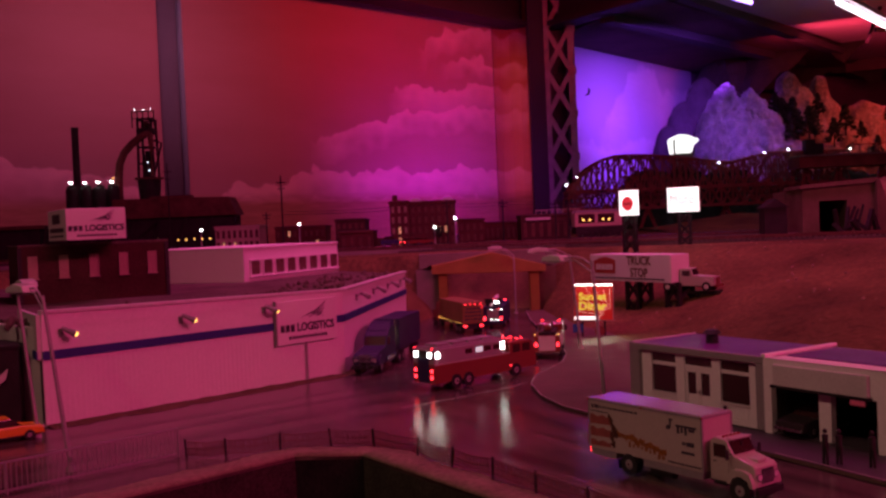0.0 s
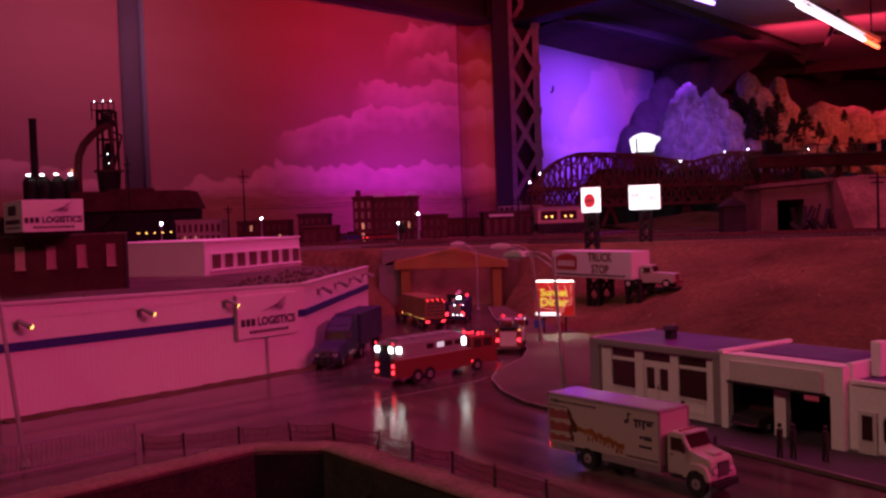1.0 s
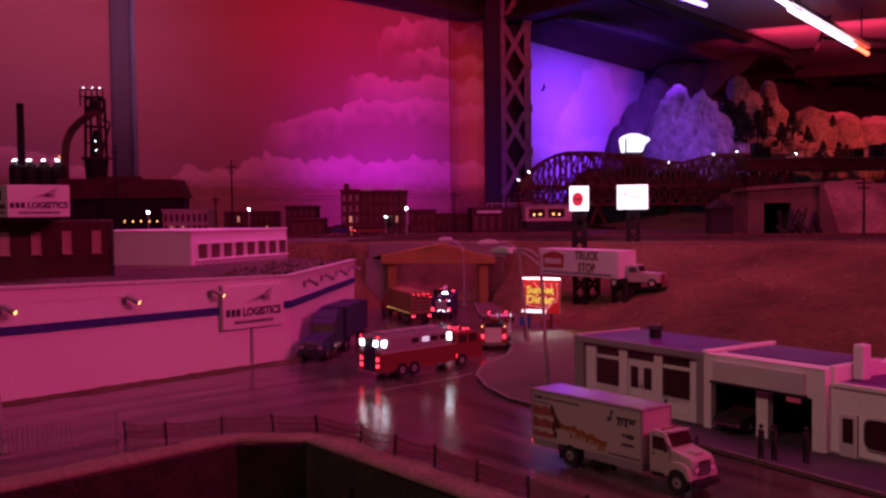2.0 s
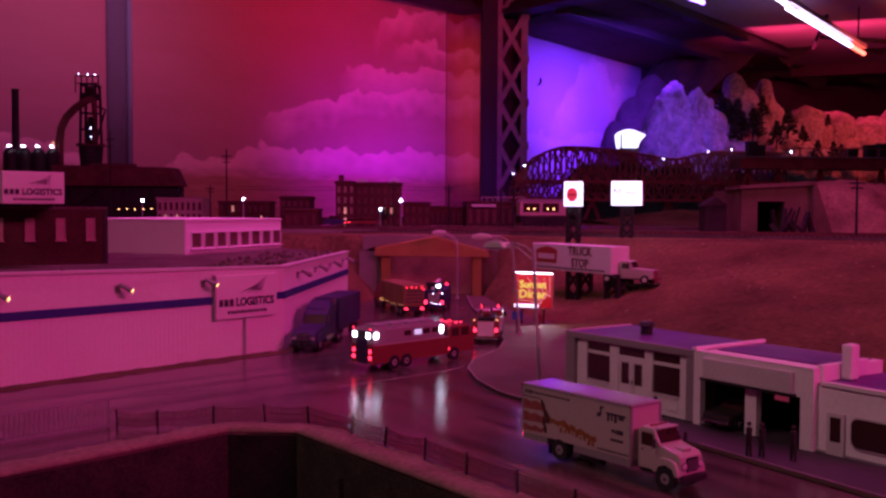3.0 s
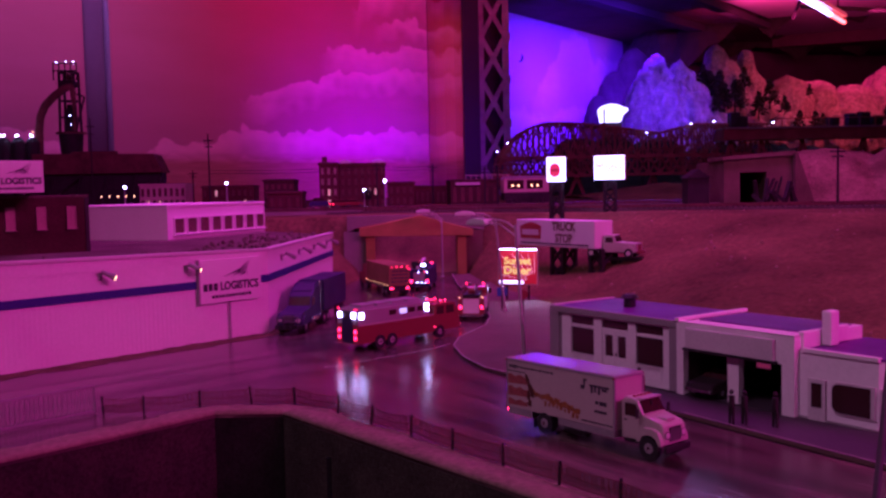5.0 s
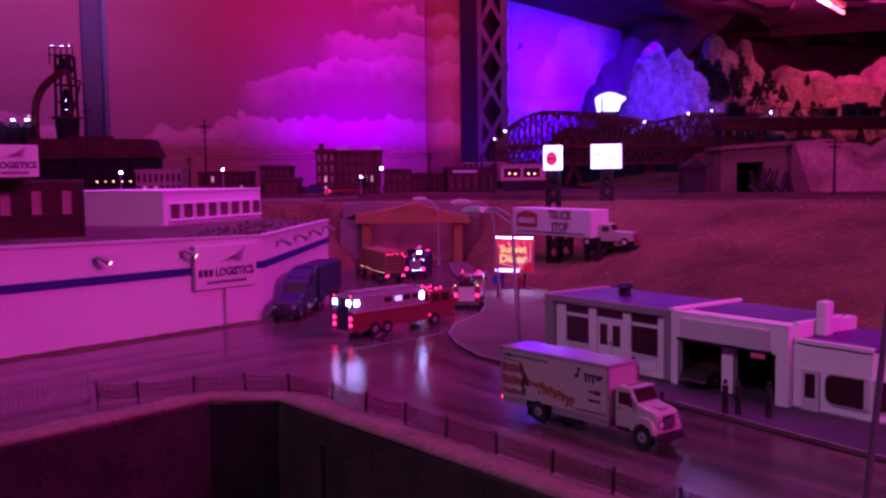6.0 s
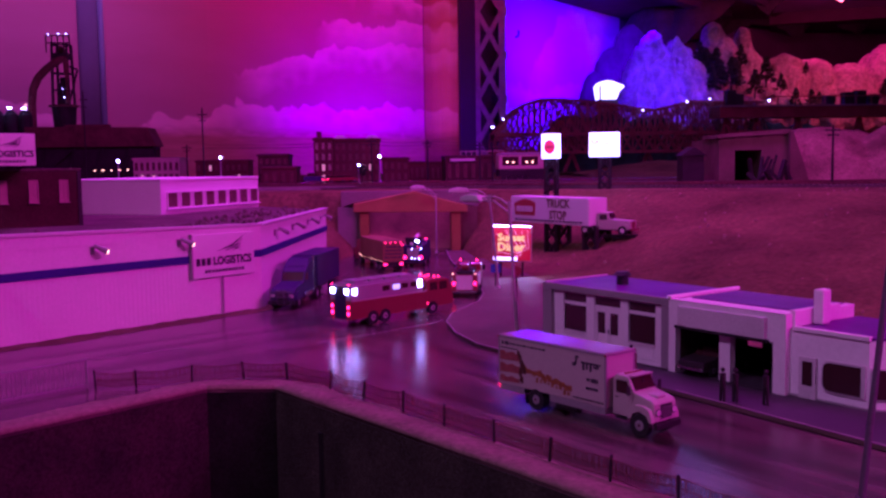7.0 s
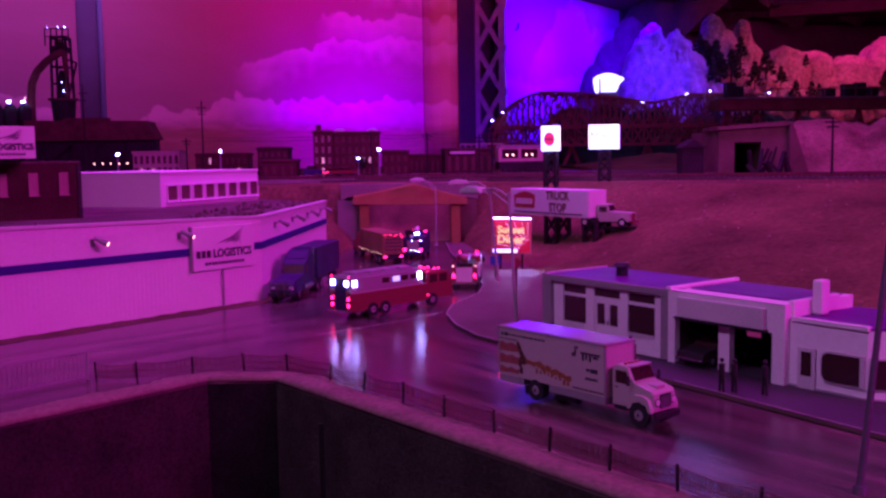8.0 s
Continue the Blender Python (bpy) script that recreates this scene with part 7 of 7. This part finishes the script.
for k in range(9):
    f = k / 8
    part("rung", bar(B(), (0.2 + 4.3 * f, 0.35, 2.46 + 0.53 * f), (0.2 + 4.3 * f, 0.85, 2.46 + 0.53 * f), 0.05), M["chrome"], lad, k=S)
part("reel", rod(B(), (0.9, -0.35, 2.75), (0.9, 0.25, 2.75), 0.4, n=14), M["fire"], pu, k=S)
part("monitor", rod(B(), (2.6, -0.3, 2.35), (3.1, -0.3, 3.0), 0.10, n=10), M["chrome"], pu, k=S)
for sgn in (-1, 1):
    wheel(pu, 1.4, 1.08 * sgn, 0.52, 0.4)
    wheel(pu, 5.6, 1.08 * sgn, 0.52, 0.32)
    lamp_part(pu, -0.05, 0.98 * sgn, 1.25, 0.15, "lamp_red", "red tail lamp", (0.08, 0.18, 0.30))
    lamp_part(pu, 5.6, 0.8 * sgn, 2.88, 0.13, "lamp_red", "red beacon")
    part("mirror", box(B(), 6.7, 6.8, min(1.25 * sgn, 1.5 * sgn), max(1.25 * sgn, 1.5 * sgn), 1.8, 2.3), M["dark"], pu, k=S)
lamp_part(pu, 0.02, -1.05, 2.15, 0.08, "lamp_amber", "amber marker lamp")
lamp_part(pu, 0.02, 1.05, 2.15, 0.08, "lamp_amber", "amber marker lamp")

# road train with a yellow-brown trailer, seen from behind
se = vehicle("tarp_semi_trailer", (0.0345, 1.090), 106, "semi-trailer with a yellow-brown box and rows of marker lamps")
part("trailer_box", box(B(), 0.0, 9.5, -1.25, 1.25, 1.15, 3.55, 0.04), M["ochre"], se, k=S)
part("rear_door", box(B(), -0.03, -0.002, -1.12, -0.02, 1.25, 3.42, 0.01), M["ochre"], se, k=S)
part("rear_door", box(B(), -0.03, -0.002, 0.02, 1.12, 1.25, 3.42, 0.01), M["ochre"], se, k=S)
bars = B()
rr = random.Random(2)
for z in (1.55, 1.95, 2.35, 2.75):
    x = -1.0
    while x < 0.9:
        w = rr.uniform(0.15, 0.45)
        box(bars, -0.05, -0.031, x, min(1.0, x + w), z, z + 0.2)
        x += w + 0.12
part("writing_bars", bars, M["letter"], se, "dark painted bars", k=S)["kind"] = "stuff"
part("chassis", box(B(), 0.1, 9.5, -0.5, 0.5, 0.75, 1.14), M["dark"], se, k=S)
part("bumper", box(B(), 0.0, 0.15, -1.15, 1.15, 0.55, 0.72), M["dark"], se, k=S)
part("tractor", profile(B(), [(9.2, 0.6), (9.2, 1.12), (9.8, 1.12), (9.8, 3.1), (11.6, 3.0), (11.9, 2.0), (13.3, 1.85), (13.4, 0.6)], -1.15, 1.15, 0.06), M["fire"], se, k=S)
for sgn in (-1, 1):
    for x in (1.2, 2.5, 9.6):
        wheel(se, x, 1.05 * sgn, 0.5, 0.45)
    wheel(se, 12.6, 1.05 * sgn, 0.5, 0.3)
    lamp_part(se, -0.06, 0.95 * sgn, 0.88, 0.14, "lamp_red", "red tail lamp", (0.08, 0.34, 0.18))
    for k in range(8):
        lamp_part(se, 0.6 + 1.15 * k, 1.27 * sgn, 1.2, 0.055, "lamp_amber", "amber marker lamp")
for y in (-0.9, -0.3, 0.3, 0.9):
    lamp_part(se, -0.05, y, 3.33, 0.085, "lamp_red", "red marker lamp")
lamp_part(se, 9.9, 1.1, 1.2, 0.07, "lamp_amber", "amber marker lamp", (0.8, 0.1, 0.14))
lamp_part(se, -0.05, -1.1, 3.05, 0.085, "lamp_red", "red marker lamp")

# dark blue rescue truck entering the underpass
r2 = vehicle("ladder_truck", (0.0600, 1.135), 80, "dark blue emergency truck crowded with white and red lamps")
part("body", box(B(), 0.0, 5.2, -1.22, 1.22, 0.6, 2.6, 0.05), M["navy"], r2, k=S)
part("cab", profile(B(), [(5.25, 0.6), (5.25, 2.7), (5.45, 2.85), (7.3, 2.8), (7.7, 2.0), (7.8, 0.6)], -1.2, 1.2, 0.08), M["navy"], r2, k=S)
part("boom", bar(B(), (0.3, 0.2, 2.75), (6.8, 0.2, 3.35), 0.35), M["pale"], r2, "pale folded boom", k=S)
part("light_mast", box(B(), 0.6, 1.0, -0.9, 0.9, 2.62, 3.0, 0.03), M["dark"], r2, k=S)
part("turntable", rod(B(), (1.2, 0.2, 2.6), (1.2, 0.2, 2.8), 0.6, n=16), M["dark"], r2, k=S)
part("roller_door", box(B(), -0.03, -0.002, -0.7, 0.7, 0.9, 2.3, 0.01), M["grey"], r2, k=S)
part("step", box(B(), -0.4, 0.0, -1.15, 1.15, 0.45, 0.6, 0.02), M["dark"], r2, k=S)
for sgn in (-1, 1):
    wheel(r2, 1.5, 1.08 * sgn, 0.52, 0.4)
    wheel(r2, 6.2, 1.08 * sgn, 0.52, 0.32)
    lamp_part(r2, -0.05, 0.98 * sgn, 1.2, 0.16, "lamp_red", "red tail lamp", (0.08, 0.26, 0.36))
    lamp_part(r2, 6.0, 0.8 * sgn, 2.95, 0.16, "lamp_red", "red beacon")
for y, z, mat in ((0.95, 3.1, "lamp_red"), (0.4, 3.45, "lamp_red"), (0.0, 3.5, "lamp_red"), (-0.4, 3.5, "lamp_red"), (-0.9, 3.45, "lamp_red"), (-0.7, 2.35, "lamp_red"), (-1.0, 2.25, "lamp_white"), (0.1, 2.25, "lamp_white"), (-0.3, 1.05, "lamp_white"), (-0.75, 1.02, "lamp_white"), (0.2, 1.08, "lamp_white")):
    lamp_part(r2, 0.62 if z > 3 else -0.06, y, z, 0.075, mat, "bright marker lamp")
part("lamp_bracket", box(B(), 0.55, 0.66, -1.0, 1.0, 2.95, 3.52), M["dark"], r2, k=S)
lamp_part(r2, 0.45, -0.45, 3.1, 0.26, "lamp_hot", "bright white floodlight", (0.10, 0.45, 0.22))
lamp_part(r2, 0.2, 1.24, 2.2, 0.2, "lamp_hot", "bright white floodlight", (0.25, 0.06, 0.5))

# parked navy articulated truck beside the warehouse
na = vehicle("navy_semi_truck", (-0.0370, 0.962), 258, "navy blue articulated truck parked beside the warehouse wall")
part("trailer_box", box(B(), 0.0, 8.2, -1.22, 1.22, 1.15, 4.0, 0.05), M["navy"], na, k=S)
part("chassis", box(B(), 0.2, 15.4, -0.45, 0.45, 0.6, 1.0), M["dark"], na, k=S)
part("cab", profile(B(), [(8.9, 0.7), (8.9, 3.3), (9.2, 3.75), (10.7, 3.55), (11.7, 2.9), (12.2, 2.05), (14.9, 1.75), (15.25, 1.4), (15.3, 0.7)], -1.08, 1.08, 0.10), M["navy"], na, "navy sleeper cab with a long bonnet", k=S)
part("windscreen", profile(B(), [(11.72, 2.80), (11.78, 2.80), (12.18, 2.12), (12.12, 2.12)], -0.95, 0.95), M["glass"], na, k=S)
part("grille", box(B(), 15.3, 15.34, -0.5, 0.5, 0.85, 1.65, 0.01), M["chrome"], na, k=S)
part("bumper", box(B(), 15.3, 15.6, -1.15, 1.15, 0.45, 0.8, 0.04), M["dark"], na, k=S)
guard = part("bull_bar", rod(B(), (15.72, -0.95, 1.55), (15.72, 0.95, 1.55), 0.05), M["steel"], na, "dark tubular bull bar", k=S)
for y in (-0.9, -0.3, 0.3, 0.9):
    part("upright", rod(B(), (15.66, y, 0.5), (15.72, y, 1.55), 0.05), M["steel"], guard, k=S)
part("cross_tube", rod(B(), (15.70, -0.92, 1.1), (15.70, 0.92, 1.1), 0.05), M["steel"], guard, k=S)
part("roof_fairing", profile(B(), [(9.15, 3.70), (9.25, 4.0), (10.2, 3.85), (11.2, 3.30), (11.0, 3.25)], -0.95, 0.95, 0.05), M["navy"], na, k=S)
for k in range(7):
    part("side_rib", box(B(), 0.6 + 1.1 * k, 0.68 + 1.1 * k, -1.245, -1.221, 1.2, 3.95), M["navy"], na, k=S)
for sgn in (-1, 1):
    y0, y1 = sorted((1.081 * sgn, 1.10 * sgn))
    part("side_window", profile(B(), [(10.95, 2.1), (11.95, 2.1), (11.6, 2.75), (10.95, 2.75)], y0, y1), M["glass"], na, k=S)
    y0, y1 = sorted((1.0 * sgn, 1.18 * sgn))
    part("fender", profile(B(), [(13.3, 0.7), (13.5, 1.3), (13.9, 1.5), (14.5, 1.45), (14.9, 1.1), (15.0, 0.7)], y0, y1, 0.04), M["navy"], na, k=S)
    part("tank", rod(B(), (10.2, 1.0 * sgn, 0.85), (12.6, 1.0 * sgn, 0.85), 0.32, n=14), M["chrome"], na, "chrome fuel tank", k=S)
    part("exhaust", rod(B(), (8.75, 0.95 * sgn, 1.0), (8.75, 0.95 * sgn, 4.0), 0.09, n=10), M["chrome"], na, k=S)
    y0, y1 = sorted((0.62 * sgn, 1.0 * sgn))
    part("headlamp", box(B(), 15.22, 15.33, y0, y1, 1.0, 1.3, 0.01), M["pale"], na, k=S)
    for x in (1.2, 2.5, 7.0, 8.3):
        wheel(na, x, 1.0 * sgn, 0.5, 0.45)
    wheel(na, 14.1, 1.02 * sgn, 0.5, 0.3)

# white display truck in front of the roadside sign, standing on its beam
wtk = vehicle("display_tractor", (0.270, 1.066), -35.5, "white bonneted tractor unit mounted on the sign beam", z=0.0)
ZS = 4.15
part("beam", box(B(), -1.2, 5.2, -0.5, 0.5, ZS - 0.35, ZS), M["soot"], wtk, k=S)
part("mast", box(B(), 2.4, 2.7, -0.15, 0.15, -1.2, ZS - 0.352), M["soot"], wtk, k=S)
part("chassis", box(B(), -1.0, 5.0, -0.4, 0.4, ZS + 0.45, ZS + 0.75), M["dark"], wtk, k=S)
part("cab", profile(B(), [(0.9, 0.55 + ZS), (0.9, 2.35 + ZS), (1.1, 2.5 + ZS), (2.1, 2.48 + ZS), (2.4, 1.7 + ZS), (4.7, 1.55 + ZS), (4.8, 0.6 + ZS)], -0.95, 0.95, 0.07), M["truck_white"], wtk, k=S)
part("side_window", box(B(), 1.15, 2.05, -0.97, -0.951, ZS + 1.65, ZS + 2.25), M["glass"], wtk, k=S)
part("windscreen", profile(B(), [(2.16, 2.40 + ZS), (2.20, 2.40 + ZS), (2.44, 1.76 + ZS), (2.40, 1.76 + ZS)], -0.8, 0.8), M["glass"], wtk, k=S)
part("grille", box(B(), 4.8, 4.83, -0.5, 0.5, ZS + 0.75, ZS + 1.5), M["fire"], wtk, "red grille", k=S)
part("bumper", box(B(), 4.8, 5.05, -1.1, 1.1, ZS + 0.45, ZS + 0.75, 0.03), M["fire"], wtk, "red bumper", k=S)
for sgn in (-1, 1):
    y0, y1 = sorted((0.93 * sgn, 1.12 * sgn))
    part("fender", profile(B(), [(3.1, 0.6 + ZS), (3.3, 1.15 + ZS), (3.8, 1.3 + ZS), (4.5, 1.2 + ZS), (4.7, 0.6 + ZS)], y0, y1, 0.04), M["truck_white"], wtk, k=S)
    for x in (-0.5, 0.6, 3.9):
        tyre = part("wheel", rod(B(), (x, 0.82 * sgn, ZS + 0.5), (x, 1.14 * sgn, ZS + 0.5), 0.5, n=18), M["rubber"], wtk, k=S)
        part("rim", rod(B(), (x, 1.141 * sgn, ZS + 0.5), (x, 1.16 * sgn, ZS + 0.5), 0.27, n=12), M["pale"], tyre, k=S)

# small orange taxi near the table edge
tx = vehicle("taxi", (-0.290, 0.582), 38, "orange-yellow car on the road beside a lamp post", "car")
part("body", profile(B(), [(-2.3, 0.35), (-2.3, 0.85), (-1.6, 0.95), (1.2, 0.95), (2.3, 0.8), (2.4, 0.35)], -0.88, 0.88, 0.08), M["taxi"], tx, k=S)
part("cabin", profile(B(), [(-1.5, 0.951), (-1.0, 1.42), (0.4, 1.45), (1.1, 0.951)], -0.76, 0.76, 0.05), M["glass"], tx, "dark glazed cabin", k=S)
part("roof", box(B(), -0.95, 0.38, -0.72, 0.72, 1.43, 1.49, 0.02), M["taxi"], tx, k=S)
for sgn in (-1, 1):
    wheel(tx, -1.4, 0.80 * sgn, 0.32, 0.2)
    wheel(tx, 1.45, 0.80 * sgn, 0.32, 0.2)
    lamp_part(tx, 2.38, 0.6 * sgn, 0.7, 0.1, "pale", "pale headlamp", (0.08, 0.3, 0.16))

# cars and a van standing on the upper road before the factories
def small_car(x, y, heading, mat, label, tall=1.0, lit_tail=True):
    c = vehicle("standing_car", (x, y), heading, label, "car", DECK + 0.004)
    part("body", profile(B(), [(-2.2, 0.35), (-2.25, 0.85 * tall), (-1.6, 0.98 * tall), (1.2, 0.95 * tall), (2.2, 0.8 * tall), (2.3, 0.35)], -0.86, 0.86, 0.08), M[mat], c, k=S)
    part("cabin", profile(B(), [(-1.7, 0.99 * tall), (-1.3, 1.45 * tall), (0.4, 1.45 * tall), (1.1, 0.97 * tall)], -0.74, 0.74, 0.05), M["glass"], c, "dark glazed cabin", k=S)
    part("roof", box(B(), -1.25, 0.38, -0.70, 0.70, 1.44 * tall, 1.50 * tall, 0.02), M[mat], c, k=S)
    for sgn in (-1, 1):
        wheel(c, -1.4, 0.78 * sgn, 0.32, 0.2)
        wheel(c, 1.4, 0.78 * sgn, 0.32, 0.2)
        if lit_tail:
            lamp_part(c, -2.27, 0.62 * sgn, 0.72, 0.14, "lamp_red", "red tail lamp", (0.08, 0.26, 0.18))
    return c


small_car(-0.1130, 2.02, 4, "navy", "dark blue van standing on the upper road", 1.35, False)
small_car(-0.0700, 2.00, 42, "fire", "red car with glowing tail lamps on the upper road")
small_car(-0.0440, 2.03, 38, "fire", "red car with glowing tail lamps on the upper road")

# dark car inside the garage bay
gc = thing("parked_car", sh.matrix_world @ pose(L1 + 0.020, 0.016, 0.0031, 0, 0, -90), "dark sedan standing in the open garage bay", "car")
part("body", profile(B(), [(-2.3, 0.35), (-2.3, 0.9), (-1.6, 1.0), (1.2, 1.0), (2.3, 0.82), (2.4, 0.35)], -0.9, 0.9, 0.08), M["soot"], gc, k=S)
part("cabin", profile(B(), [(-1.5, 1.001), (-1.0, 1.48), (0.4, 1.5), (1.1, 1.001)], -0.78, 0.78, 0.05), M["glass"], gc, k=S)
part("bumper", box(B(), 2.35, 2.5, -0.85, 0.85, 0.4, 0.55, 0.02), M["chrome"], gc, "chrome bumper", k=S)
for sgn in (-1, 1):
    wheel(gc, -1.4, 0.82 * sgn, 0.33, 0.2)
    wheel(gc, 1.45, 0.82 * sgn, 0.33, 0.2)
# motorcycle by the shop
mc = thing("motorcycle", sh.matrix_world @ pose(0.0935, -0.0342, 0.0027, 0, 0, 8), "small pale motorcycle parked before the shop", "motorcycle")
for x in (-0.7, 0.75):
    part("wheel", rod(B(), (x, -0.06, 0.33), (x, 0.06, 0.33), 0.33, n=16), M["rubber"], mc, k=S)
part("engine", box(B(), -0.25, 0.3, -0.16, 0.16, 0.22, 0.6, 0.05), M["chrome"], mc, k=S)
part("tank", box(B(), -0.05, 0.45, -0.16, 0.16, 0.62, 0.86, 0.07), M["truck_white"], mc, "white fuel tank", k=S)
part("seat", box(B(), -0.8, -0.06, -0.14, 0.14, 0.64, 0.78, 0.05), M["dark"], mc, k=S)
part("fork", rod(B(), (0.75, 0, 0.33), (0.5, 0, 1.05), 0.05), M["chrome"], mc, k=S)
part("handlebar", rod(B(), (0.48, -0.38, 1.06), (0.48, 0.38, 1.06), 0.03), M["chrome"], mc, k=S)
part("pannier", box(B(), -0.9, -0.45, -0.36, 0.36, 0.4, 0.66, 0.05), M["truck_white"], mc, k=S)

# ---- small figurines and stones ----
def figurine(m, mat, label, tall=1.0):
    """A plain upright game-piece shape."""
    bm = B()
    for x in (-0.11, 0.11):
        rod(bm, (x, 0, 0), (x * 0.8, 0, 0.85 * tall), 0.065, 0.085, n=7)
    rod(bm, (0, 0, 0.852 * tall), (0, 0, 1.42 * tall), 0.145, 0.155, n=8)
    ball(bm, (0, 0, 1.60 * tall), 0.12, 8)
    single("figurine", bm, M[mat], label, "figurine", m, k=S, smooth=False, group="figurines")


for x, y, mat, tall, label in ((0.1828, -0.0400, "soot", 1.0, "plain dark figurine before the garage bay"), (0.1877, -0.0360, "soot", 1.0, "plain dark figurine before the garage bay"), (0.2011, -0.0290, "soot", 1.02, "plain dark figurine before the garage pilaster"),
                               (0.1062, -0.0260, "soot", 0.95, "plain dark figurine before the shop window"), (0.1150, -0.0330, "rust", 0.95, "plain brown figurine before the shop window")):
    figurine(sh.matrix_world @ pose(x, y, 0.0027), mat, label, tall)


def pebbles(n, seed, area, size, label):
    r = random.Random(seed)
    bm = B()
    for k in range(n):
        x, y = r.uniform(area[0], area[1]), r.uniform(area[2], area[3])
        z = height(x, y)
        if z < 0.004:
            continue
        s = size * r.uniform(0.4, 1.3)
        m = Matrix.Translation((x, y, z + s * 0.2)) @ Euler((r.uniform(0, 3), r.uniform(0, 3), r.uniform(0, 3))).to_matrix().to_4x4() @ Matrix.Diagonal((s, s * 0.8, s * 0.6, 1))
        bmesh.ops.create_icosphere(bm, subdivisions=1, radius=1, matrix=m)
    single("stones", bm, M["dirt"], label, "stones", kind="stuff")


pebbles(140, 4, (0.2, 0.75, 0.45, 1.3), 0.0022, "small pale stones scattered on the sandy slope")
